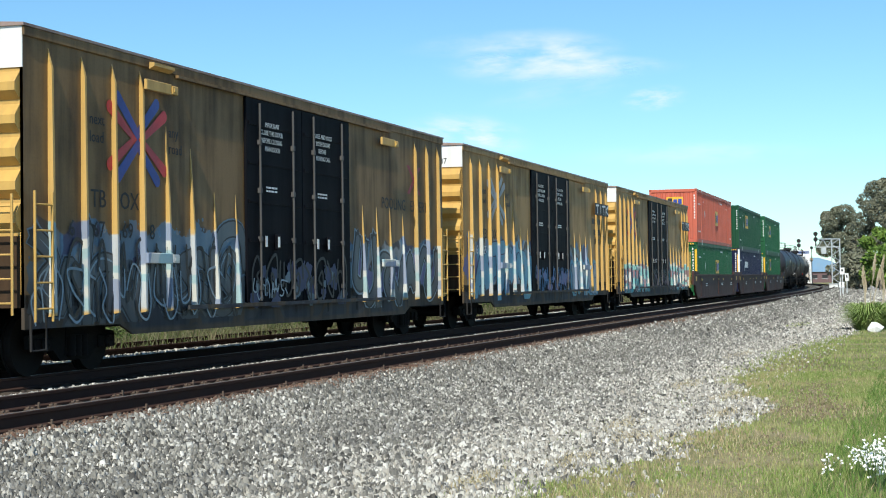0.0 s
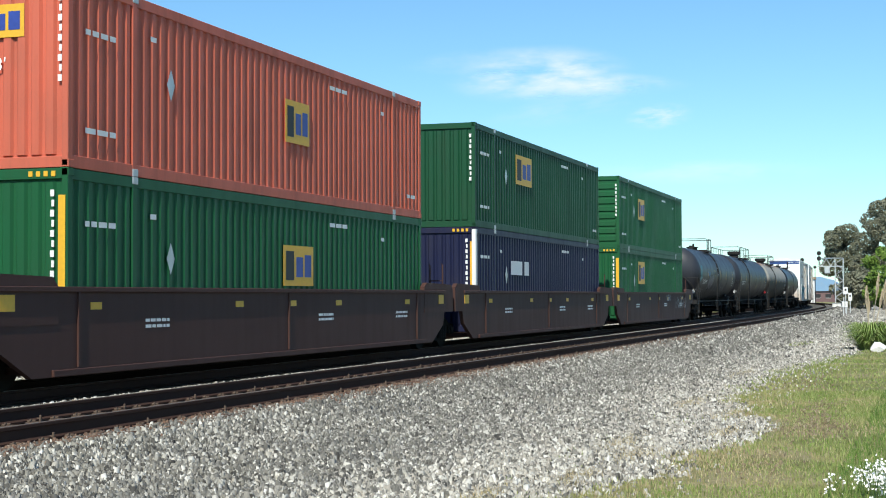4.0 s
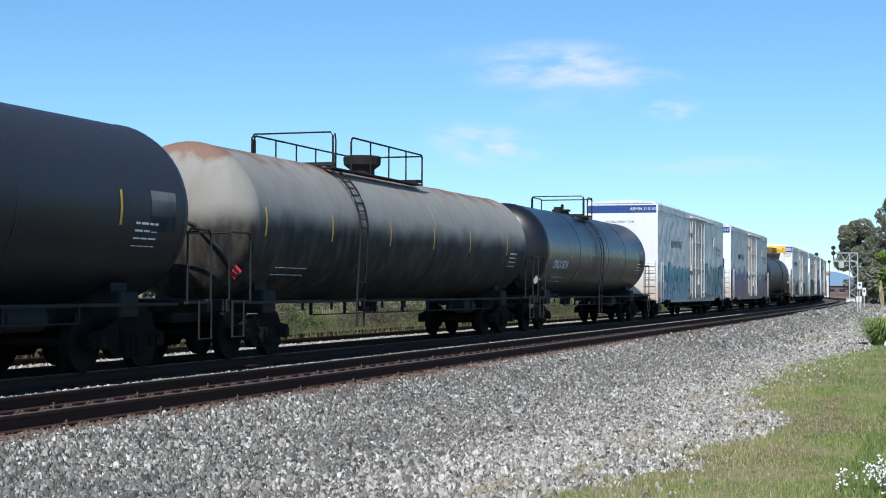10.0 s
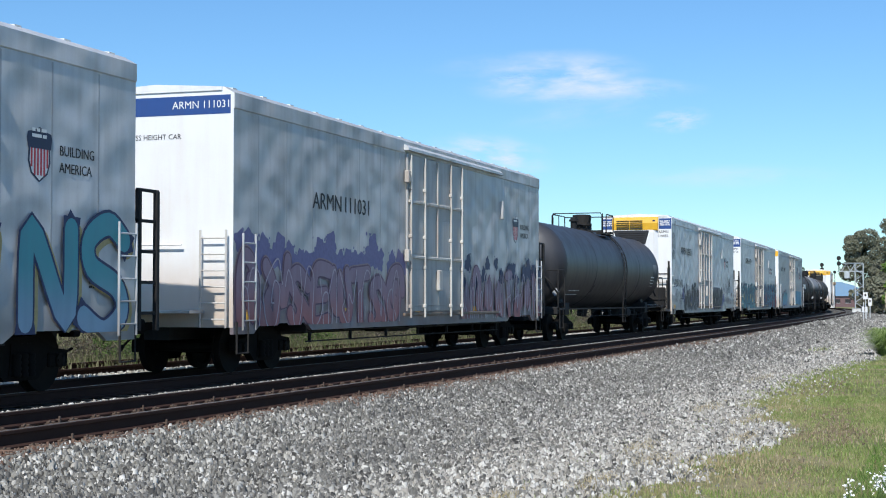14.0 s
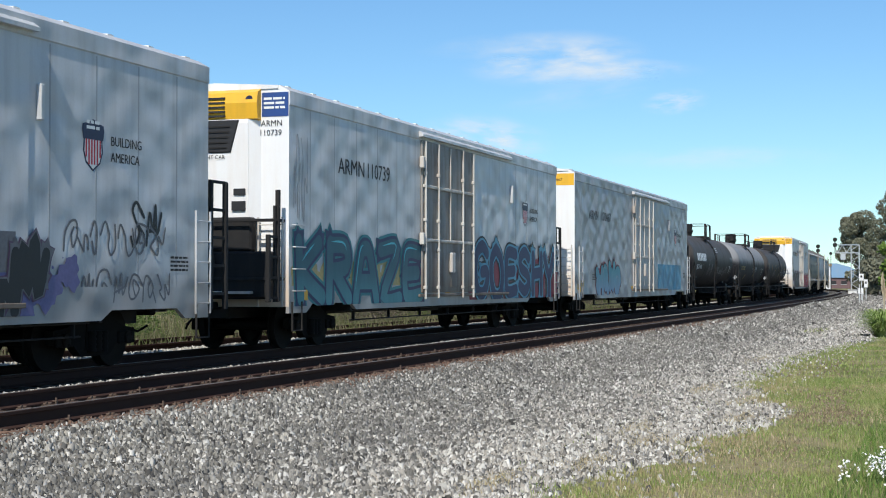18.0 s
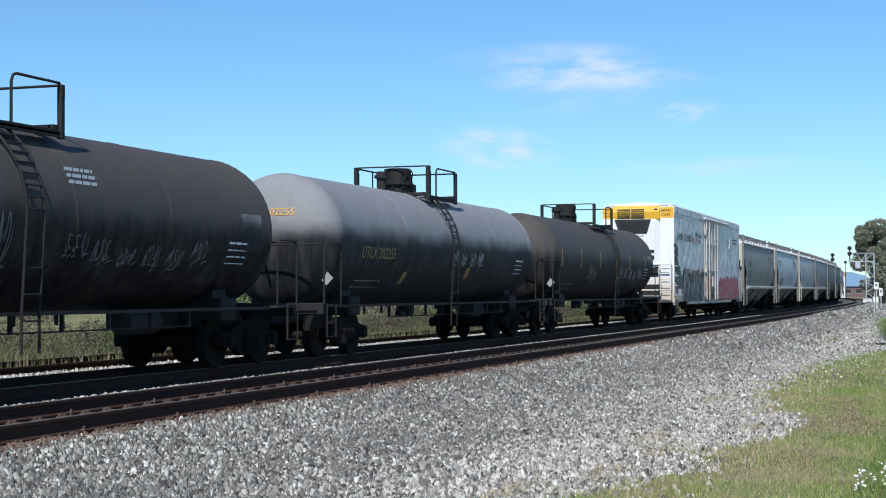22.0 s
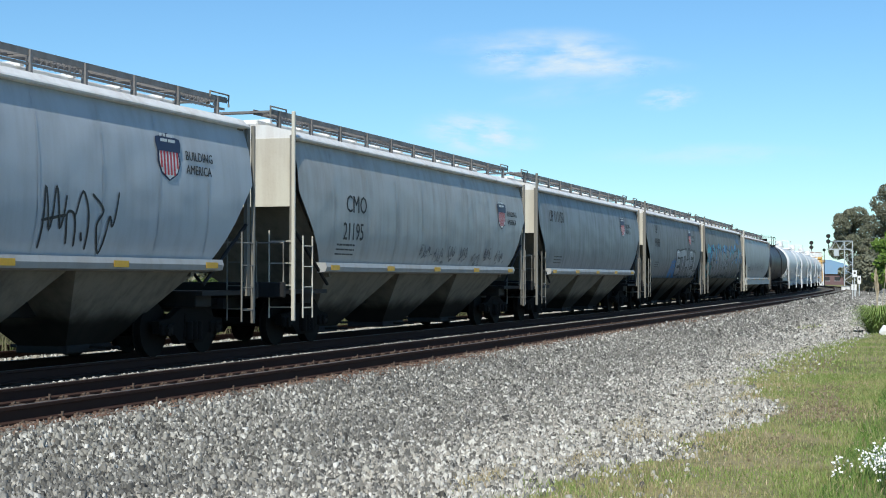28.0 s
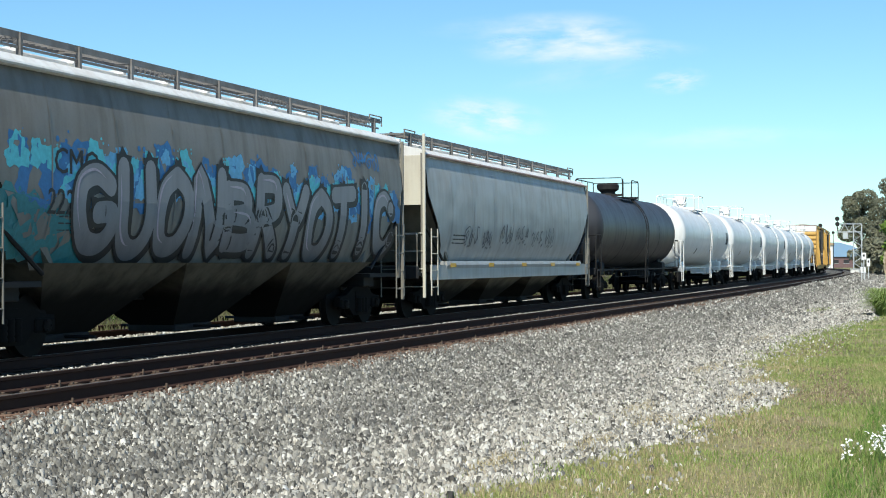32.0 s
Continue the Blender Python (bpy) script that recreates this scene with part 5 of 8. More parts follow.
# ---------------------------------------------------------------- refrigerator cars
def reefer(front, rear, label, number, mat, door=(-1.45, 2.55), unit=False, band="blue", seed=1, hood=6.0, text_x=-6.84, crest=None, dark_end=False, text_z=3.20, split_text=(1.45, 1.66, 1.33), crest_z=3.0, rear_gear=2.25, rusty=False):
    car = thing("refrigerator_car", label, "refrigerator car", "refrigerator cars of the freight train")
    L = (rear - front) / 2
    W, z0, z1 = 1.55, .95, 4.95
    for k in (-1, 1):
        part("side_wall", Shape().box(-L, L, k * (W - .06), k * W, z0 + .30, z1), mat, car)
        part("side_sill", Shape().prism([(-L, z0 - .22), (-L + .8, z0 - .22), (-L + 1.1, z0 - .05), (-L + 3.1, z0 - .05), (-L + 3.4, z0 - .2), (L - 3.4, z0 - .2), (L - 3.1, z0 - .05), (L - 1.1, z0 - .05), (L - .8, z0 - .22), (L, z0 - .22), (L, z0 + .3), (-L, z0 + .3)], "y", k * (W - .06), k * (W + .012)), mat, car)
    part("floor", Shape().box(-L, L, -W + .06, W - .06, z0 + .1, z0 + .3), M["frame_black"], car)
    for k in (-1, 1):
        part("eave_panel", Shape().prism([(k * W, z1 - .28), (k * (W + .02), z1 - .26), (k * (W + .02), z1), (k * (W - .2), z1 + .12), (k * (W - .25), z1)], "x", -L, L), mat, car)
    roof = Shape().prism([(-W + .22, z1 + .05), (-W + .22, z1 + .115), (0, z1 + .2), (W - .22, z1 + .115), (W - .22, z1 + .05)], "x", -L - .03, L + .03)
    for i in range(17):
        x = -L + .4 + i * (2 * L - .8) / 16
        roof.prism([(-W + .18, z1 + .09), (-W + .18, z1 + .135), (0, z1 + .225), (W - .18, z1 + .135), (W - .18, z1 + .09)], "x", x - .08, x + .08)
    part("roof", roof, M["white"], car)
    # seams between the side sheets
    for k in (-1, 1):
        x = -L + 1.0
        while x < L - .3:
            if not door[0] - .1 < x < hood:
                part("seam", Shape().box(x - .02, x + .02, k * W, k * (W + .0012), z0 + .32, z1 - .30), M["seam"], car)
            x += 1.22
    for k in (-1, 1):
        a, b = door
        pan = part("door", Shape().box(a, b, k * (W + .002), k * (W + .055), z0 + .12, z1 - .28, .012), M["reefer_door"] if rusty else M["door_white"], car, "plug door with upright lock rods")
        for i in range(3):
            zz = (z0 + .25, z0 + 1.45, z0 + 2.6)[i]
            for j in range(2):
                w = (b - a) / 2
                part("door_panel", Shape().box(a + j * w + .12, a + (j + 1) * w - .12, k * (W + .056), k * (W + .066), zz, zz + .85, .008), M["reefer_door"] if rusty else M["door_white"], pan)
        for q in (.02, .26, .74, .96):
            x = a + q * (b - a)
            rod = Shape().tube([(x, k * (W + .11), z0 - .02), (x, k * (W + .11), z1 - .3)], .028)
            for z in (1.15, 2.05, 2.75, 3.85):
                rod.box(x - .04, x + .04, k * (W + .055), k * (W + .14), z, z + .08, .01)
            part("lock_rod", rod, M["rod"], pan)
        xm_ = a + .5 * (b - a)
        part("lock_rod", Shape().tube([(xm_, k * (W + .09), 2.3), (xm_, k * (W + .09), z1 - .32)], .02), M["rod"], pan)
        for j_, zz in enumerate((2.2, 4.0)):
            part("hinge_block", Shape().box(a - .16, a - .02, k * (W + .03), k * (W + .14), zz, zz + .28, .015), M["rod"], pan)
        for z in (2.28, 3.55):
            part("cross_bar", Shape().box(a, b, k * (W + .058), k * (W + .11), z, z + .075, .015), M["rod"], pan)
        part("lock_box", Shape().box((a + b) / 2 - .02, (a + b) / 2 + .22, k * (W + .06), k * (W + .15), 1.55, 2.05, .02), M["rod"], pan)
        part("door_track", Shape().box(a - .2, hood - .2, k * (W + .013), k * (W + .07), z0 + .02, z0 + .09, .01), M["reefer_door"], car)
        hd = Shape().prism([(k * W, z1 - .06), (k * (W + .13), z1 - .15), (k * (W + .13), z1 - .21), (k * W, z1 - .21)], "x", a - .15, hood)
        part("door_hood", hd, M["reefer"], car)
        part("slide_panel", Shape().box(b + .05, hood - .1, k * (W + .002), k * (W + .02), z0 + .3, z1 - .3), mat, car)
        part("door_stop", Shape().box(hood + .1, hood + .18, k * W, k * (W + .09), z1 - 1.4, z1 - .9, .01), mat, car)
        for i in range(4):
            part("reflector", Shape().box(-L + .5 + i * 4.4, -L + .85 + i * 4.4, k * (W + .013), k * (W + .018), z0 + (.02 if i == 0 else .1), z0 + .22), M["ink_yellow"], car, "yellow reflector plate")
    # ends
    for k in (-1, 1):
        e = Shape().prism([(-W + .001, z0 - .1), (-W + .001, z1), (-W + .2, z1 + .11), (0, z1 + .19), (W - .2, z1 + .11), (W - .001, z1), (W - .001, z0 - .1)], "x", k * (L - .06), k * (L + .004))
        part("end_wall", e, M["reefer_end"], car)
        ladder(car, k * (L + .12), -W + .08, z0 - .1, 2.55, .5, 6, "y", M["rod"])
        if unit and k < 0:
            for q in range(4):
                z = z0 + .2 + q * .42
                part("side_grab", Shape().tube([(-L + .15, -W, z), (-L + .15, -W - .08, z), (-L + .60, -W - .08, z), (-L + .60, -W, z)], .014), M["reefer"], car)
        else:
            ladder(car, k * (L - .40) - .25, -W - .12, z0 - .15, 2.5, .5, 5, "x", M["reefer"])
        g = Shape()
        for z in (1.5, 1.95, 2.4):
            g.tube([(k * (L + .10), W - .15, z), (k * (L + .10), W - .7, z)], .018)
        g.tube([(k * (L + .1), -.6, 2.3), (k * (L + .1), .6, 2.3)], .02)
        part("grab_irons", g, M["reefer_end"], car)
        part("end_platform", Shape().box(k * (L + .01), k * (L + .55), -1.0, 1.0, z0 + .15, z0 + .2), M["galv"], car)
        st = Shape().tube([(k * (L - .05), -W - .05, z0), (k * (L - .05), -W - .05, .40), (k * (L - .5), -W - .05, .40), (k * (L - .5), -W - .05, z0)], .02)
        part("stirrup", st, M["frame_black"], car)
        if k > 0:
            rack = Shape()
            for q in (.22, .78):
                rack.box(L + q, L + q + .09, -1.50, -1.42, z0 - .1, 3.05, .01)
            for q in range(5):
                rack.box(L + .22, L + .87, -1.48, -1.44, z0 + .15 + q * .48, z0 + .20 + q * .48)
            for z in (z0 - .05, 1.9):
                rack.box(L, L + .3, -1.48, -1.43, z, z + .06).box(L + .3, L + .36, -1.45, 1.2, z, z + .06)
            part("end_rack", rack, M["frame_black"], car, "black end ladder")
    under = Shape().box(-L + .1, L - .1, -.25, .25, .62, z0 + .1).box(-.9, .6, -.9, -.3, .60, .85, .04)
    for q in range(7):
        xx = -L + 3.8 + q * (2 * L - 7.6) / 6
        under.box(xx - .02, xx + .02, -1.36, -1.30, .5, .75)
    under.tube([(-L + 3.6, -1.33, .52), (L - 3.6, -1.33, .52)], .016)
    under.tube([(-L + 3.4, -1.35, .72), (L - 3.4, -1.35, .72)], .02)
    for i in range(8):
        x = -L + 3.3 + i * (2 * L - 6.6) / 7
        under.box(x - .05, x + .05, -W + .06, W - .06, .72, z0 + .1)
    part("underframe", under, M["frame_black"], car)
    running_gear(car, L, 2.25, rear=rear_gear)
    x = -L - .005
    if band == "blue":
        part("end_band", Shape().box(x - .004, x, -W + .06, W - .02, z1 - .36, z1 - .03), M["blue_band"], car, "dark blue band")
        lettering(car, "ARMN " + number, 0, z1 - .25, .13, -.35, M["ink_white"], end=x - .004)
        lettering(car, "EXCESS HEIGHT CAR", 0, z1 - .78, .09, .70, M["ink"], end=x)
    if band == "yellow":
        part("end_band", Shape().box(x - .004, x, -W + .02, W - .02, z1 - .42, z1 - .03), M["unit_yellow"], car, "yellow band")
        lettering(car, number, 0, z1 - .28, .1, -.7, M["ink"], end=x - .004)
    if unit:
        cooler(car, x, z1, number, dark_end)
    y = -W - .001
    lettering(car, "ARMN", text_x, text_z, .32, y, M["ink"], span=split_text[0])
    lettering(car, number, text_x + split_text[1], text_z, .32, y, M["ink"], span=split_text[2])
    sx = crest if crest is not None else hood + 1.4
    shield(car, sx - .05, crest_z, .68, y)
    lettering(car, "BUILDING", sx + .68, crest_z + .36, .14, y, M["ink"])
    lettering(car, "AMERICA", sx + .68, crest_z + .12, .14, y, M["ink"])
    bars(car, door[0] + .55, 4.2, .55, 3, .05, -W - .057, M["ink"], seed=seed)
    bars(car, -L + 2.6, 1.55, .5, 3, .04, y, M["ink"], seed=seed + 1)
    bars(car, L - 1.3, 1.7, .6, 4, .035, y, M["ink"], seed=seed + 2)
    return enlist(car, front, rear)


def cooler(car, x, z1, number, dark_end):
    """The cooling unit that fills the top of the front end."""
    hood = Shape().prism([(x, z1 - .55), (x - .16, z1 - .52), (x - .20, z1 - .22), (x - .15, z1 - .02), (x, z1 + .06)], "y", -.97, 1.06)
    u = part("cooling_unit", hood, M["unit_yellow"], car, "cooling unit with a yellow hood")
    s = Shape()
    for i in range(5):
        for a, b in ((-.30, .26), (.30, .86)):
            s.box(x - .215, x - .15, a, b, z1 - .48 + i * .085, z1 - .445 + i * .085)
    part("hood_slots", s, M["ink"], u)
    case = Shape().prism([(x, z1 - 2.5), (x - .14, z1 - 2.46), (x - .19, z1 - .6), (x - .165, z1 - .525), (x, z1 - .55)], "y", -.78, 1.04)
    case.add([(x, -.97, z1 - 2.5), (x, -.97, z1 - .55), (x - .165, -.78, z1 - .53), (x - .14, -.78, z1 - 2.46)], [(0, 1, 2, 3)])
    part("case", case, M["reefer_end"], u, "white case")
    g = Shape().add([(x - .188, 1.0, z1 - .54), (x - .188, -.60, z1 - .54), (x - .188, -.42, z1 - 1.16), (x - .188, .78, z1 - 1.16), (x - .21, .97, z1 - .56), (x - .21, -.57, z1 - .56), (x - .21, -.40, z1 - 1.14), (x - .21, .76, z1 - 1.14)],
                    [(4, 5, 6, 7), (0, 1, 5, 4), (1, 2, 6, 5), (2, 3, 7, 6), (3, 0, 4, 7)])
    part("grille", g, M["ink"], u, "black grille")
    s = Shape()
    for i in range(5):
        s.box(x - .228, x - .20, -.34 - .02 * i, .70 + .02 * i, z1 - 1.08 + i * .10, z1 - 1.055 + i * .10)
    part("grille_bars", s, M["frame_black"], u)
    part("oval_badge", Shape().lathe([(-.012, .02), (-.012, .075), (0, .08)], "x", (x - .172, -.80, z1 - .16), 16), M["ink_navy"], u, "dark blue oval badge")
    for y0, y1 in ((-1.54, -.99), (1.08, 1.54)):
        part("side_plate", Shape().box(x - .008, x - .002, y0, y1, z1 - .48, z1 - .02), M["blue_band"] if dark_end else M["unit_yellow"], car, "blue notice plate" if dark_end else "yellow plate")
    if dark_end:
        for yy in (-1.03, 1.50):
            bars(car, 0, z1 - .16, .44, 3, .045, yy, M["ink_white"], end=x - .008, seed=5)
    else:
        for j, word in enumerate(("NO", "RUNNING", "BOARD")):
            lettering(car, word, 0, z1 - .17 - .12 * j, .07, (1.37, 1.49, 1.44)[j], M["ink"], end=x - .009, wide=.85)
    lettering(car, "ARMN", 0, z1 - (.66 if dark_end else .22), .11, -.97, M["ink"], end=x - .008)
    lettering(car, number, 0, z1 - (.84 if dark_end else .40), .11, -.93, M["ink"], end=x - .008)
    lettering(car, "EXCESS HEIGHT CAR", 0, z1 - 1.28, .075, .72, M["ink"], end=x - .19)
    for a, b, c, d in ((-.72, -.48, 2.98, 3.10), (-.72, -.44, 2.68, 2.86), (.12, .30, 2.78, 2.92)):
        part("vent", Shape().box(x - .19, x - .10, a, b, c, d, .005), M["ink"], car)
    if not dark_end:
        for a, b, c, d in ((-.85, .62, 1.95, 2.32), (.72, 1.2, 1.95, 2.32), (-1.0, .62, 1.1, 1.62), (.72, 1.2, 1.1, 1.62)):
            part("engine_bay", Shape().box(x - .03, x - .001, a, b, c, d, .01), M["frame_black"], car, "dark engine opening")
    sh_ = Shape()
    for z in (1.35, 2.45):
        sh_.box(x - .45, x - .41, -1.5, 1.3, z, z + .06, .01)
        for y in (-1.47, 1.24):
            sh_.box(x - .42, x, y, y + .05, z, z + .06, .01)
    for y in (-1.48, -.1, 1.25):
        sh_.box(x - .45, x - .40, y, y + .05, .95, 2.75)
    part("end_cage", sh_, M["frame_black"] if dark_end else M["reefer_end"], car, "black steel cage" if dark_end else "white steel cage")
    if dark_end:
        part("engine_case", Shape().box(x - .40, x - .02, -1.3, 1.2, 1.0, 1.9, .04).box(x - .30, x - .02, -.9, .5, 1.9, 2.55, .04), M["frame_black"], car, "black engine case")
        rk = Shape()
        for q in (.30, .72):
            rk.box(x - q - .08, x - q, -1.52, -1.44, .95, 3.05 if q < .5 else 2.2, .01)
        for q in range(4):
            rk.box(x - .78, x - .30, -1.50, -1.46, 1.0 + q * .38, 1.05 + q * .38)
        part("end_rack", rk, M["frame_black"], car, "black end ladder")
    tk = Shape().lathe([(-.62, .05), (-.58, .24), (.58, .24), (.62, .05)], "y", (x - .3, .4, 1.65), 16)
    part("fuel_tank", tk, M["frame_black"], car, smooth=True)


# ---------------------------------------------------------------- covered hopper cars
def hopper(front, rear, label, mat, mark, mark_x=2.0, crest=True, small=False, seed=1, rust=False, two_line=False, sill=1.55, mark_z=3.12, crest_x=4.3, crest_z=2.95):
    car = thing("hopper_car", label, "hopper car", "hopper cars of the freight train")
    L = (rear - front) / 2
    zs, zt = (sill, 4.05) if not small else (1.28, 3.9)
    W = 1.55
    bulge = lambda z: -(W - .19 * max(0, (z - 2.95) / 1.1) ** 2 - .30 * max(0, (2.4 - z) / 1.1) ** 2)
    zz = [zs - .1, 1.75, 2.0, 2.3, 2.7, 3.0, 3.5, 3.8, zt]
    # curved side sheets
    nx = 12
    for k in (-1, 1):
        ext = lambda z: L - 1.45 * max(0, 3.0 - z) / 1.5
        rows = [[(ext(z) * (2 * i / nx - 1), k * -bulge(z), z) for i in range(nx + 1)] for z in zz]
        part("side_sheet", Shape().strip(rows), mat, car, smooth=True)
        for i in range(1, 9):
            x = -L + 2 * L * i / 9
            part("seam", Shape().strip([[(x - .02, k * -(bulge(z) - .008), z), (x + .02, k * -(bulge(z) - .008), z)] for z in zz]), mat, car)
        if small or sill > 1.4:
            sil = Shape().prism([(k * 1.40, zs - .12), (k * (W + .03), zs - .09), (k * (W + .06), zs + .0), (k * (W + .03), zs + .09), (k * 1.38, zs + .09)], "x", -L + 1.25, L - 1.25)
            if small:
                sil.box(-L + .2, L - .2, k * (W - .03), k * (W + .03), .92, zs)
            part("side_sill", sil, M["hop_pale"] if not small and sill > 1.4 else mat, car, "grey side sill")
        for i in range(5 if sill > 1.4 else 0):
            x = -L + 1.7 + i * (2 * L - 3.4) / 4
            part("reflector", Shape().box(x - .22, x + .22, k * (W + .061), k * (W + .067), zs - .06, zs + .04), M["ink_yellow"], car, "yellow reflector plate")
    # rounded white roof with hatches and a running board
    prof = [(-1.42, zt - .03), (-1.47, zt + .03), (-1.36, zt + .14), (-.9, zt + .26), (0, zt + .32), (.9, zt + .26), (1.36, zt + .14), (1.47, zt + .03), (1.42, zt - .03)]
    part("roof", Shape().prism(prof, "x", -L, L), M["hop_top"], car, "white rounded roof", smooth=True)
    for k in (-1, 1):
        part("roof_edge", Shape().tube([(-L, k * 1.47, zt + .01), (L, k * 1.47, zt + .01)], .035), M["hop_top"] if not rust else M["roof_rust"], car)
    hatch = Shape().box(-L + .7, L - .7, -.32, .32, zt + .36, zt + .46, .02)
    for i in range(10):
        x = -L + 1.2 + i * (2 * L - 2.4) / 9
        hatch.box(x - .05, x + .05, -.4, .4, zt + .44, zt + .51)
    part("hatch", hatch, M["hop_top"], car)
    zr = zt + .52
    for k in (-1, 1):
        board = Shape()
        for q in (.62, .98):
            board.box(-L - .1, L + .1, k * q - .012, k * q + .012, zr - .05, zr + .05)
        board.box(-L, L, k * .98 - .012, k * .98 + .012, zr - .19, zr - .15)
        nb = int(2 * L / .16)
        for i in range(nb):
            x = -L + i * 2 * L / nb
            board.box(x, x + .03, k * .62, k * .98, zr - .012, zr + .012)
        wb = part("running_board", board, M["grating"], car, "open grating walkway")
        for i in range(11):
            x = -L + .3 + i * (2 * L - .6) / 10
            leg = Shape().box(x - .03, x + .03, k * .94, k * 1.02, zt + .2, zr + .04).box(x - .02, x + .02, k * .6, k * 1.0, zr - .05, zr - .03)
            part("board_leg", leg, M["grating"], wb)
            if i < 10 and i % 3 == 0:
                lat, px_ = Shape(), (2 * L - .6) / 10
                for q in range(9):
                    a = x + .06 + q * (px_ - .12) / 9
                    b = a + (px_ - .12) / 9
                    for u, v_ in ((a, b), (b, a)):
                        lat.tube([(u, k * .985, zt + .32), ((u + v_) / 2, k * .985, zt + .40), (v_, k * .985, zt + .48)], .008, 4)
                part("lattice_panel", lat, M["grating"], wb, "diamond lattice panel under the walkway")
    for x in (-L - .02, L + .02):
        part("roof_ledge", Shape().box(x - .10, x + .10, -1.0, 1.0, zr - .02, zr + .02), M["grating"], car)
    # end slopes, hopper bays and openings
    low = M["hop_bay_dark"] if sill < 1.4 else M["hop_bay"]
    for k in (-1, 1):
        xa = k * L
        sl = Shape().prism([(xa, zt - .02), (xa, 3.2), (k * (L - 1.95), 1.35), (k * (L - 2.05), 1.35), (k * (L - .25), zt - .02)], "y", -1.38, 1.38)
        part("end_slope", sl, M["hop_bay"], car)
    bays = 3
    for i in range(bays):
        span = (2 * L - 3.4) / bays
        xm = -L + 1.7 + span * (i + .5)
        b = Shape()
        top = [(xm - span / 2, -1.46, zs), (xm + span / 2, -1.46, zs), (xm + span / 2, 1.46, zs), (xm - span / 2, 1.46, zs)]
        w_ = span * .16
        bot = [(xm - w_, -.42, .24), (xm + w_, -.42, .24), (xm + w_, .42, .24), (xm - w_, .42, .24)]
        b.add(top + bot, [(0, 1, 5, 4), (1, 2, 6, 5), (2, 3, 7, 6), (3, 0, 4, 7), (4, 5, 6, 7)])
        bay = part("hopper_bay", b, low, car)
        g = Shape().box(xm - w_ - .03, xm + w_ + .03, -.47, .47, .14, .27, .02).tube([(xm, -1.0, .22), (xm, 1.0, .22)], .03)
        part("outlet_gate", g, M["frame_black"], bay)
    cs = Shape().box(-L - .55, L + .55, -.22, .22, .72, 1.05, .02)
    for k in (-1, 1):
        cs.box(k * (L - 1.7), k * (L + .45), -1.42, 1.42, 1.02, 1.10).box(k * (L + .38), k * (L + .5), -1.45, 1.45, .95, 1.25, .02)
        cs.box(k * (L - 1.5), k * (L - .9), -1.2, 1.2, .82, 1.1, .02)
    part("underframe", cs, M["frame_black"], car)
    # open ends: corner posts, ladders, braces
    for k in (-1, 1):
        for y in (-1.46, 1.40):
            part("corner_post", Shape().box(k * (L - .02), k * (L + .10), y, y + .07, 1.0, zt + .05), M["hop_rail"], car)
            part("brace", Shape().tube([(k * (L + .02), y + .03, 2.3), (k * (L - 1.7), y + .03, 1.2)], .035), M["frame_black"], car)
        pale_ = M["hop_cream"] if k < 0 and mat is M["hop_pale"] else M["hop_rail"]
        part("ladder_post", Shape().box(k * (L + .12), k * (L + .18), -1.53, -1.46, .5, zt + (.5 if k < 0 else .05), .01), pale_, car)
        ladder(car, k * (L + .14), -1.50, .55, 2.25, .52, 4, "y", pale_, .012)
        ladder(car, k * (L - .30) - .23, -1.60, .55, 2.15, .46, 4, "x", pale_, .012)
        g = Shape().tube([(k * (L + .45), -1.42, 1.15), (k * (L + .45), -1.42, 2.0), (k * (L + .45), 1.42, 2.0), (k * (L + .45), 1.42, 1.15)], .022)
        part("roof_grab", Shape().tube([(k * (L + .14), -1.0, zt + .4), (k * (L + .14), -1.0, zt + .62), (k * (L - .6), -1.0, zt + .62), (k * (L - .6), -1.0, zr)], .02), M["hop_rail"], car)
        part("end_handrail", g, M["hop_rail"], car)
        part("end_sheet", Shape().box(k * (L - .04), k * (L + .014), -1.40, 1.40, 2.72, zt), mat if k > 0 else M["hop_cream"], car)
    part("brake_box", Shape().box(-L - .4, -L - .1, .2, .7, 1.6, 2.1, .03), M["frame_black"], car)
    running_gear(car, L + .5, 1.9, .6)
    skin = bulge
    x = mark_x
    words = mark.split(" ")
    if two_line:
        lettering(car, words[0], x, mark_z, .36, 0, M["ink"], lean=skin)
        lettering(car, words[1], x - .15, mark_z - .58, .36, 0, M["ink"], lean=skin, wide=.9)
    elif mark:
        lettering(car, mark, x, mark_z, .36, 0, M["ink"], lean=skin, wide=.8)
    if crest:
        shield(car, crest_x, crest_z, .70, 0, skin, .98)
        lettering(car, "BUILDING", crest_x + .92, crest_z + .33, .15, 0, M["ink"], lean=skin)
        lettering(car, "AMERICA", crest_x + .92, crest_z + .10, .15, 0, M["ink"], lean=skin)
    bars(car, -L + 2.0, 2.0, 1.0, 3, .05, 0, M["ink"], seed=seed, lean=skin)
    return enlist(car, front, rear, 1.3), skin


# ---------------------------------------------------------------- the train, from its first car on
def spray(name, colour):
    return plain(name, colour, 0.55, vary=0.35)


G = {k: spray("spray_" + k, c) for k, c in dict(teal=(.05, .28, .34), sky=(.12, .38, .62), cyan=(.10, .50, .58), navy=(.015, .025, .09), black=(.012, .012, .014), silver=(.35, .355, .375), white=(.75, .75, .74), plum=(.10, .05, .10), red=(.42, .03, .05), grey=(.14, .14, .15), rose=(.35, .12, .16), violet=(.14, .13, .28), aqua=(.10, .30, .42), haze=(.24, .32, .38), wine=(.26, .03, .05), deep_teal=(.03, .20, .22), mauve=(.24, .17, .20), blue=(.03, .16, .38)).items()}


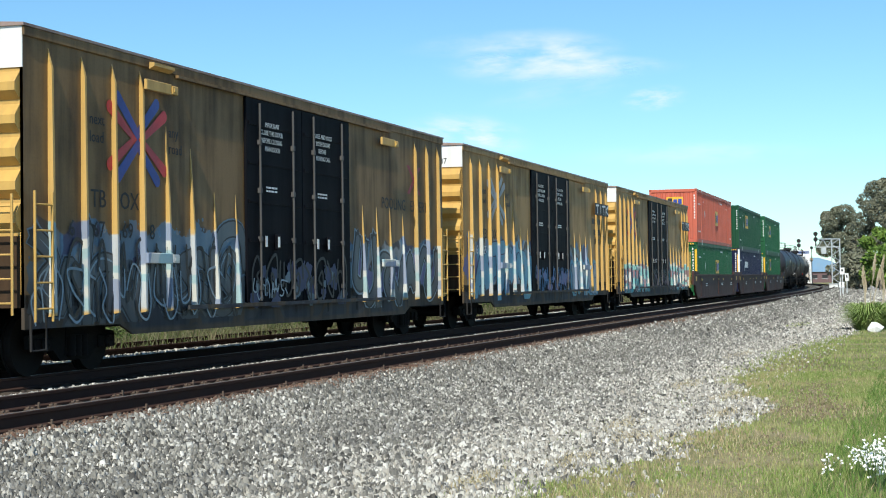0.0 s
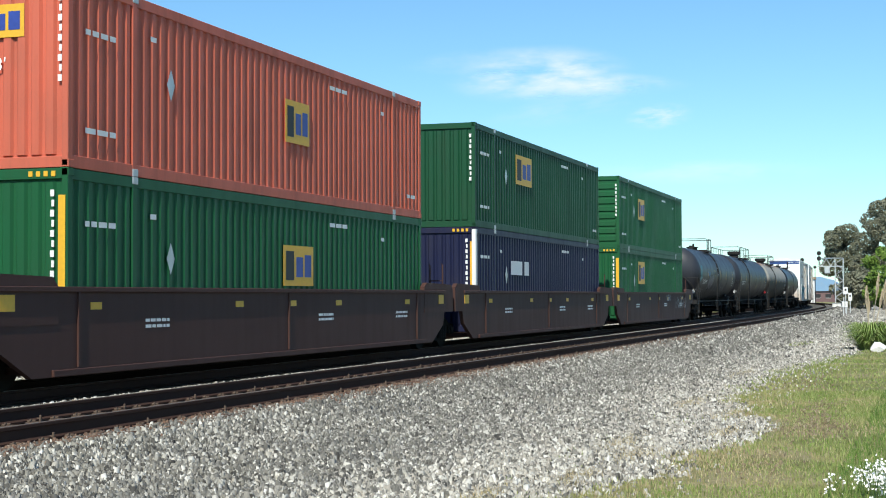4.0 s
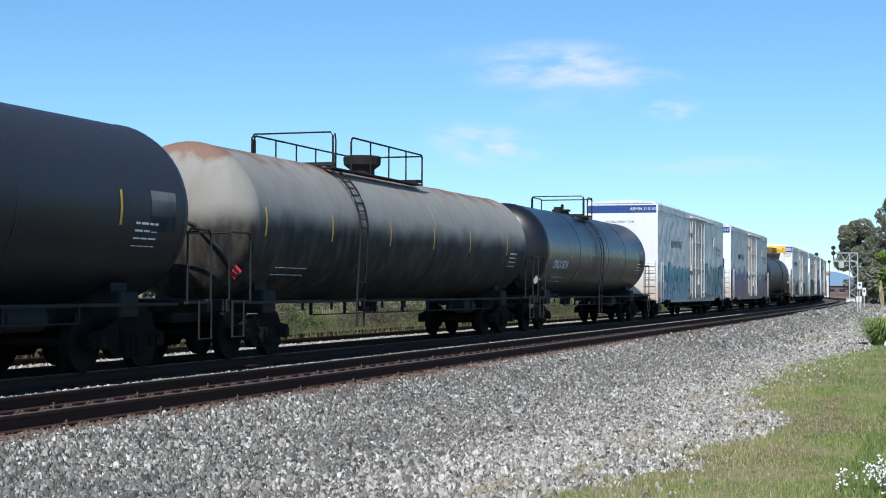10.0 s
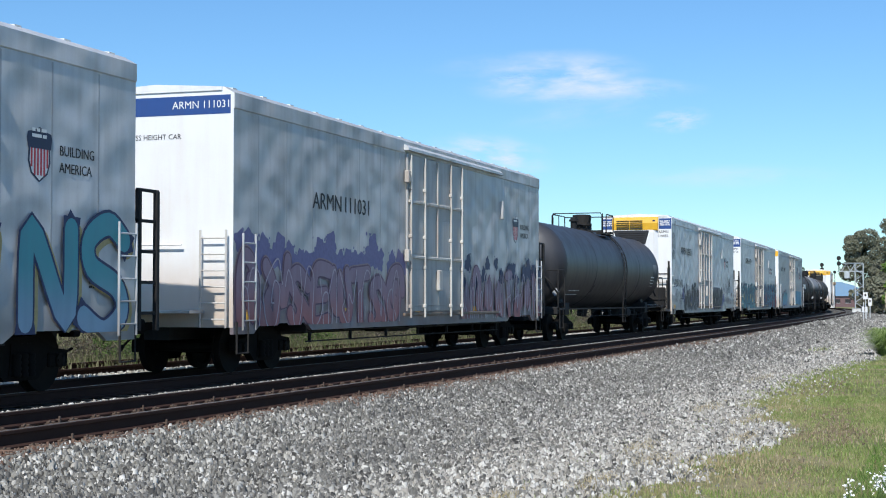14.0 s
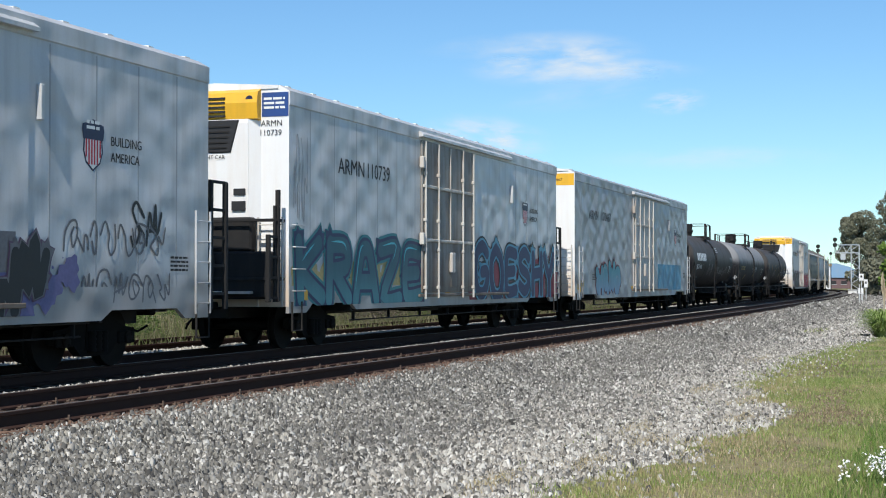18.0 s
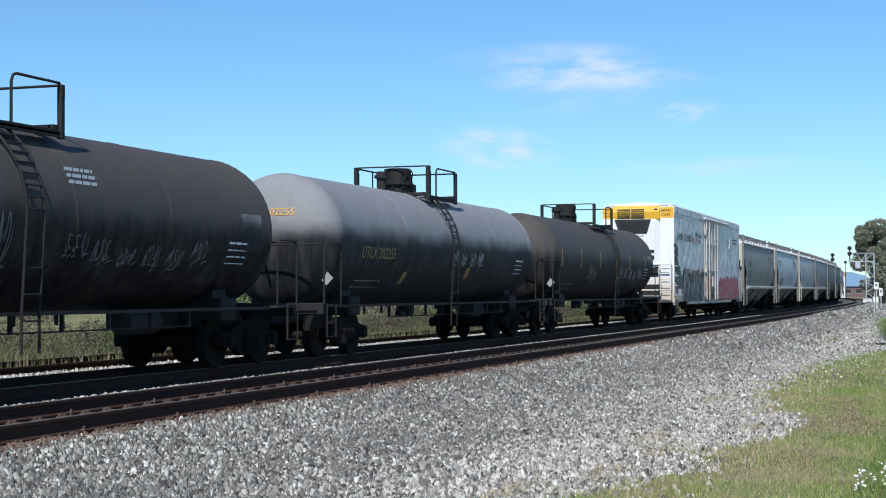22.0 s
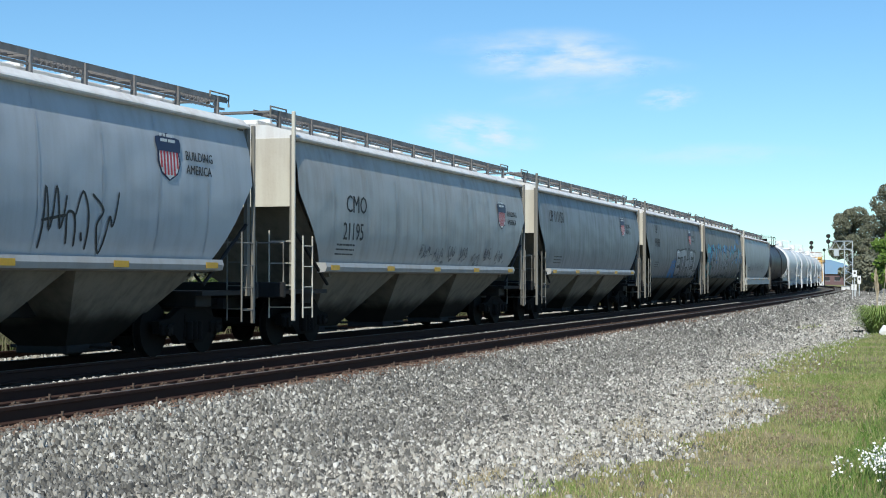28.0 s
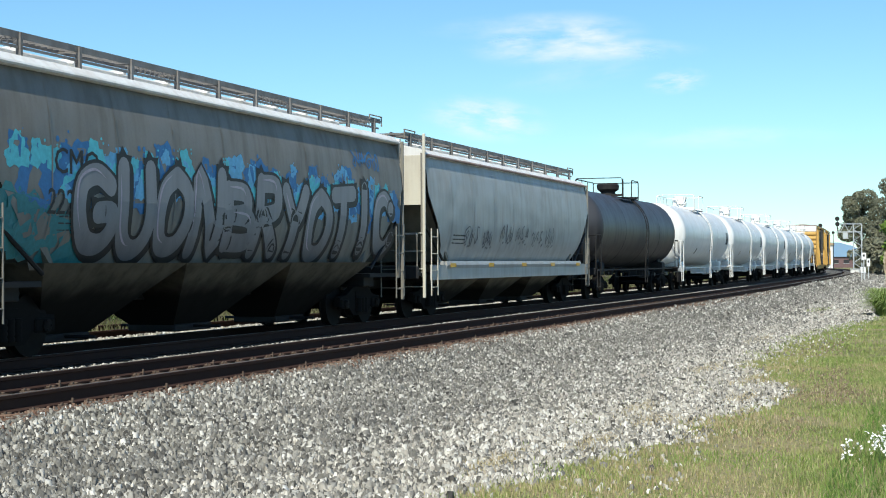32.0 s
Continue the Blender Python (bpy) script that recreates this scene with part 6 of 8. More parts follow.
def fade(name, low, high, z0, z1):
    """Spray paint that fades from one colour into another up the letter."""
    return paint(name, high, tuple(c * .5 for c in low), .25, .5, split=(low, z0, z1))


G["lagoon"] = fade("spray_lagoon", (.20, .33, .46), (.05, .27, .33), .9, 1.9)
G["sunset"] = fade("spray_sunset", (.30, .11, .12), (.24, .17, .24), .8, 1.8)
G["krazy"] = fade("spray_deep_sea", (.05, .22, .26), (.012, .09, .13), .9, 1.7)
G["chrome"] = fade("spray_chrome", (.11, .11, .12), (.25, .25, .265), 1.2, 2.2)
G["steel"] = fade("spray_steel", (.17, .17, .18), (.33, .33, .35), 1.2, 2.1)
G["smoke"] = fade("spray_smoke", (.10, .10, .11), (.25, .25, .26), .8, 1.6)
G["slate"] = fade("spray_slate", (.07, .11, .14), (.12, .19, .26), .8, 2.0)
G["gloom"] = fade("spray_gloom", (.05, .058, .066), (.095, .115, .13), .8, 1.9)
G["pale"] = spray("spray_pale_mauve", (.42, .36, .42))
G["moss"] = spray("spray_moss", (.03, .06, .035))
G["rosy"] = spray("spray_salmon", (.48, .11, .10))
G["straw"] = spray("spray_straw", (.45, .36, .15))

bc = boxcar(18.40, 37.25, M["box_a"], "weathered yellow boxcar with black doors and blue graffiti", number="667698", seed=11, rib=M["rib_a"], sill_mat=M["sill_blue"])
lettering(bc, "EXPERTS", 6.9, 3.0, .26, -1.501, M["ink"])
cloud_spray(bc, -7.2, -2.4, 1.9, 2.2, -1.50, G["slate"], 14, (.12, .28), 4)
cloud_spray(bc, -9.3, -2.4, .8, 1.6, -1.50, G["gloom"], 18, (.2, .4), 104, base=.003)
piece(bc, "70415", -9.15, -2.35, .72, 2.2, -1.50, G["gloom"], G["black"], 5, .13, .03, gloss=G["haze"], wild=.25, wide=1.2, rim=G["slate"], flame=.1)
tag(bc, -8.4, -2.6, .8, 2.0, -1.503, G["black"], 9, 7, .03, base=.024)
tag(bc, -9.3, -3.2, .8, 1.6, -1.503, G["haze"], 7, 8, .02, base=.026)
cloud_spray(bc, 3.2, 8.8, 1.2, 1.9, -1.50, G["violet"], 9, (.2, .4), 6)
piece(bc, "6042", 3.1, 8.9, .72, 2.3, -1.50, G["gloom"], G["black"], 6, .12, .05, wild=.2, rim=G["haze"], wide=1.15, flame=.1)
cloud_spray(bc, -2.2, 2.7, 1.0, 1.6, -1.583, G["navy"], 14, (.1, .26), 9)
cloud_spray(bc, -2.2, 2.7, 1.0, 1.5, -1.583, G["slate"], 9, (.06, .15), 109, base=.003)
tag(bc, -2.2, 2.6, 1.0, 1.8, -1.583, G["black"], 8, 10, .03, base=.006)
tag(bc, -2.2, -.6, 1.05, 1.4, -1.583, G["haze"], 4, 110, .016, base=.010)
lettering(bc, "POOLING", 4.9, 3.0, .26, -1.501, M["ink"])
for dx in (-1, 1):
    part("red_mark", Shape().add([(7.1 - dx * .42, -1.508 - .002 * dx, 3.42), (7.3 - dx * .42, -1.508 - .002 * dx, 3.42), (7.3 + dx * .42, -1.508 - .002 * dx, 4.1), (7.1 + dx * .42, -1.508 - .002 * dx, 4.1)], [(0, 1, 2, 3)]), G["wine"], bc, "faded red painted mark")
bc = boxcar(39.05, 57.95, M["box_b"], "yellow boxcar with black doors and pale blue graffiti", number="665737", patch=True, seed=12, logo="seam", rib=M["rib_b"], sill_mat=M["sill_blue"])
bars(bc, 6.6, 3.35, 1.9, 1, .2, -1.501, M["ink"], seed=121)
bars(bc, 6.9, 2.95, 1.1, 1, .2, -1.501, M["ink"], seed=122)
bars(bc, 7.0, 2.6, 1.0, 1, .2, -1.501, M["ink"], seed=123)
cloud_spray(bc, -8.9, -2.3, 1.3, 2.25, -1.50, G["aqua"], 16, (.25, .45), 14)
cloud_spray(bc, -9.3, -8.2, 1.1, 2.0, -1.50, G["violet"], 6, (.2, .4), 13, base=.003)
piece(bc, "4T42", -8.4, -2.3, .6, 2.4, -1.504, G["aqua"], G["navy"], 15, .19, .035, wild=.14, gloss=G["haze"], wide=1.1)
cloud_spray(bc, -2.1, 2.6, 1.0, 1.6, -1.583, G["violet"], 12, (.1, .24), 17)
tag(bc, -2.1, 2.6, .95, 1.7, -1.583, G["blue"], 8, 18, .022, base=.006)
piece(bc, "7403", 3.2, 7.4, .8, 2.0, -1.50, G["haze"], G["navy"], 16, .15, .03, wild=.16, halo=G["aqua"])
bc = boxcar(59.75, 78.50, M["box_c"], "yellow boxcar with black doors and teal graffiti letters", number="665528", patch=True, seed=13, rib=M["rib_c"], sill_mat=M["sill_blue"])
cloud_spray(bc, -7.4, -1.8, 1.6, 2.0, -1.50, G["black"], 14, (.14, .28), 24)
cloud_spray(bc, -8.0, -2.0, .9, 1.7, -1.50, G["teal"], 10, (.2, .38), 25)
piece(bc, "74K4W", -8.2, -2.4, .55, 2.0, -1.50, G["plum"], G["white"], 25, .17, .035, spike=True, wild=.16, wide=1.2, rim=G["black"])
tag(bc, -8.0, -2.5, .7, 1.7, -1.503, G["cyan"], 6, 28, .05, base=.024)
tag(bc, -8.0, -2.5, .7, 1.8, -1.503, G["white"], 6, 27, .022, base=.028)
cloud_spray(bc, -2.1, 2.6, .95, 1.5, -1.583, G["plum"], 10, (.08, .2), 129)
tag(bc, -2.0, 2.6, 1.0, 1.7, -1.583, G["grey"], 9, 29, .014)
cloud_spray(bc, 3.4, 9.3, 1.4, 1.8, -1.50, G["teal"], 12, (.15, .3), 26)
piece(bc, "N40WU", 3.4, 9.4, .62, 1.95, -1.50, G["black"], G["silver"], 26, .14, .03, spike=True, wild=.15, wide=1.15)
tag(bc, 3.6, 9.2, .7, 1.7, -1.503, G["cyan"], 5, 30, .04, base=.024)
tag(bc, 3.6, 9.2, .75, 1.75, -1.503, G["white"], 6, 31, .018, base=.028)

well_car(80.7, 101.7, True, False, "dark brown well car that carries two stacked containers", 21)
well_car(101.9, 122.1, False, False, "dark brown well car with a navy and a green container", 22)
w3 = well_car(122.3, 143.0, False, True, "dark brown well car with two green containers", 23)
Z1, Z2 = .36, 3.27
c = container(83.5, 99.65, Z1, M["emp_green"], "green corrugated shipping container at the bottom of a stack", ribs_h=False, seed=31)
emblem(c, -.3, 1.56, 1.5, .8, -1.297)
emblem(c, 0, 2.30, .62, .45, .95, end=-8.08)
c = container(83.5, 99.65, Z2, M["orange"], "faded orange corrugated shipping container on top of a green one", ribs_h=False, seed=32)
emblem(c, -.2, 4.4, 1.2, .85, -1.297)
emblem(c, 0, 5.25, .9, .5, .35, end=-8.08)
lettering(c, "53'", 0, 4.75, .2, .10, M["ink_white"], end=-8.08)
c = container(104.28, 120.43, Z1, M["navy"], "navy blue corrugated shipping container under a green one", ribs_h=False, seed=33)
part("white_post", Shape().box(-8.09, -7.93, -1.31, -1.2, .4, 3.2), M["white"], c, "white corner post")
bars(c, -4.4, 1.98, 2.1, 1, .42, -1.297, M["ink_white"], seed=9)
c = container(104.28, 120.43, Z2, M["emp_dark"], "dark green corrugated shipping container on a navy one", ribs_h=False, seed=34)
emblem(c, -3.8, 4.75, 1.9, .9, -1.297)
c = container(124.40, 140.55, Z1, M["emp_green"], "green corrugated shipping container with a yellow emblem", ribs_h=False, seed=35)
emblem(c, -4.0, 1.85, 1.5, .95, -1.297)
emblem(c, 0, 2.32, .95, .55, .82, end=-8.08)
tag(w3, 4.7, 8.1, .45, 1.25, -1.452, G["silver"], 4, 24, .022)
tag(w3, 2.2, 3.3, 1.1, 1.35, -1.452, G["silver"], 3, 25, .02)
c = container(124.40, 140.55, Z2, M["emp_green"], "green shipping container with ribbed end on top of another", ribs_h=True, seed=36)
emblem(c, -3.95, 4.6, 1.5, .9, -1.297)
emblem(c, 0, 5.35, .95, .5, .82, end=-8.08)
lettering(c, "53'", 0, 4.62, .2, .60, M["ink_white"], end=-8.08)
part("data_plate", Shape().box(-8.085, -8.08, .12, .72, 3.78, 4.02), M["white"], c, "white data plate")
bars(c, 0, 5.02, 1.2, 1, .07, .95, M["ink_white"], end=-8.085, seed=77)

WM = M["ink_white"]
t, sk = tank_car(145.95, 162.2, M["tank_blue"], "black tank car with faded paint, painted-on shade below and white graffiti", 1.46, 2.55, (-1.53, .12, -.85), -1.45, "low", seed=41, band=True)
head_lettering(t, "TILX 250198", .62, 3.0, .15, WM, -8.125, 1.46, 2.55)
head_lettering(t, "CAPY 25000 GAL", .5, 2.82, .07, WM, -8.125, 1.46, 2.55)
lettering(t, "TILX 250198", -6.78, 2.0, .22, 0, WM, lean=sk)
tag(t, -8.0, -7.1, 2.2, 2.9, 0, G["teal"], 2, 3, .04, sk)
piece(t, "0575", -4.2, -2.4, 1.75, 2.45, 0, G["grey"], G["silver"], 3, .07, .03, sk, wild=.15, wide=1.2)
tag(t, -.9, -.2, 2.55, 2.95, 0, G["white"], 3, 5, .025, sk)
scrawl(t, -1.9, 3.6, 1.55, 2.2, G["grey"], 4, sk, 5, .018)
tag(t, -5.0, -4.0, 2.45, 2.65, 0, G["blue"], 3, 6, .02, sk)
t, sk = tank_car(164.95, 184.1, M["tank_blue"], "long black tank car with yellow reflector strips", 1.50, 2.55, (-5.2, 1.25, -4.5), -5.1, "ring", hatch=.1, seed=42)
head_lettering(t, "TILX 302599", .65, 3.0, .15, WM, -9.575, 1.50, 2.55)
lettering(t, "TILX 302599", -8.37, 2.06, .24, 0, WM, lean=sk)
t, sk = tank_car(186.9, 205.2, M["tank_rust"], "grey tank car with a rust-stained top and painted-on shade below", 1.48, 2.55, (-4.4, 1.35, -3.36), -4.35, "ring", hatch=-.4, seed=43)
t, sk = tank_car(207.9, 223.8, M["tank_gloss"], "glossy black tank car with yellow reflector strips", 1.47, 2.55, (-1.04, .36, -.36), -.8, "low", seed=44, gear=1.7)
head_lettering(t, "CRGX 8734", .6, 3.0, .15, WM, -7.95, 1.47, 2.55)
lettering(t, "CRGX 8734", -7.05, 1.98, .26, 0, WM, lean=sk)

r = reefer(226.15, 246.5, "white refrigerator car with teal bubble-letter graffiti", "110167", M["reefer"], seed=51)
piece(r, "CASGUE", -9.15, -1.3, .70, 2.48, -1.552, G["lagoon"], G["navy"], 52, .20, .045, wild=.07, gloss=G["cyan"], drop=G["black"])
piece(r, "TWINS", 2.65, 10.0, .74, 2.6, -1.575, G["lagoon"], G["navy"], 53, .17, .045, wild=.12, drop=G["straw"], flame=.12, wide=1.1)
tag(r, 2.9, 4.0, 1.0, 1.2, -1.575, G["black"], 4, 153, .014, base=.026)
tag(r, -2.2, -1.3, .75, .95, -1.565, G["navy"], 4, 154, .02, base=.026)
r = reefer(249.85, 270.15, "white refrigerator car with pink and purple graffiti", "111031", M["reefer_dirty"], seed=54, text_x=-6.73, text_z=3.13)
cloud_spray(r, -10.0, -1.6, 2.0, 2.45, -1.552, G["violet"], 16, (.22, .38), 155)
piece(r, "071E6T15", -10.0, -1.65, .62, 2.15, -1.554, G["sunset"], G["plum"], 55, .15, .03, wild=.18, rim=G["mauve"], wide=1.2)
tag(r, -9.9, -1.8, .8, 2.0, -1.553, G["pale"], 9, 158, .016, base=.025)
cloud_spray(r, 2.5, 10.2, 1.9, 2.4, -1.575, G["navy"], 14, (.16, .3), 157)
piece(r, "W04WT74N", 2.45, 10.2, .55, 2.2, -1.577, G["sunset"], G["plum"], 56, .13, .035, wild=.16, spike=True, wide=1.15)
tag(r, 2.6, 10.1, .75, 2.1, -1.575, G["pale"], 10, 159, .022, base=.025)
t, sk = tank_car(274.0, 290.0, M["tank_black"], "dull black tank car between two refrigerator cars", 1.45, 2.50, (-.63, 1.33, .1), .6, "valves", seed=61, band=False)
r = reefer(292.6, 313.0, "white refrigerator car with a cooling unit and sketched graffiti", "110432", M["reefer"], door=(-2.5, 1.25), unit=True, band="", seed=62, dark_end=True, hood=5.0, text_x=-7.82, text_z=3.43, crest=6.37, rear_gear=2.75)
tag(r, -9.75, -7.35, 1.95, 2.25, -1.552, G["black"], 6, 63, .024)
tag(r, -9.4, -7.6, 1.0, 1.75, -1.552, G["grey"], 4, 163, .016)
for j in range(3):
    tag(r, -10.15, -9.35, 4.0 - .42 * j, 4.35 - .42 * j, -1.552, G["grey"], 3, 161 + j, .016)
cloud_spray(r, -7.3, -2.8, .9, 1.7, -1.552, G["violet"], 12, (.25, .42), 164)
piece(r, "70K154", -6.9, -2.7, .68, 2.05, -1.554, G["black"], G["grey"], 64, .12, .03, wild=.2, rim=G["navy"], wide=1.3, spike=True, flame=.1)
tag(r, -6.6, -2.9, .9, 1.9, -1.553, G["silver"], 5, 166, .018, base=.025)
cloud_spray(r, 1.7, 6.0, .9, 1.6, -1.574, G["violet"], 10, (.22, .36), 167)
piece(r, "4K074", 1.65, 5.3, .75, 1.95, -1.576, G["black"], G["grey"], 65, .10, .03, wild=.2, rim=G["plum"], wide=1.3, flame=.1)
part("paint_patch", Shape().box(1.8, 4.6, -1.578, -1.5755, 1.45, 2.0), G["grey"], r, "grey over-painted patch")
tag(r, 5.8, 8.7, 1.75, 2.2, -1.552, G["grey"], 6, 165, .02)
tag(r, 7.6, 8.6, 1.9, 2.5, -1.552, G["black"], 2, 168, .03)
tag(r, 6.2, 8.9, 1.0, 1.45, -1.552, G["grey"], 6, 169, .018)
r = reefer(316.3, 336.65, "white refrigerator car with navy and teal graffiti", "110739", M["reefer"], door=(-2.7, 1.3), unit=True, band="", seed=66, dark_end=True, hood=4.8, text_x=-7.77, text_z=3.55, crest=6.3, rear_gear=3.3, rusty=True)
tag(r, -10.0, -9.3, 2.6, 4.1, -1.552, G["silver"], 2, 267, .014)
cloud_spray(r, -9.9, -2.6, 1.2, 1.95, -1.552, G["straw"], 14, (.28, .40), 266)
piece(r, "KRAZE", -9.95, -2.55, .72, 2.3, -1.554, G["krazy"], G["navy"], 67, .165, .07, flame=.12, wild=.08, gloss=G["cyan"], rim=G["deep_teal"], wide=1.1)
cloud_spray(r, .7, 9.9, 1.3, 2.1, -1.574, G["wine"], 20, (.28, .42), 268)
cloud_spray(r, .9, 9.7, .95, 1.6, -1.574, G["wine"], 20, (.28, .38), 269, base=.0022)
piece(r, "GOESHY", 1.35, 9.8, .76, 2.42, -1.5765, G["navy"], G["aqua"], 68, .165, .06, wild=.09, rim=G["black"], wide=1.08, flame=.16)
r = reefer(339.1, 361.75, "pale grey dented refrigerator car with a sky blue patch", "170467", M["reefer_b"], door=(-1.66, 2.32), band="yellow", seed=69, hood=6.05, text_x=-9.25, text_z=3.5, split_text=(1.45, 2.05, 1.5), crest=7.9)
cloud_spray(r, -8.0, -4.2, 1.5, 1.95, -1.552, G["wine"], 8, (.14, .22), 270)
piece(r, "70W5", -8.2, -4.1, .78, 2.05, -1.554, G["lagoon"], G["black"], 70, .20, .035, wild=.12, rim=G["wine"], wide=1.2, flame=.08, gloss=G["haze"])
for a, b in ((-10.45, 1.17), (-11.0, 1.06)):
    part("yellow_plate", Shape().box(a, a + .42, -1.566, -1.563, b, b + .2), M["ink_gold"], r, "faded yellow plate")
part("blue_patch", Shape().box(3.6, 9.39, -1.578, -1.574, .98, 2.08), paint("blue_patch_paint", (.05, .25, .40), (.03, .12, .18), .5, .45, waves=.10), r, "sky blue painted patch")

t, sk = tank_car(365.1, 379.6, M["tank_dusty_shaded"], "black tank car with white maker's name and rust streaks", 1.38, 2.42, (-.72, 1.07, -.16), -.55, "valves", hatch=-1.0, seed=71, band=False, gear=1.3)
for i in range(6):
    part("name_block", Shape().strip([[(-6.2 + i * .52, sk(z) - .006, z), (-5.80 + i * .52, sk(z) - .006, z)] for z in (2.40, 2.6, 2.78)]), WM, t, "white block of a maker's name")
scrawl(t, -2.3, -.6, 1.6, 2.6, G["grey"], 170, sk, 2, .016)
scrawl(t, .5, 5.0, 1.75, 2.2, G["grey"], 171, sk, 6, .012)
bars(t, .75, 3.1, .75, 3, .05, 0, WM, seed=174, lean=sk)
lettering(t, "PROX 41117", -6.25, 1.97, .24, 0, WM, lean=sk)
t, sk = tank_car(383.0, 397.2, M["tank_grey"], "faded grey tank car with painted-on shade below and gold lettering", 1.38, 2.42, (-.7, 1.38, -.12), -.3, "valves", hatch=-.1, seed=72, band=False, gear=2.0)
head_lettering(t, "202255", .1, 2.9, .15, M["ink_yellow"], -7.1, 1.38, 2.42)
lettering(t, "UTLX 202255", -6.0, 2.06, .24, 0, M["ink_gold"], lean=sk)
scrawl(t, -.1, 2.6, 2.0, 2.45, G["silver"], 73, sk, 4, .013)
t, sk = tank_car(400.4, 415.2, M["tank_dusty_shaded"], "dusty black tank car with painted-on shade below, ahead of a white refrigerator car", 1.38, 2.42, (-.97, 1.8, .87), .3, "valves", hatch=-1.1, seed=74, gear=1.3)
scrawl(t, -3.7, -2.0, 1.6, 2.4, G["grey"], 172, sk, 1, .017)
scrawl(t, -3.4, -1.9, 1.65, 2.2, G["grey"], 182, sk, 2, .012)
scrawl(t, 1.3, 5.4, 1.75, 2.2, G["silver"], 173, sk, 5, .013)
r = reefer(419.0, 439.3, "white refrigerator car with red graffiti and a yellow cooling unit", "112085", M["reefer"], door=(-2.08, 1.56), unit=True, band="", seed=75, hood=5.74, text_x=-9.33, text_z=3.55, split_text=(1.34, 1.75, 1.7), crest=-4.47, crest_z=3.45)
for j, (px_, pz_, ph_) in enumerate(((-9.6, 1.6, 1.5), (-9.1, 1.5, .9), (-8.6, 1.4, .7), (-9.9, 2.2, 1.1), (-1.2, 1.0, 1.0), (-.6, .9, .9), (.3, .9, 1.2), (1.9, .95, 1.2), (2.3, .9, 1.0))):
    sprig(r, px_, pz_, ph_, -1.552 if px_ < -2 or px_ > 1.7 else -1.62, G["moss"] if j % 3 else G["black"], 300 + j)
cloud_spray(r, -10.0, -8.2, .9, 1.5, -1.552, G["wine"], 9, (.3, .42), 176, base=.009)
part("white_panel", Shape().box(-9.35, -8.55, -1.573, -1.569, 1.12, 1.42), M["white"], r, "white stencil panel")
cloud_spray(r, -8.1, -2.5, 1.3, 1.95, -1.552, G["wine"], 20, (.24, .4), 177)
tag(r, -8.1, -2.4, .85, 2.2, -1.554, G["black"], 9, 277, .05, base=.024)
piece(r, "40W3A7", -8.1, -2.4, .72, 2.28, -1.554, G["smoke"], G["black"], 76, .17, .06, flame=.14, wild=.16, rim=G["rosy"], wide=1.12)
cloud_spray(r, -2.0, .6, .9, 1.7, -1.606, G["wine"], 9, (.2, .34), 178)
part("red_rod_paint", Shape().box(-1.98, -1.78, -1.70, -1.69, 1.1, 2.15), G["red"], r, "red sprayed streak on the lock rod")
cloud_spray(r, 2.4, 9.6, 1.0, 1.8, -1.574, G["cyan"], 16, (.22, .3), 179)
piece(r, "OBRONA", 2.45, 9.5, .78, 2.08, -1.576, G["red"], G["pale"], 77, .16, .05, wild=.10, rim=G["wine"], wide=1.1)
tag(r, 9.2, 9.9, 2.2, 3.0, -1.552, G["rose"], 1, 180, .03)
bars(r, 7.4, 4.0, 1.7, 2, .09, -1.551, M["ink"], seed=181)
part("yellow_plate", Shape().box(-5.55, -5.15, -1.557, -1.553, 3.5, 3.82), M["ink_gold"], r, "faded yellow plate")

h, sk = hopper(441.7, 457.2, "olive grey covered hopper car with a grating walkway", M["hop_tan"], "CMO 21402", mark_x=-5.8, mark_z=2.71, two_line=True, seed=81, crest_x=4.5)
h, sk = hopper(459.1, 474.5, "light grey covered hopper car with a black scrawled tag", M["hop_grey"], "UP 111499", mark_x=-7.05, mark_z=3.07, seed=82, crest_x=4.26)
tag(h, -5.9, -3.4, 1.75, 2.2, 0, G["black"], 6, 83, .03, sk)
tag(h, .9, 3.0, 1.75, 2.62, 0, G["black"], 3, 84, .022, sk)
h, sk = hopper(476.6, 493.1, "pale covered hopper car with rust stains and a side sill", M["hop_pale"], "CMO 21195", mark_x=-5.83, mark_z=2.71, two_line=True, seed=85, crest_x=5.5, crest_z=2.75)
scrawl(h, -1.2, 6.2, 1.75, 2.2, G["grey"], 86, sk, 7, .015)
h, sk = hopper(494.9, 510.9, "mid grey covered hopper car with a side sill", M["hop_steel"], "UP 111150", mark_x=-6.75, mark_z=3.12, seed=87, crest_x=4.37, crest_z=2.95)
h, sk = hopper(512.6, 527.9, "grey covered hopper car with silver graffiti letters", M["hop_dark"], "UP 99198", mark_x=-5.6, mark_z=3.27, two_line=True, seed=88, sill=1.35, crest_x=3.55)
cloud_spray(h, -1.35, .4, 1.5, 2.1, 0, G["blue"], 8, (.2, .34), 188, sk)
piece(h, "ETHEL", -.15, 6.3, 1.30, 2.72, 0, G["steel"], G["black"], 89, .15, .06, sk, wild=.12, flame=.12, gloss=G["white"], wide=1.1, drop=G["grey"])
h, sk = hopper(529.6, 545.5, "grey covered hopper car with large outlined graffiti", M["hop_warm"], "CMO 22201", mark_x=-6.15, mark_z=2.62, crest=False, two_line=True, seed=90, sill=1.35)
cloud_spray(h, -7.4, 7.4, 2.5, 3.05, 0, G["blue"], 30, (.18, .42), 190, sk)
cloud_spray(h, -5.6, 7.4, 2.5, 3.15, 0, G["sky"], 34, (.12, .30), 194, sk, base=.0018)
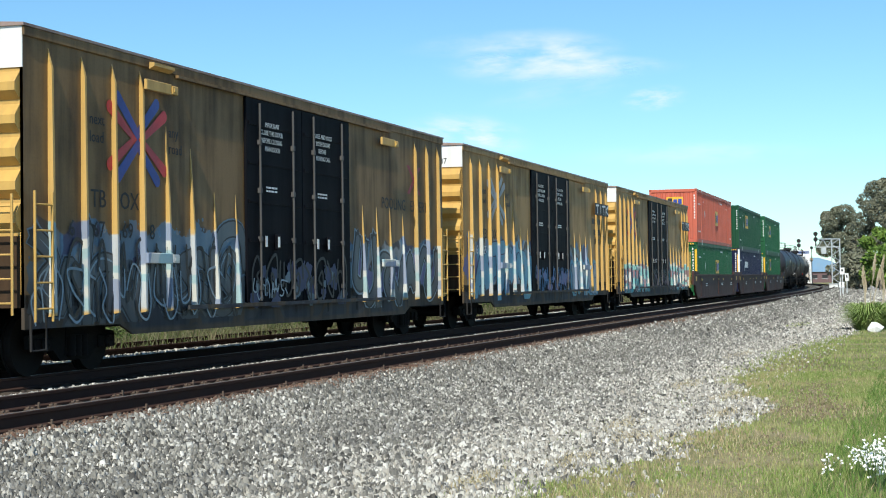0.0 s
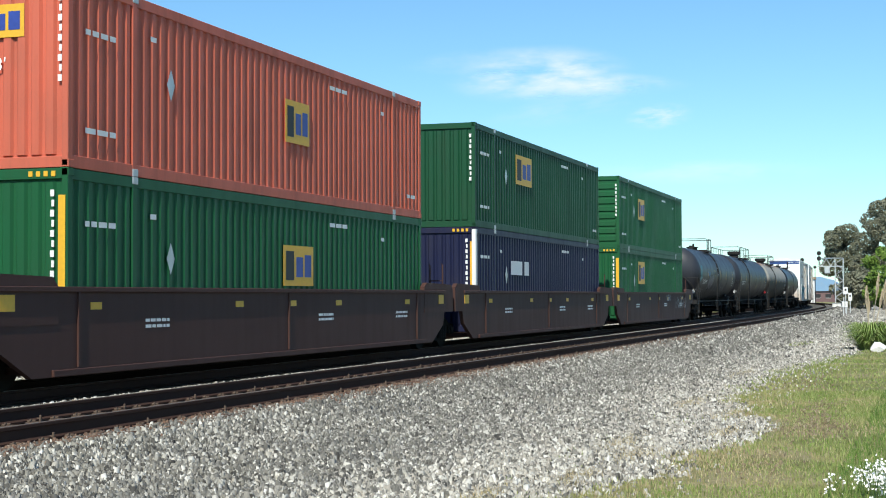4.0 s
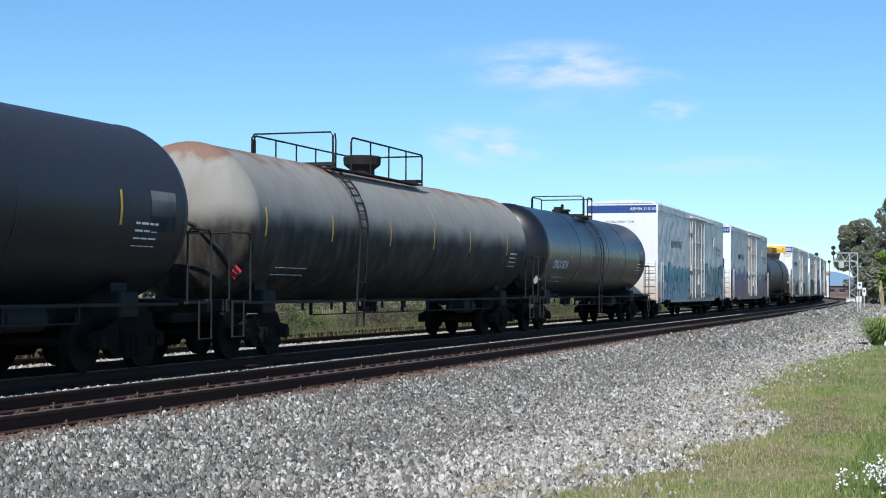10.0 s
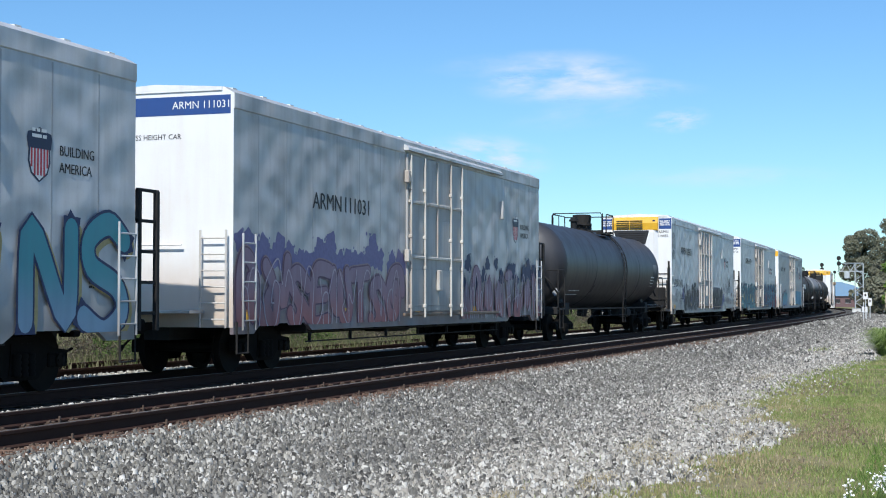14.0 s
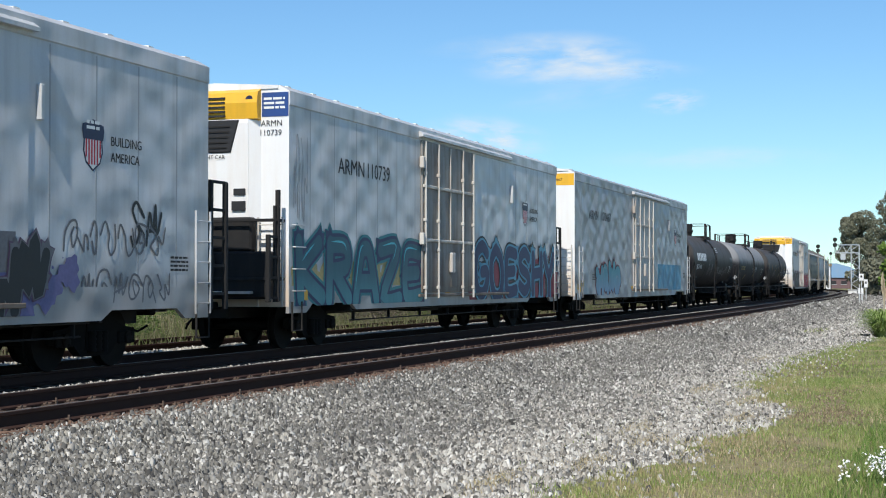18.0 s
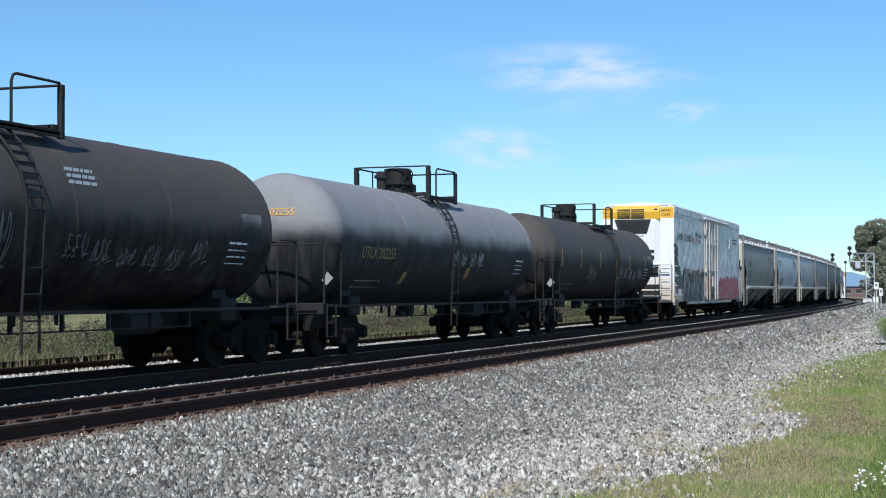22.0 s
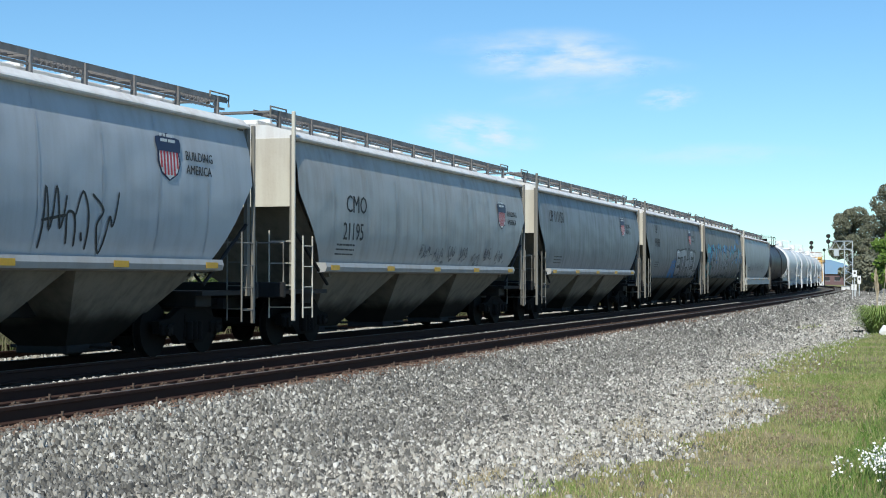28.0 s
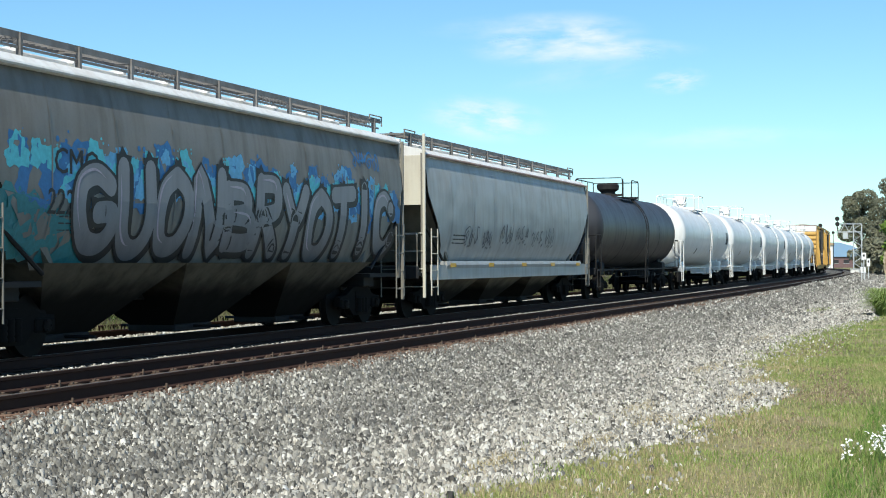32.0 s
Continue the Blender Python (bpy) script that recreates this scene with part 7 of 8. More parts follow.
cloud_spray(h, -7.4, 7.4, 2.4, 3.0, 0, G["cyan"], 30, (.10, .28), 191, sk, base=.0024)
cloud_spray(h, -7.6, -5.4, 1.6, 2.2, 0, G["deep_teal"], 7, (.3, .45), 192, sk)
piece(h, "GUONBRYOTIC", -5.6, 7.35, 1.36, 3.02, 0, G["chrome"], G["black"], 91, .165, .055, sk, wild=.12, flame=.10, gloss=G["pale"], wide=1.18, drop=G["black"])
tag(h, 5.0, 6.6, 3.35, 3.7, 0, G["blue"], 4, 193, .02, sk)
h, sk = hopper(547.3, 563.8, "grey hopper car with a rust-edged roof and a deep sill", M["hop_pale"], "", crest=False, small=True, seed=92, rust=True)
scrawl(h, -5.6, 4.0, 1.7, 2.4, G["grey"], 93, sk, 6, .022)
t, sk = tank_car(566.6, 581.4, M["tank_black"], "dull black tank car behind the hopper cars", 1.46, 2.58, (-1.6, 1.6, .2), .3, "ring", seed=94, band=False, marks=False)
for i in range(5):
    a = 584.2 + 17.4 * i
    t, sk = tank_car(a, a + 15.0, M["tank_white"], "white tank car with white handrails", 1.48, 2.62, (-1.5, 1.5, 0.0), .1, "valves", rail_mat=M["white"], seed=95 + i, band=False)
bc = boxcar(673.0, 691.8, M["box_plain"], "yellow boxcar near the end of the train", logo=False, seed=14)
bc = boxcar(693.7, 712.5, M["box_plain"], "yellow boxcar near the end of the train", logo=False, seed=15)


# ---------------------------------------------------------------- the place round the tracks
def scatter(name, verts, faces, mat, label, category):
    """Many loose pieces in one mesh; verts (n, k, 3), faces (m, c) per piece."""
    n, k, _ = verts.shape
    f = (faces[None] + (np.arange(n) * k)[:, None, None]).reshape(-1)
    c = faces.shape[1]
    me = bpy.data.meshes.new(name)
    me.vertices.add(n * k)
    me.vertices.foreach_set("co", verts.reshape(-1).astype(np.float32))
    me.loops.add(len(f))
    me.loops.foreach_set("vertex_index", f.astype(np.int32))
    me.polygons.add(len(f) // c)
    me.polygons.foreach_set("loop_start", np.arange(0, len(f), c, dtype=np.int32))
    me.polygons.foreach_set("loop_total", np.full(len(f) // c, c, dtype=np.int32))
    me.update(calc_edges=True)
    me.materials.append(mat)
    return tagged(new(name, me), label, category, kind="stuff")


RNG = np.random.default_rng(7)
_g = (1 + 5 ** .5) / 2
ICO = np.array([(-1, _g, 0), (1, _g, 0), (-1, -_g, 0), (1, -_g, 0), (0, -1, _g), (0, 1, _g), (0, -1, -_g), (0, 1, -_g), (_g, 0, -1), (_g, 0, 1), (-_g, 0, -1), (-_g, 0, 1)]) / 1.9
ICO_F = np.array([(0, 11, 5), (0, 5, 1), (0, 1, 7), (0, 7, 10), (0, 10, 11), (1, 5, 9), (5, 11, 4), (11, 10, 2), (10, 7, 6), (7, 1, 8), (3, 9, 4), (3, 4, 2), (3, 2, 6), (3, 6, 8), (3, 8, 9), (4, 9, 5), (2, 4, 11), (6, 2, 10), (8, 6, 7), (9, 8, 1)])


def turns(n):
    q = RNG.normal(size=(n, 4))
    q /= np.linalg.norm(q, axis=1)[:, None]
    w, x, y, z = q.T
    return np.stack([1 - 2 * (y * y + z * z), 2 * (x * y - z * w), 2 * (x * z + y * w), 2 * (x * y + z * w), 1 - 2 * (x * x + z * z), 2 * (y * z - x * w), 2 * (x * z - y * w), 2 * (y * z + x * w), 1 - 2 * (x * x + y * y)], 1).reshape(n, 3, 3)


def rocks(places, radius):
    n = len(places)
    v = ICO[None] * (1 + RNG.uniform(-.28, .28, (n, 12, 1))) * RNG.uniform(.6, 1.25, (n, 1, 3))
    v = np.einsum('nij,nkj->nki', turns(n), v) * radius[:, None, None]
    return v + places[:, None, :]


CHIP_F = np.array([(3, 4, 5), (0, 1, 4), (0, 4, 3), (1, 2, 5), (1, 5, 4), (2, 0, 3), (2, 3, 5)])


def chips(places, radius):
    """Crushed stones: sharp irregular wedges that lie on their broad side."""
    n = len(places)
    a = RNG.uniform(0, 2 * math.pi, (n, 1)) + np.array([0, 2.09, 4.19]) + RNG.uniform(-.55, .55, (n, 3))
    v = np.zeros((n, 6, 3))
    lo, hi = RNG.uniform(.85, 1.35, (n, 3)), RNG.uniform(.25, .95, (n, 3))
    v[:, :3, 0], v[:, :3, 1], v[:, :3, 2] = np.cos(a) * lo, np.sin(a) * lo, -.5
    v[:, 3:, 0], v[:, 3:, 1] = np.cos(a) * hi + RNG.uniform(-.3, .3, (n, 1)), np.sin(a) * hi + RNG.uniform(-.3, .3, (n, 1))
    v[:, 3:, 2] = RNG.uniform(.1, 1.5, (n, 3))
    return v * radius[:, None, None] + places[:, None, :]


def bed_top(off):
    """Height of the stone bed by the distance to the right of the train's track."""
    return np.interp(off, [-7.2, -5.6, -5.0, -2.5, -2.25, -1.95, -1.6, 1.6, 1.95, 2.25, 2.5, 5.0, 5.6, 7.4], [-.64, -.34, -.20, -.20, -.12, -.13, -.26, -.26, -.13, -.12, -.20, -.20, -.34, -.52])


def wedge(n, r0, r1, y0, y1, a0=0.5, a1=37):
    a, r = np.radians(RNG.uniform(a0, a1, n)), np.sqrt(RNG.uniform(r0 * r0, r1 * r1, n))
    x, y = r * np.cos(a), r * np.sin(a)
    keep = (y > y0) & (y < y1)
    return x[keep], y[keep], r[keep]


STONES = island("loose_grey_stones", [(.055, .052, .048), (.14, .135, .122), (.28, .27, .245), (.20, .19, .163), (.36, .347, .31), (.45, .433, .385), (.88, .85, .78)], .9, 40, ((.13, .125, .115), .4, .35))
PALE = island("loose_pale_stones", [(.09, .084, .074), (.33, .31, .27), (.56, .53, .465), (.46, .42, .355), (.70, .665, .59), (.95, .92, .84)], .9, 40)
x, y, r = wedge(64000, 11.2, 22, 2.2, 9.0)
x2, y2, r2 = wedge(112000, 22, 46, 2.4, 9.0, 1, 24)
x3, y3, r3 = wedge(36000, 46, 95, 2.6, 12, 1, 13)
x4, y4, r4 = wedge(30000, 95, 200, 2.0, 40, .8, 9.5)
x3, y3, r3 = np.concatenate([x3, x4]), np.concatenate([y3, y4]), np.concatenate([r3, r4])
bend = np.interp(x3, _x, _y) - 13.55
ok = y3 - bend < 9.0
x, y, r = np.concatenate([x, x2, x3[ok]]), np.concatenate([y, y2, (y3)[ok]]), np.concatenate([r, r2, r3[ok]])
off = np.interp(x, _x, _y) - y
rel = 13.55 - off
thin = RNG.uniform(0, 1, len(x)) < np.clip((y - (np.interp(x, _x, _y) - 13.55) * .9 - lawn_edge(x) + .55) / .7, 0.05, 1) * np.clip((9.05 - y - (13.55 - off - y)) / .4 + np.where(x > 46, 9, 0), .25, 1)
x, y, r, rel = x[thin], y[thin], r[thin], rel[thin]
size = RNG.uniform(.013, .032, len(x)) * np.where(r > 95, 3.0, np.where(r > 46, 1.5, np.where(r > 22, .95, 1.0))) * np.where(RNG.uniform(0, 1, len(x)) < .06, 1.5, 1)
z = np.maximum(-.50, bed_top(13.55 - rel)) + size * .3
pts = np.stack([x, y, z], 1)
pale = RNG.uniform(0, 1, len(x)) < np.clip((6.5 - rel) / 3.2 + .12 * np.sin(x * .5) * np.sin(rel * 1.7), .04, .85)
scatter("gravel", chips(pts[~pale], size[~pale]), CHIP_F, STONES, "loose grey crushed stones beside the track", "gravel")
scatter("pale_gravel", chips(pts[pale], size[pale]), CHIP_F, PALE, "loose pale crushed stones towards the grass", "gravel")
# the crown of pale stones between the two tracks, and stones round the ties
x = RNG.uniform(10, 90, 9000)
off = RNG.normal(2.12, .11, len(x))
z = bed_top(off) + .012
yy = np.interp(x, _x, _y) - off
scatter("crown_stones", chips(np.stack([x, yy, z], 1), RNG.uniform(.02, .036, len(x))), CHIP_F, PALE, "ridge of pale stones between the two tracks", "gravel")
x = RNG.uniform(12, 110, 9000)
off = RNG.normal(-2.1, .12, len(x))
scatter("crown_stones", chips(np.stack([x, np.interp(x, _x, _y) - off, bed_top(off) + .012], 1), RNG.uniform(.02, .038, len(x))), CHIP_F, PALE, "ridge of pale stones behind the train's track", "gravel")

# rust-stained stones and splinters over the tie ends beside the near rail
RUSTY = island("rust_stained_stones", [(.12, .065, .045), (.20, .12, .085), (.26, .17, .12), (.10, .07, .055), (.34, .26, .20)], .95, 30)
x = RNG.uniform(9, 85, 11000)
off = 3.58 + .86 + np.abs(RNG.normal(0, .26, len(x)))
scatter("stained_stones", chips(np.stack([x, np.interp(x, _x, _y) - off, np.maximum(bed_top(off), -.3) + .006], 1), RNG.uniform(.012, .028, len(x))), CHIP_F, RUSTY, "rust-stained stones along the near rail", "gravel")
n = 420
x, off, a = RNG.uniform(10, 60, n), 3.58 + .98 + np.abs(RNG.normal(0, .22, n)), RNG.normal(0, .5, n)
c_ = np.stack([x, 13.55 - off, bed_top(off) + .03], 1)
v = np.array([(-1, -.06, 0), (1, -.05, .02), (1, .05, 0), (-1, .06, .02), (-1, 0, .09), (1, 0, .1)])[None] * RNG.uniform(.05, .16, n)[:, None, None]
v = np.stack([v[..., 0] * np.cos(a)[:, None] - v[..., 1] * np.sin(a)[:, None], v[..., 0] * np.sin(a)[:, None] + v[..., 1] * np.cos(a)[:, None], v[..., 2]], 2) + c_[:, None]
scatter("splinters", v, np.array([(0, 1, 5), (0, 5, 4), (2, 3, 4), (2, 4, 5), (0, 4, 3), (1, 2, 5)]), RUSTY, "brown wood splinters beside the near rail", "wood")

# ties and fastenings of the nearer track
TIE = Shape().box(-.11, .11, -1.3, 1.3, -.36, -.190, .012).mesh("tie")
TIE.materials.append(M["tie"])
PLATE = Shape().box(-.10, .10, -.17, .17, -.190, -.182, .003)
for k in (-1, 1):
    PLATE.box(-.07, -.04, k * .075, k * .12, -.182, -.160, .005).box(.04, .07, k * .075, k * .12, -.182, -.160, .005)
    PLATE.box(-.012, .012, k * .085 - .012, k * .085 + .012, -.182, -.150)
PLATE = PLATE.mesh("tie_plate")
PLATE.materials.append(M["clip"])
ANCHOR = Shape().box(-.02, .02, -.09, .09, -.20, -.15, .006).box(-.012, .012, -.09, -.065, -.165, -.115, .004).mesh("rail_anchor")
ANCHOR.materials.append(M["clip"])
s, i = 8.0, 0
rnd = random.Random(5)
while i < 140:
    px, py, ph = line(s, near_off(s))
    base = pose(px, py, 0, 0, 0, math.degrees(ph) + rnd.uniform(-1, 1))
    tie = part("tie", TIE, None, near_track)
    tie.matrix_basis = base
    if i < 110:
        for side in (-.755, .755):
            p = part("tie_plate", PLATE, None, near_track)
            p.matrix_basis = base @ pose(0, side, 0)
    if i % 4 == 0 and i < 100:
        for side in (-.755, .755):
            p = part("rail_anchor", ANCHOR, None, near_track)
            p.matrix_basis = base @ pose(.22, side, .0)
    s += .52
    i += 1
far_ties = Shape()
s = 8.0
while s < 90:
    px, py, ph = line(s)
    far_ties.box(px - .11, px + .11, py - 1.3, py + 1.3, -.36, -.19)
    s += .52
back_ties = Shape()
for i in range(130):
    px, py, ph = line(14 + .55 * i, -3.5)
    back_ties.box(px - .11, px + .11, py - 1.3, py + 1.3, -.36, -.185)
tagged(part("back_ties", back_ties, M["tie"], back_track, "weathered wooden ties behind the train"), kind="stuff")
tagged(part("far_ties", far_ties, M["tie"], far_track, "wooden ties in the shade of the train"), kind="stuff")


# ---------------------------------------------------------------- grass and weeds
def blades(n, x, y, z, h, w, lean):
    """Curved blades of two leaves' width: n pieces of 5 points."""
    a = RNG.uniform(0, 2 * math.pi, n)
    d = np.stack([np.cos(a), np.sin(a)], 1)
    b = RNG.uniform(0, 2 * math.pi, n)
    e = np.stack([np.cos(b), np.sin(b)], 1) * (lean * h)[:, None]
    base = np.stack([x, y], 1)
    v = np.zeros((n, 5, 3))
    v[:, 0, :2], v[:, 1, :2] = base - d * w[:, None], base + d * w[:, None]
    v[:, 2, :2], v[:, 3, :2] = base + e * .35 + d * w[:, None] * .7, base + e * .35 - d * w[:, None] * .7
    v[:, 4, :2] = base + e
    v[:, 0:2, 2] = z[:, None] - .02
    v[:, 2:4, 2] = (z + h * .6)[:, None]
    v[:, 4, 2] = z + h
    return v


BLADE_F = np.array([(0, 1, 2), (0, 2, 3), (3, 2, 4)])
GRASS = island("short_grass", [(.17, .25, .06), (.25, .34, .085), (.38, .43, .15), (.20, .28, .07), (.32, .38, .12), (.54, .50, .26)], .8, 8, ((.44, .38, .19), 1.1, .6))
LUSH = island("lush_grass", [(.09, .17, .035), (.14, .24, .05), (.20, .31, .07), (.30, .36, .12)], .8, 8)
STRAW = island("straw_grass", [(.56, .46, .27), (.45, .35, .21), (.36, .33, .16), (.66, .55, .36)], .85, 8)
WEEDS = island("tall_weeds", [(.07, .095, .03), (.12, .115, .058), (.17, .15, .09), (.24, .20, .125), (.09, .12, .038), (.13, .15, .05), (.28, .25, .16)], .85, 5)


def on_lawn(x, y):
    """How thickly the grass stands: an uneven edge, bare brown patches and tongues of stone."""
    edge = lawn_edge(x)
    bare = .8 * np.exp(-(((x - 17.6) / .8) ** 2 + ((y - 1.9) / .5) ** 2)) + .7 * np.exp(-(((x - 24) / 1.6) ** 2 + ((y - 2.0) / .5) ** 2)) + np.exp(-(((x - 20.5) / 1.8) ** 2 + ((y - 1.4) / .9) ** 2)) + .7 * np.exp(-(((x - 15.6) / .9) ** 2 + ((y - 2.2) / .8) ** 2))
    return np.clip((edge - y) / .6, 0, 1) * (1 - .8 * np.clip(bare, 0, 1)), np.clip(bare, 0, 1)


x, y, r = wedge(230000, 11.6, 30, -1.2, 4.2, -1, 20)
thick, bald = on_lawn(x, y)
patchy = .72 + .28 * np.sin(x * 2.1 + 1.7 * np.sin(y * 2.3)) * np.sin(y * 3.1 + x * .9)
keep = RNG.uniform(0, 1, len(x)) < thick * patchy * .95 + .015
x, y, r, bald = x[keep], y[keep], r[keep], bald[keep]
lush = .5 + .5 * np.sin(x * .9 + 2 * y) * np.sin(y * 1.3 - .4 * x)
tall = np.clip((1.6 - y) / 1.6, 0, 1)
h = RNG.uniform(.010, .034, len(x)) * (1 + .9 * lush + 3.6 * tall)
bl = blades(len(x), x, y, np.full(len(x), -.49), h, RNG.uniform(.0018, .0042, len(x)) * (1 + r / 40), RNG.uniform(.2, .8, len(x)))
dry = RNG.uniform(0, 1, len(x)) < np.clip(.08 + .34 * np.sin(x * .8 - y) * np.sin(y * 1.1 + .5 * x) + .35 * np.exp(-((y - 2.8) / .5) ** 2) - .5 * tall + .6 * bald, .04, .9)
rich = (tall > .35) & ~dry & (RNG.uniform(0, 1, len(x)) < .8)
scatter("lush_grass", bl[rich], BLADE_F, LUSH, "taller dark green grass in the corner of the lawn", "grass")
dry_or_rich = dry | rich
scatter("grass", bl[~dry_or_rich], BLADE_F, GRASS, "short patchy green grass", "grass")
scatter("straw_grass", bl[dry], BLADE_F, STRAW, "dry straw-coloured grass among the green", "grass")
# bare earth, dead leaves and straw tufts in and before the lawn
LITTER = island("dead_leaves_and_earth", [(.15, .12, .07), (.23, .185, .11), (.31, .25, .155), (.19, .15, .09), (.45, .38, .26)], .95, 20)
for cx_, cy_, rx_, ry_, n in ((22.2, 1.62, 1.3, .24, 800), (26.0, 2.0, 2.0, .22, 160), (16.6, 1.9, 1.0, .25, 90), (33.0, 2.6, 2.4, .25, 160)):
    scatter("leaf_litter", chips(np.stack([RNG.normal(cx_, rx_, n), RNG.normal(cy_, ry_, n), RNG.uniform(-.49, -.475, n)], 1), RNG.uniform(.010, .026, n)), CHIP_F, LITTER, "bare earth and dead leaves in the lawn", "leaf litter")
tx, ty = [], []
for cx_, cy_, rx_, ry_ in ((18.7, 3.75, .8, .14), (17.3, 3.35, .7, .2), (15.0, 3.5, .7, .16), (13.4, 4.0, .7, .14), (20.6, 2.75, .9, .16), (23.6, 3.0, .8, .2), (26.0, 4.1, 1.2, .15), (36.5, 4.4, 2.2, .2)):
    tx.append(RNG.normal(cx_, rx_ * .6, 420))
    ty.append(RNG.normal(cy_, ry_ * .7, 420))
tx, ty = np.concatenate(tx), np.concatenate(ty)
scatter("straw_tufts", blades(len(tx), tx, ty, np.full(len(tx), -.49), RNG.uniform(.02, .07, len(tx)), RNG.uniform(.002, .005, len(tx)), RNG.uniform(.5, 1.2, len(tx))), BLADE_F, STRAW, "dry straw tufts scattered in the gravel", "grass")
x, y, r = wedge(60000, 30, 75, -2, 6.0, -1, 12)
edge = lawn_edge(x) + np.interp(x, _x, _y) - 13.55
tuft = ((x - 58.5) / 2.6) ** 2 + ((y - 5.0) / .45) ** 2 < 1
keep = ((y < edge) | tuft) & (RNG.uniform(0, 1, len(x)) < np.where((x > 47) & (x < 51), .35, .9))
x, y, r = x[keep], y[keep], r[keep]
scatter("far_grass", blades(len(x), x, y, np.full(len(x), -.49), RNG.uniform(.015, .06, len(x)), RNG.uniform(.008, .016, len(x)), RNG.uniform(.3, .9, len(x))), BLADE_F, GRASS, "short green grass along the gravel", "grass")
x = RNG.uniform(18, 150, 90000)
y = np.interp(x, _x, _y) + 3.2 + RNG.gamma(1.5, 5.0, len(x))
clump = .5 + .5 * np.sin(x * .8 + 1.3 * np.sin(x * .23)) * np.sin(y * .7 + x * .31)
deep = np.clip((y - np.interp(x, _x, _y) - 3.4) / 3.5, 0, 1)
h = RNG.uniform(.12, .30, len(x)) + deep * (.12 + .7 * clump ** 2 * RNG.uniform(.2, 1, len(x)))
scatter("tall_grass", blades(len(x), x, y, bed_top(np.interp(x, _x, _y) - y), h, RNG.uniform(.008, .02, len(x)), RNG.uniform(.1, .6, len(x))), BLADE_F, WEEDS, "tall dry brown and olive weeds behind the train", "weeds")


def leaf_cloud(n, centres, radii, size, flat=.8):
    """Leaf sprays set round the lobes of a crown, denser at the skin."""
    k = RNG.integers(0, len(centres), n)
    d = RNG.normal(size=(n, 3))
    d /= np.linalg.norm(d, axis=1)[:, None]
    d[:, 2] *= flat
    p = centres[k] + d * (radii[k] * RNG.uniform(.55, 1.08, n) ** .6)[:, None]
    quad = np.array([(-.5, -.22, 0), (.5, -.16, .04), (.55, .16, 0), (-.45, .2, -.04)])
    v = np.einsum('nij,kj->nki', turns(n), quad) * (size * RNG.uniform(.6, 1.4, n))[:, None, None]
    return v + p[:, None, :]


QUAD_F = np.array([(0, 1, 2, 3)])
# tones lifted and greyed to stand in for haze over the distance
EUCALYPT = island("eucalyptus_leaves", [(.165, .17, .12), (.22, .225, .155), (.275, .275, .19), (.195, .20, .14), (.32, .31, .22)], .9, 3)
SHRUB = island("shrub_leaves", [(.06, .10, .025), (.10, .155, .04), (.16, .22, .06), (.08, .115, .04)], .8, 3)
FRESH = island("fresh_green_leaves", [(.11, .19, .03), (.17, .27, .05), (.23, .34, .07), (.13, .20, .04)], .8, 3)
BARK = plain("pale_bark", (.20, .16, .12), .9, vary=.4)


def tree(px, py, height, spread_, lobes, leaves, leaf, mat, label, name="eucalyptus_tree", seed=1, bare=.28):
    t = thing(name, label, "tree", m=pose(px, py, -.55))
    rnd = random.Random(seed)
    trunk = Shape()
    pts = [(0, 0, 0), (.15, .1, height * .25), (-.1, .25, height * .5), (.2, .1, height * .75)]
    for i in range(3):
        trunk.tube([pts[i], tuple((a + b) / 2 for a, b in zip(pts[i], pts[i + 1])), pts[i + 1]], height * .022 * (1 - .25 * i), 8)
    cs, rs = [], []
    for i in range(lobes):
        u = (i + .5) / lobes
        zz = height * (bare + (1 - bare) * (.12 + .80 * u))
        rad = spread_ * (.95 - .55 * abs(u - .38)) * .5
        a = i * 2.4 + rnd.uniform(-.4, .4)
        q = rad * rnd.uniform(.45, 1.0)
        c = (q * math.cos(a), q * math.sin(a), zz)
        cs.append(c)
        rs.append(spread_ * rnd.uniform(.15, .25))
        b = pts[1 + min(2, int(u * 3))]
        trunk.tube([b, ((b[0] + c[0]) / 2, (b[1] + c[1]) / 2, (b[2] + c[2]) / 2 + .2), c], height * .006, 5)
    cs.append((.2, .1, height * .94))
    rs.append(spread_ * .13)
    part("trunk", trunk, BARK, t)
    ob = scatter("crown", leaf_cloud(leaves, np.array(cs), np.array(rs), leaf), QUAD_F, mat, "", "")
    ob.parent = t
    for key in ("label", "category"):
        if key in ob:
            del ob[key]
    return t


def az(t_deg, dist):
    return dist * math.cos(radians(t_deg)), dist * math.sin(radians(t_deg))


for deg, dist, hh, sp_, lob, n, seed in ((3.47, 520, 24.5, 15.5, 13, 17000, 1), (2.75, 285, 9.0, 6.0, 9, 8000, 2), (1.78, 262, 18.0, 9.0, 16, 20000, 3), (1.2, 250, 16.0, 9, 13, 12000, 4)):
    px, py = az(deg, dist)
    tree(px, py, hh, sp_, lob, n, .34 if dist < 400 else .58, EUCALYPT, "tall dark eucalyptus tree with a lumpy crown", seed=seed)
for deg, dist, hh, sp_, n, seed in ((2.0, 190, 7.5, 5.5, 2600, 11), (2.7, 205, 4.2, 5.0, 1800, 12), (3.3, 240, 3.6, 4.5, 1500, 13), (1.3, 170, 5.5, 6.0, 2400, 14), (3.0, 225, 5.0, 5, 1500, 15)):
    px, py = az(deg, dist)
    tree(px, py, hh, sp_, 8, n, .45, FRESH if seed in (11, 14) else EUCALYPT, "dense green shrub below the trees", "shrub", seed, .02)
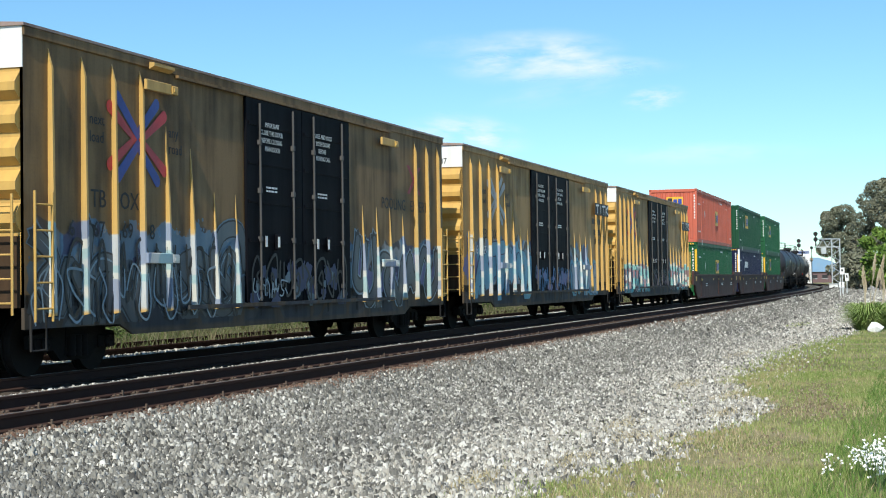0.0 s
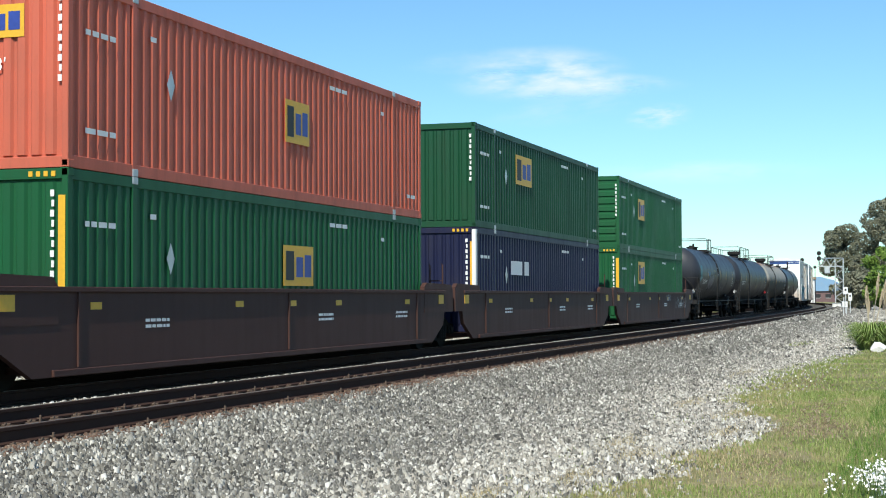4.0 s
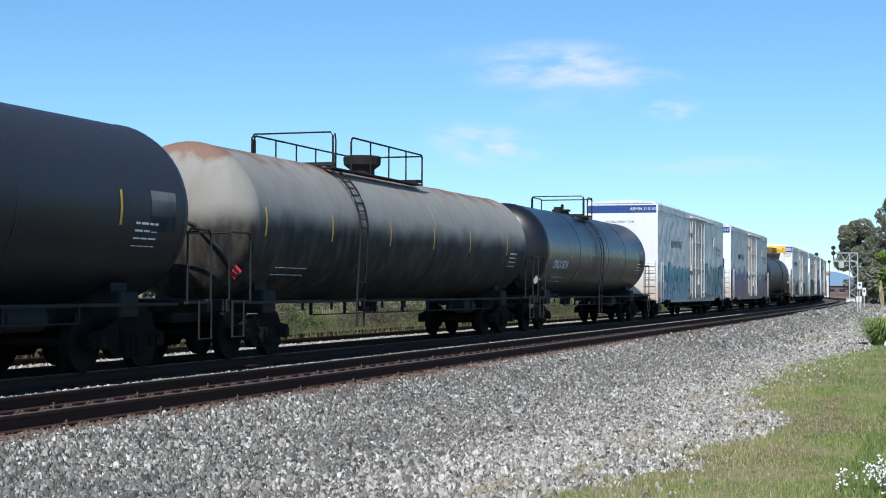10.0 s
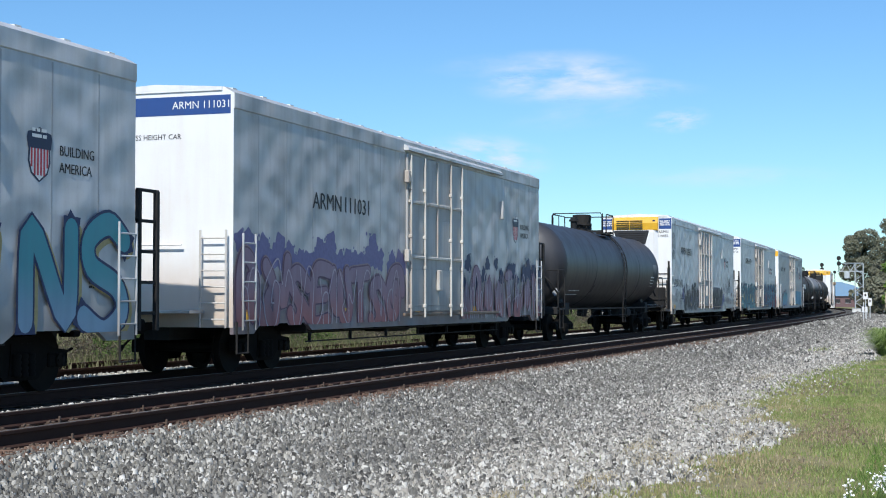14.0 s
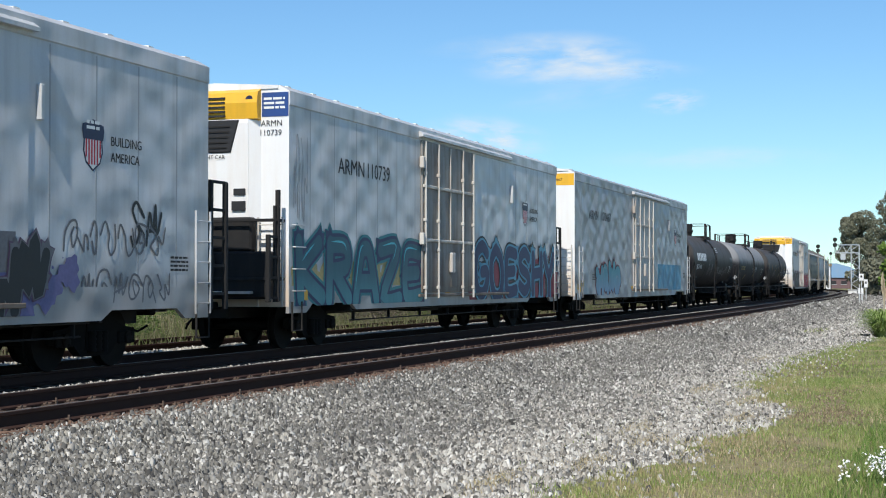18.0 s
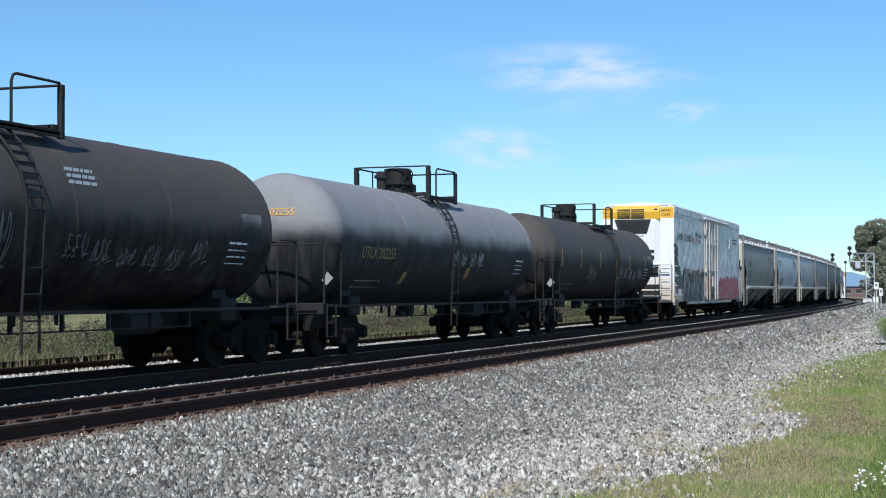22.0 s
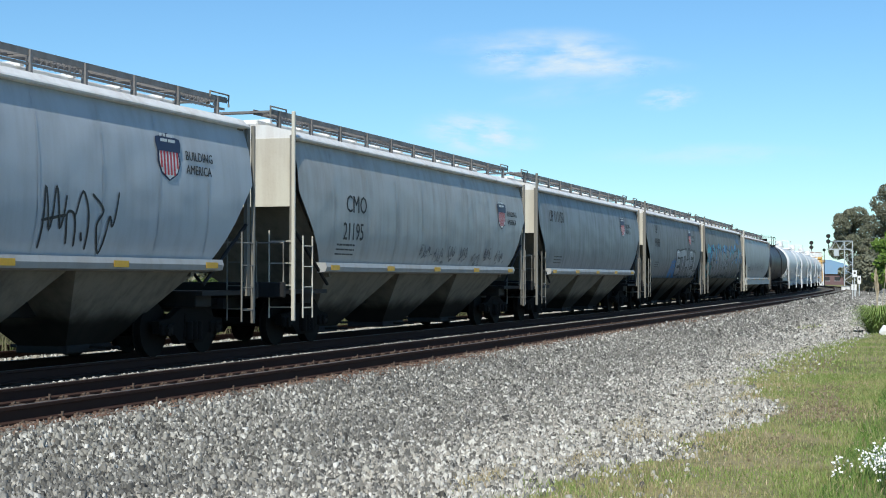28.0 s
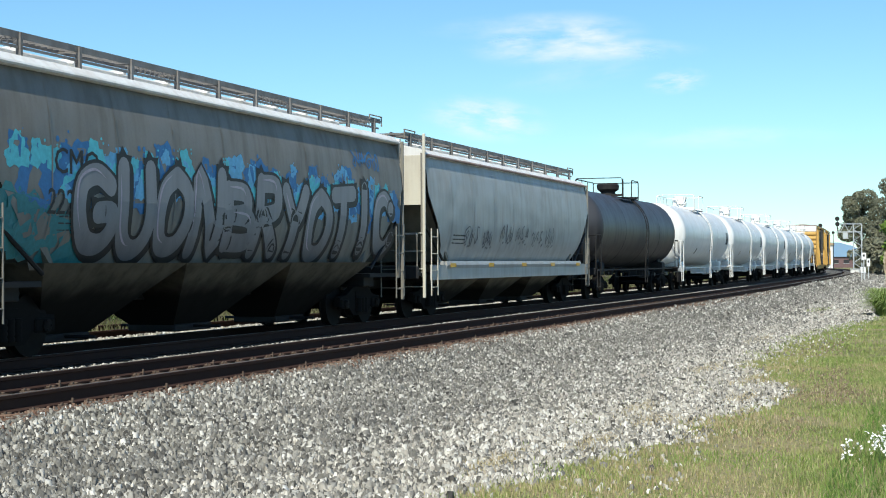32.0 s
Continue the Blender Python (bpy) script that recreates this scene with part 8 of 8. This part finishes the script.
SCRUB = island("dry_scrub_twigs", [(.07, .058, .042), (.115, .095, .07), (.15, .132, .09), (.085, .082, .045)], .85, 4)
for i in range(84):
    deep = i >= 46
    xx = (20 + 2.3 * i + (i % 3) * 1.1) if not deep else 34 + 3.1 * (i - 46) + (i % 4) * 1.7
    green = i % 3 == 0
    out_ = 6.0 + (i * 37 % 13) * .5 if not deep else 14 + (i * 29 % 17) * 2.4
    tree(xx, float(np.interp(xx, _x, _y)) + out_, (.75 + .22 * (i % 4)) * (1.25 if deep else 1), (1.7 + .5 * (i % 3)) * (1.5 if deep else 1), 8, 2200 if not deep else 1300, .055 if not deep else .10, SHRUB if green else SCRUB, "low green bush in the weeds behind the train" if green else "dry grey-brown bush behind the train", "bush", 20 + i, .0)

# pampas grass and a white stone
def pampas(px, py):
    t = thing("pampas_grass", "pampas grass clump with green leaves and straw plumes", "pampas grass", m=pose(px, py, -.5))
    n = 900
    a = RNG.uniform(0, 2 * math.pi, n)
    rr = RNG.uniform(0, .35, n)
    h = RNG.uniform(.25, .95, n)
    out = RNG.uniform(.4, 1.25, n)
    v = np.zeros((n, 7, 3))
    cx, sx = np.cos(a), np.sin(a)
    for j, (u, zz, w) in enumerate(((0, 0, .016), (.35, .75, .014), (.75, 1.0, .010))):
        d = rr + out * u * .75
        v[:, 2 * j, 0], v[:, 2 * j, 1], v[:, 2 * j, 2] = cx * d - sx * w, sx * d + cx * w, h * zz
        v[:, 2 * j + 1, 0], v[:, 2 * j + 1, 1], v[:, 2 * j + 1, 2] = cx * d + sx * w, sx * d - cx * w, h * zz
    d = rr + out * .95
    v[:, 6, 0], v[:, 6, 1], v[:, 6, 2] = cx * d, sx * d, h * .72
    f = np.array([(0, 1, 3), (0, 3, 2), (2, 3, 5), (2, 5, 4), (4, 5, 6)])
    ob = scatter("leaves", v, f, island("pampas_leaves", [(.20, .30, .07), (.30, .42, .11), (.42, .46, .20)], .8, 6), "", "")
    ob.parent = t
    straw = island("pampas_plume", [(.58, .49, .35), (.68, .58, .43), (.48, .39, .27)], .95, 6)
    rnd = random.Random(3)
    for i in range(8):
        bx, by, top = rnd.uniform(-.4, .4), rnd.uniform(-.75, .15), rnd.uniform(1.5, 2.5)
        lx, ly = bx * rnd.uniform(1.2, 2.0), by * rnd.uniform(1.2, 2.0)
        part("stalk", Shape().tube([(bx * .3, by * .3, 0), (bx * .8, by * .8, top * .5), (lx, ly, top)], .009, 4), straw, t)
        m_ = 160
        u = RNG.uniform(0, 1, m_)
        wid = .05 * np.sin(np.pi * np.clip(u * .9 + .08, 0, 1)) + .01
        ang = RNG.uniform(0, 2 * math.pi, m_)
        c0 = np.stack([bx * .8 + (lx - bx * .8) * (.55 + .5 * u), by * .8 + (ly - by * .8) * (.55 + .5 * u), top * (.70 + .34 * u)], 1)
        w_ = np.zeros((m_, 3, 3))
        w_[:, 0] = c0
        w_[:, 1] = c0 + np.stack([np.cos(ang) * wid, np.sin(ang) * wid, np.full(m_, .10)], 1)
        w_[:, 2] = c0 + np.stack([np.cos(ang + .5) * wid * .5, np.sin(ang + .5) * wid * .5, np.full(m_, .14)], 1)
        pl = scatter("plume", w_, np.array([(0, 1, 2)]), straw, "", "")
        pl.parent = t


pampas(53.0, 2.3)
pampas(54.2, 1.75)
v = rocks(np.array([[51.0, 1.95, -.38]]), np.array([.27]))
s = Shape().add([tuple(q) for q in v[0]], [tuple(q) for q in ICO_F])
tagged(part("boulder", s, plain("white_stone", (.78, .77, .74), .8, vary=.15), None, "white painted boulder beside the pampas grass"), "", "boulder")

# flowering weed close by
WHITE_PETAL = plain("white_petals", (.93, .92, .88), .6, vary=.05)
STEM = plain("green_stem", (.10, .16, .05), .7)
rnd = random.Random(9)
for j, (bx, by, hh) in enumerate(((13.75, .50, .30), (13.6, .58, .30), (13.5, .48, .36), (13.3, .55, .40), (13.35, .42, .42), (13.15, .5, .44), (13.7, .40, .33), (13.2, .36, .45), (13.9, .45, .28), (14.1, .98, .24), (14.2, .62, .32), (14.0, .68, .34), (14.4, .58, .32), (14.1, .52, .38), (13.9, .60, .38), (14.5, .70, .26), (14.05, .45, .40), (13.45, .36, .40))):
    fl = thing("wildflower", "white flowering wild weed in the grass", "wildflower", "white wildflowers", m=pose(bx, by, -.49))
    stem, bloom = Shape(), Shape()
    for i in range(5):
        a, q = rnd.uniform(0, 6.28), rnd.uniform(.03, .16)
        tip = (q * math.cos(a), q * math.sin(a), hh * rnd.uniform(.7, 1.05))
        stem.tube([(0, 0, 0), (tip[0] * .4, tip[1] * .4, tip[2] * .6), tip], .003, 4)
        for k in range(7):
            c = Vector(tip) + Vector((rnd.gauss(0, .02), rnd.gauss(0, .02), rnd.uniform(-.14, .02)))
            ax = Vector((rnd.gauss(-.5, .6), rnd.gauss(-.3, .6), rnd.uniform(.2, 1))).normalized()
            ux = ax.orthogonal().normalized()
            vx = ax.cross(ux)
            for p in range(4):
                b = p * 1.571 + rnd.uniform(-.3, .3)
                d, e = (ux * math.cos(b) + vx * math.sin(b)) * .012, (vx * math.cos(b) - ux * math.sin(b)) * .0075
                bloom.add([c, c + d * .6 - e, c + d, c + d * .6 + e], [(0, 1, 2, 3)])
    part("stem", stem, STEM, fl)
    part("blossom", bloom, WHITE_PETAL, fl, "cluster of small white blossoms")

# a dark piece of wood on the stones
s = Shape().box(-.17, .17, -.045, .045, -.02, .03, .012)
w = part("wood_scrap", s, plain("dark_wood", (.05, .04, .032), .9), None, "dark broken piece of wood on the gravel")
tagged(w, "", "wood")
w.matrix_basis = pose(14.04, 8.08, -.42, 4, -8, 25)


# ---------------------------------------------------------------- signals, signs and far buildings
def signal_gantry(px, py, rz):
    g = thing("signal_gantry", "silver lattice signal gantry with a short arm", "signal gantry", m=pose(px, py, -.5, 0, 0, rz))
    post = Shape()
    w = .55
    for a in (-w, w):
        for b in (-.35, .35):
            post.box(b - .06, b + .06, a - .06, a + .06, 0, 7.0)
    for i in range(9):
        z = i * .78
        for b in (-.35, .35):
            post.tube([(b, -w, z), (b, w, z + .78)] if i % 2 else [(b, w, z), (b, -w, z + .78)], .045, 4)
    part("post", post, M["steel"], g)
    arm = Shape()
    for zz in (5.9, 7.0):
        for b in (-.35, .35):
            arm.box(b - .06, b + .06, -w, 2.95, zz - .06, zz + .06)
    for i in range(4):
        y = w + i * .6
        for b in (-.35, .35):
            arm.tube([(b, y, 5.9), (b, y + .6, 7.0)] if i % 2 else [(b, y, 7.0), (b, y + .6, 5.9)], .045, 4)
    arm.box(-.5, .5, -w, 3.0, 7.05, 7.1)
    part("arm", arm, M["steel"], g)
    h = part("signal_head", Shape().lathe([(-.1, .28), (0, .31), (.05, .28)], "x", (-.5, 2.75, 7.75), 16).box(-.58, -.46, 2.69, 2.81, 6.0, 7.7), M["frame_black"], g, "dark round signal head")
    part("signal_head", Shape().lathe([(-.1, .28), (0, .31), (.05, .28)], "x", (-.5, 2.75, 7.0), 16), M["frame_black"], g, "dark round signal head")
    part("case", Shape().box(-.5, .1, 1.3, 2.0, 4.9, 5.8, .05), M["steel"], g)
    part("footing", Shape().box(-.9, .9, -1.1, 1.1, -.2, .30, .06), M["galv"], g, "pale concrete footing")
    return g


px, py = az(3.53, 222)
signal_gantry(px, py, 6)
mast = thing("signal_mast", "dark signal mast with two round heads", "signal mast", m=pose(*az(4.83, 232), -.5))
part("mast", Shape().lathe([(0, .09), (7.2, .06)], "z", (0, 0, 0), 10), M["frame_black"], mast)
for zz in (7.05, 6.4):
    part("signal_head", Shape().lathe([(-.1, .27), (0, .30), (.06, .27)], "x", (-.15, 0, zz), 16), M["frame_black"], mast)
mast = thing("signal_mast", "dark signal mast with two round heads", "signal mast", m=pose(*az(4.38, 260), -.5))
part("mast", Shape().lathe([(0, .07), (6.5, .05)], "z", (0, 0, 0), 10), M["frame_black"], mast)
part("signal_head", Shape().lathe([(-.1, .22), (0, .25), (.06, .22)], "x", (-.15, 0, 6.5), 16), M["frame_black"], mast)


def marker(deg, dist, z0, z1, w, label):
    s = thing("marker_sign", label, "sign", m=pose(*az(deg, dist), -.5))
    part("post", Shape().box(-.04, .04, -.04, .04, 0, z1 - .02), M["steel"], s)
    p = part("sign_plate", Shape().box(-.07, -.045, -w / 2, w / 2, z0, z1, .005), M["white"], s)
    if z1 - z0 > .6:
        part("small_writing", Shape().box(-.076, -.071, -w * .2, w * .2, z0 + (z1 - z0) * .45, z0 + (z1 - z0) * .75), M["ink"], p)


marker(3.315, 150, 1.95, 2.6, .42, "white marker sign on a steel post")
marker(3.158, 150, 1.31, 2.06, .32, "white marker sign on a steel post")
marker(3.395, 140, .8, 1.29, .20, "short white marker post")
marker(3.287, 140, .8, 1.29, .20, "short white marker post")
cab = thing("relay_cabinet", "pale steel relay cabinet beside the curve", "cabinet", m=pose(*az(3.62, 205), -.5))
part("case", Shape().box(-.6, .6, -.55, .55, 0, .75, .03), M["white"], cab)
part("lid", Shape().box(-.68, .68, -.63, .63, .75, .85, .03), M["galv"], cab)


def warehouse(px, py, rz):
    b = thing("warehouse", "far warehouse with a hazy blue roof and brown wall", "warehouse", m=pose(px, py, -.6, 0, 0, rz))
    part("wall", Shape().box(-12, 12, -5.5, 14, 0, 3.2), paint("far_brown_wall", (.17, .10, .10), amount=.3), b)
    part("roof", Shape().prism([(-6.0, 3.2), (-4.6, 4.9), (-1.8, 6.4), (1.8, 7.4), (15, 7.6), (15, 3.2)], "x", -12.5, 12.5), paint("far_blue_roof", (.20, .34, .52), (.3, .36, .42), .4, .5), b, "blue-grey metal roof")
    for y in (-4, -1, 2, 5, 8):
        w = part("window", Shape().box(-12.06, -12.0, y, y + 1.6, 1.2, 2.3), M["ink"], b)
        part("frame", Shape().box(-12.1, -12.05, y - .1, y + 1.7, 1.1, 1.2), M["steel"], w)


warehouse(*az(3.95, 480), 4)
hut = thing("white_building", "white flat-roofed building beyond the curve", "building", m=pose(*az(4.85, 330), -.6, 0, 0, 4))
part("wall", Shape().box(-4, 4, -2.6, 5, 0, 5.2), paint("white_render_wall", (.78, .77, .74), (.5, .45, .4), .3, .8), hut)
part("roof", Shape().box(-4.3, 4.3, -2.9, 5.3, 5.2, 5.7, .05), paint("tan_roof_edge", (.42, .32, .20), (.2, .16, .1), .3, .8), hut, "tan roof edge")
part("door", Shape().box(-4.06, -4.0, -1.6, -.5, 0, 2.2), M["reefer_door"], hut)
# low trees that close the far side of the field
for i in range(14):
    a = 8 + i * 2.4
    dd = 330 - 6 * i
    tree(*az(a, dd), 5.0 + (i * 7 % 4), 11, 8, 900, 1.1, EUCALYPT, "far dark tree behind the field", "far_tree", 60 + i, .05)


# ---------------------------------------------------------------- high thin clouds, far away
def cloud(name, centre, w, h, seed, cover, tilt=0.0):
    m, nt, bsdf = nodes_of("cloud_" + str(seed))
    out = nt.nodes["Material Output"]
    vec = coords(nt, (1 / w, 1, 1 / h))
    gr = nt.nodes.new("ShaderNodeTexGradient")
    gr.gradient_type = 'SPHERICAL'
    mp = n_(nt, "Mapping", Scale=(2.0, 0.0, 2.0))
    nt.links.new(vec, mp.inputs["Vector"])
    nt.links.new(mp.outputs[0], gr.inputs[0])
    v2 = coords(nt, (1.6 / w, 0, 5.5 / w))
    v2.node.inputs["Location"].default_value = (seed * 1.3, 0, seed * .7)
    wisp = noise_(nt, v2, 2.0, 7, .62)
    fac = math_(nt, 'MULTIPLY', ramp_(nt, gr.outputs["Fac"], 0.0, .8), ramp_(nt, wisp, .30, .72))
    em, tr, mx = nt.nodes.new("ShaderNodeEmission"), nt.nodes.new("ShaderNodeBsdfTransparent"), nt.nodes.new("ShaderNodeMixShader")
    em.inputs[0].default_value, em.inputs[1].default_value = (.93, .98, 1.0, 1), .95
    nt.links.new(math_(nt, 'MULTIPLY', fac, cover), mx.inputs[0])
    nt.links.new(tr.outputs[0], mx.inputs[1])
    nt.links.new(em.outputs[0], mx.inputs[2])
    nt.links.new(mx.outputs[0], out.inputs["Surface"])
    sh = Shape().add([(-w / 2, 0, -h / 2), (w / 2, 0, -h / 2), (w / 2, 0, h / 2), (-w / 2, 0, h / 2)], [(0, 1, 2, 3)])
    ob = part(name, sh, m, None, "thin white wisp of cloud in the blue sky")
    ob.matrix_basis = pose(*centre, 0, tilt, math.degrees(math.atan2(centre[1], centre[0])) - 90)
    tagged(ob, "", "cloud", kind="structure")


cloud("backdrop_cloud", (2875, 740, 432), 400, 120, 3, .95, -3)
cloud("backdrop_cloud", (2898, 650, 412), 430, 55, 21, .9, 1)
cloud("backdrop_cloud", (2868, 878, 283), 300, 110, 8, .9, 6)
cloud("backdrop_cloud", (2945, 517, 350), 150, 60, 5, .6, -5)
cloud("backdrop_cloud", (2850, 810, 462), 420, 60, 11, .3, -4)
cloud("backdrop_cloud", (2960, 440, 240), 560, 60, 13, .35)
cloud("backdrop_cloud", (2900, 690, 365), 380, 70, 17, .25, -8)


# ---------------------------------------------------------------- what moves
SPEEDS = [(0, 15.95), (3.5, 15.92), (7, 16.49), (10.5, 16.13), (14, 16.01), (18, 15.97), (22, 16.20), (25.5, 15.69), (29, 15.86), (32, 15.97)]
_t = np.linspace(0, 32, 641)
_v = np.interp(_t, [a for a, b in SPEEDS], [b for a, b in SPEEDS])
_run = np.concatenate([[0], np.cumsum((_v[1:] + _v[:-1]) / 2 * np.diff(_t))])


def gone(t):
    """Metres that the train has run at t."""
    return float(np.interp(t, _t, _run))


def ride(mid, half, t):
    """The pose of a car whose two truck centres follow the line."""
    s = mid - gone(t)
    ax, ay, _ = line(s - half)
    bx, by, _ = line(s + half)
    return pose((ax + bx) / 2, (ay + by) / 2, 0, 0, 0, math.degrees(math.atan2(by - ay, bx - ax)))


def motions():
    for ob, mid, half in TRAIN:
        walk(ob, [(i * 0.5, ride(mid, half, i * 0.5)) for i in range(65)])
    # all wheels turn alike: each axle of a truck takes one turning
    lead = {}
    for k, w in WHEELSETS:
        if k not in lead:
            x = w.location.x
            walk(w, [(i / 30, pose(x, 0, .456, 0, -math.degrees(gone(i / 30) / .456), 0)) for i in range(961)])
            lead[k] = w.animation_data
        else:
            w.rotation_mode = 'QUATERNION'
            d = w.animation_data_create()
            d.action = lead[k].action
            d.action_slot = lead[k].action_slot


motions()
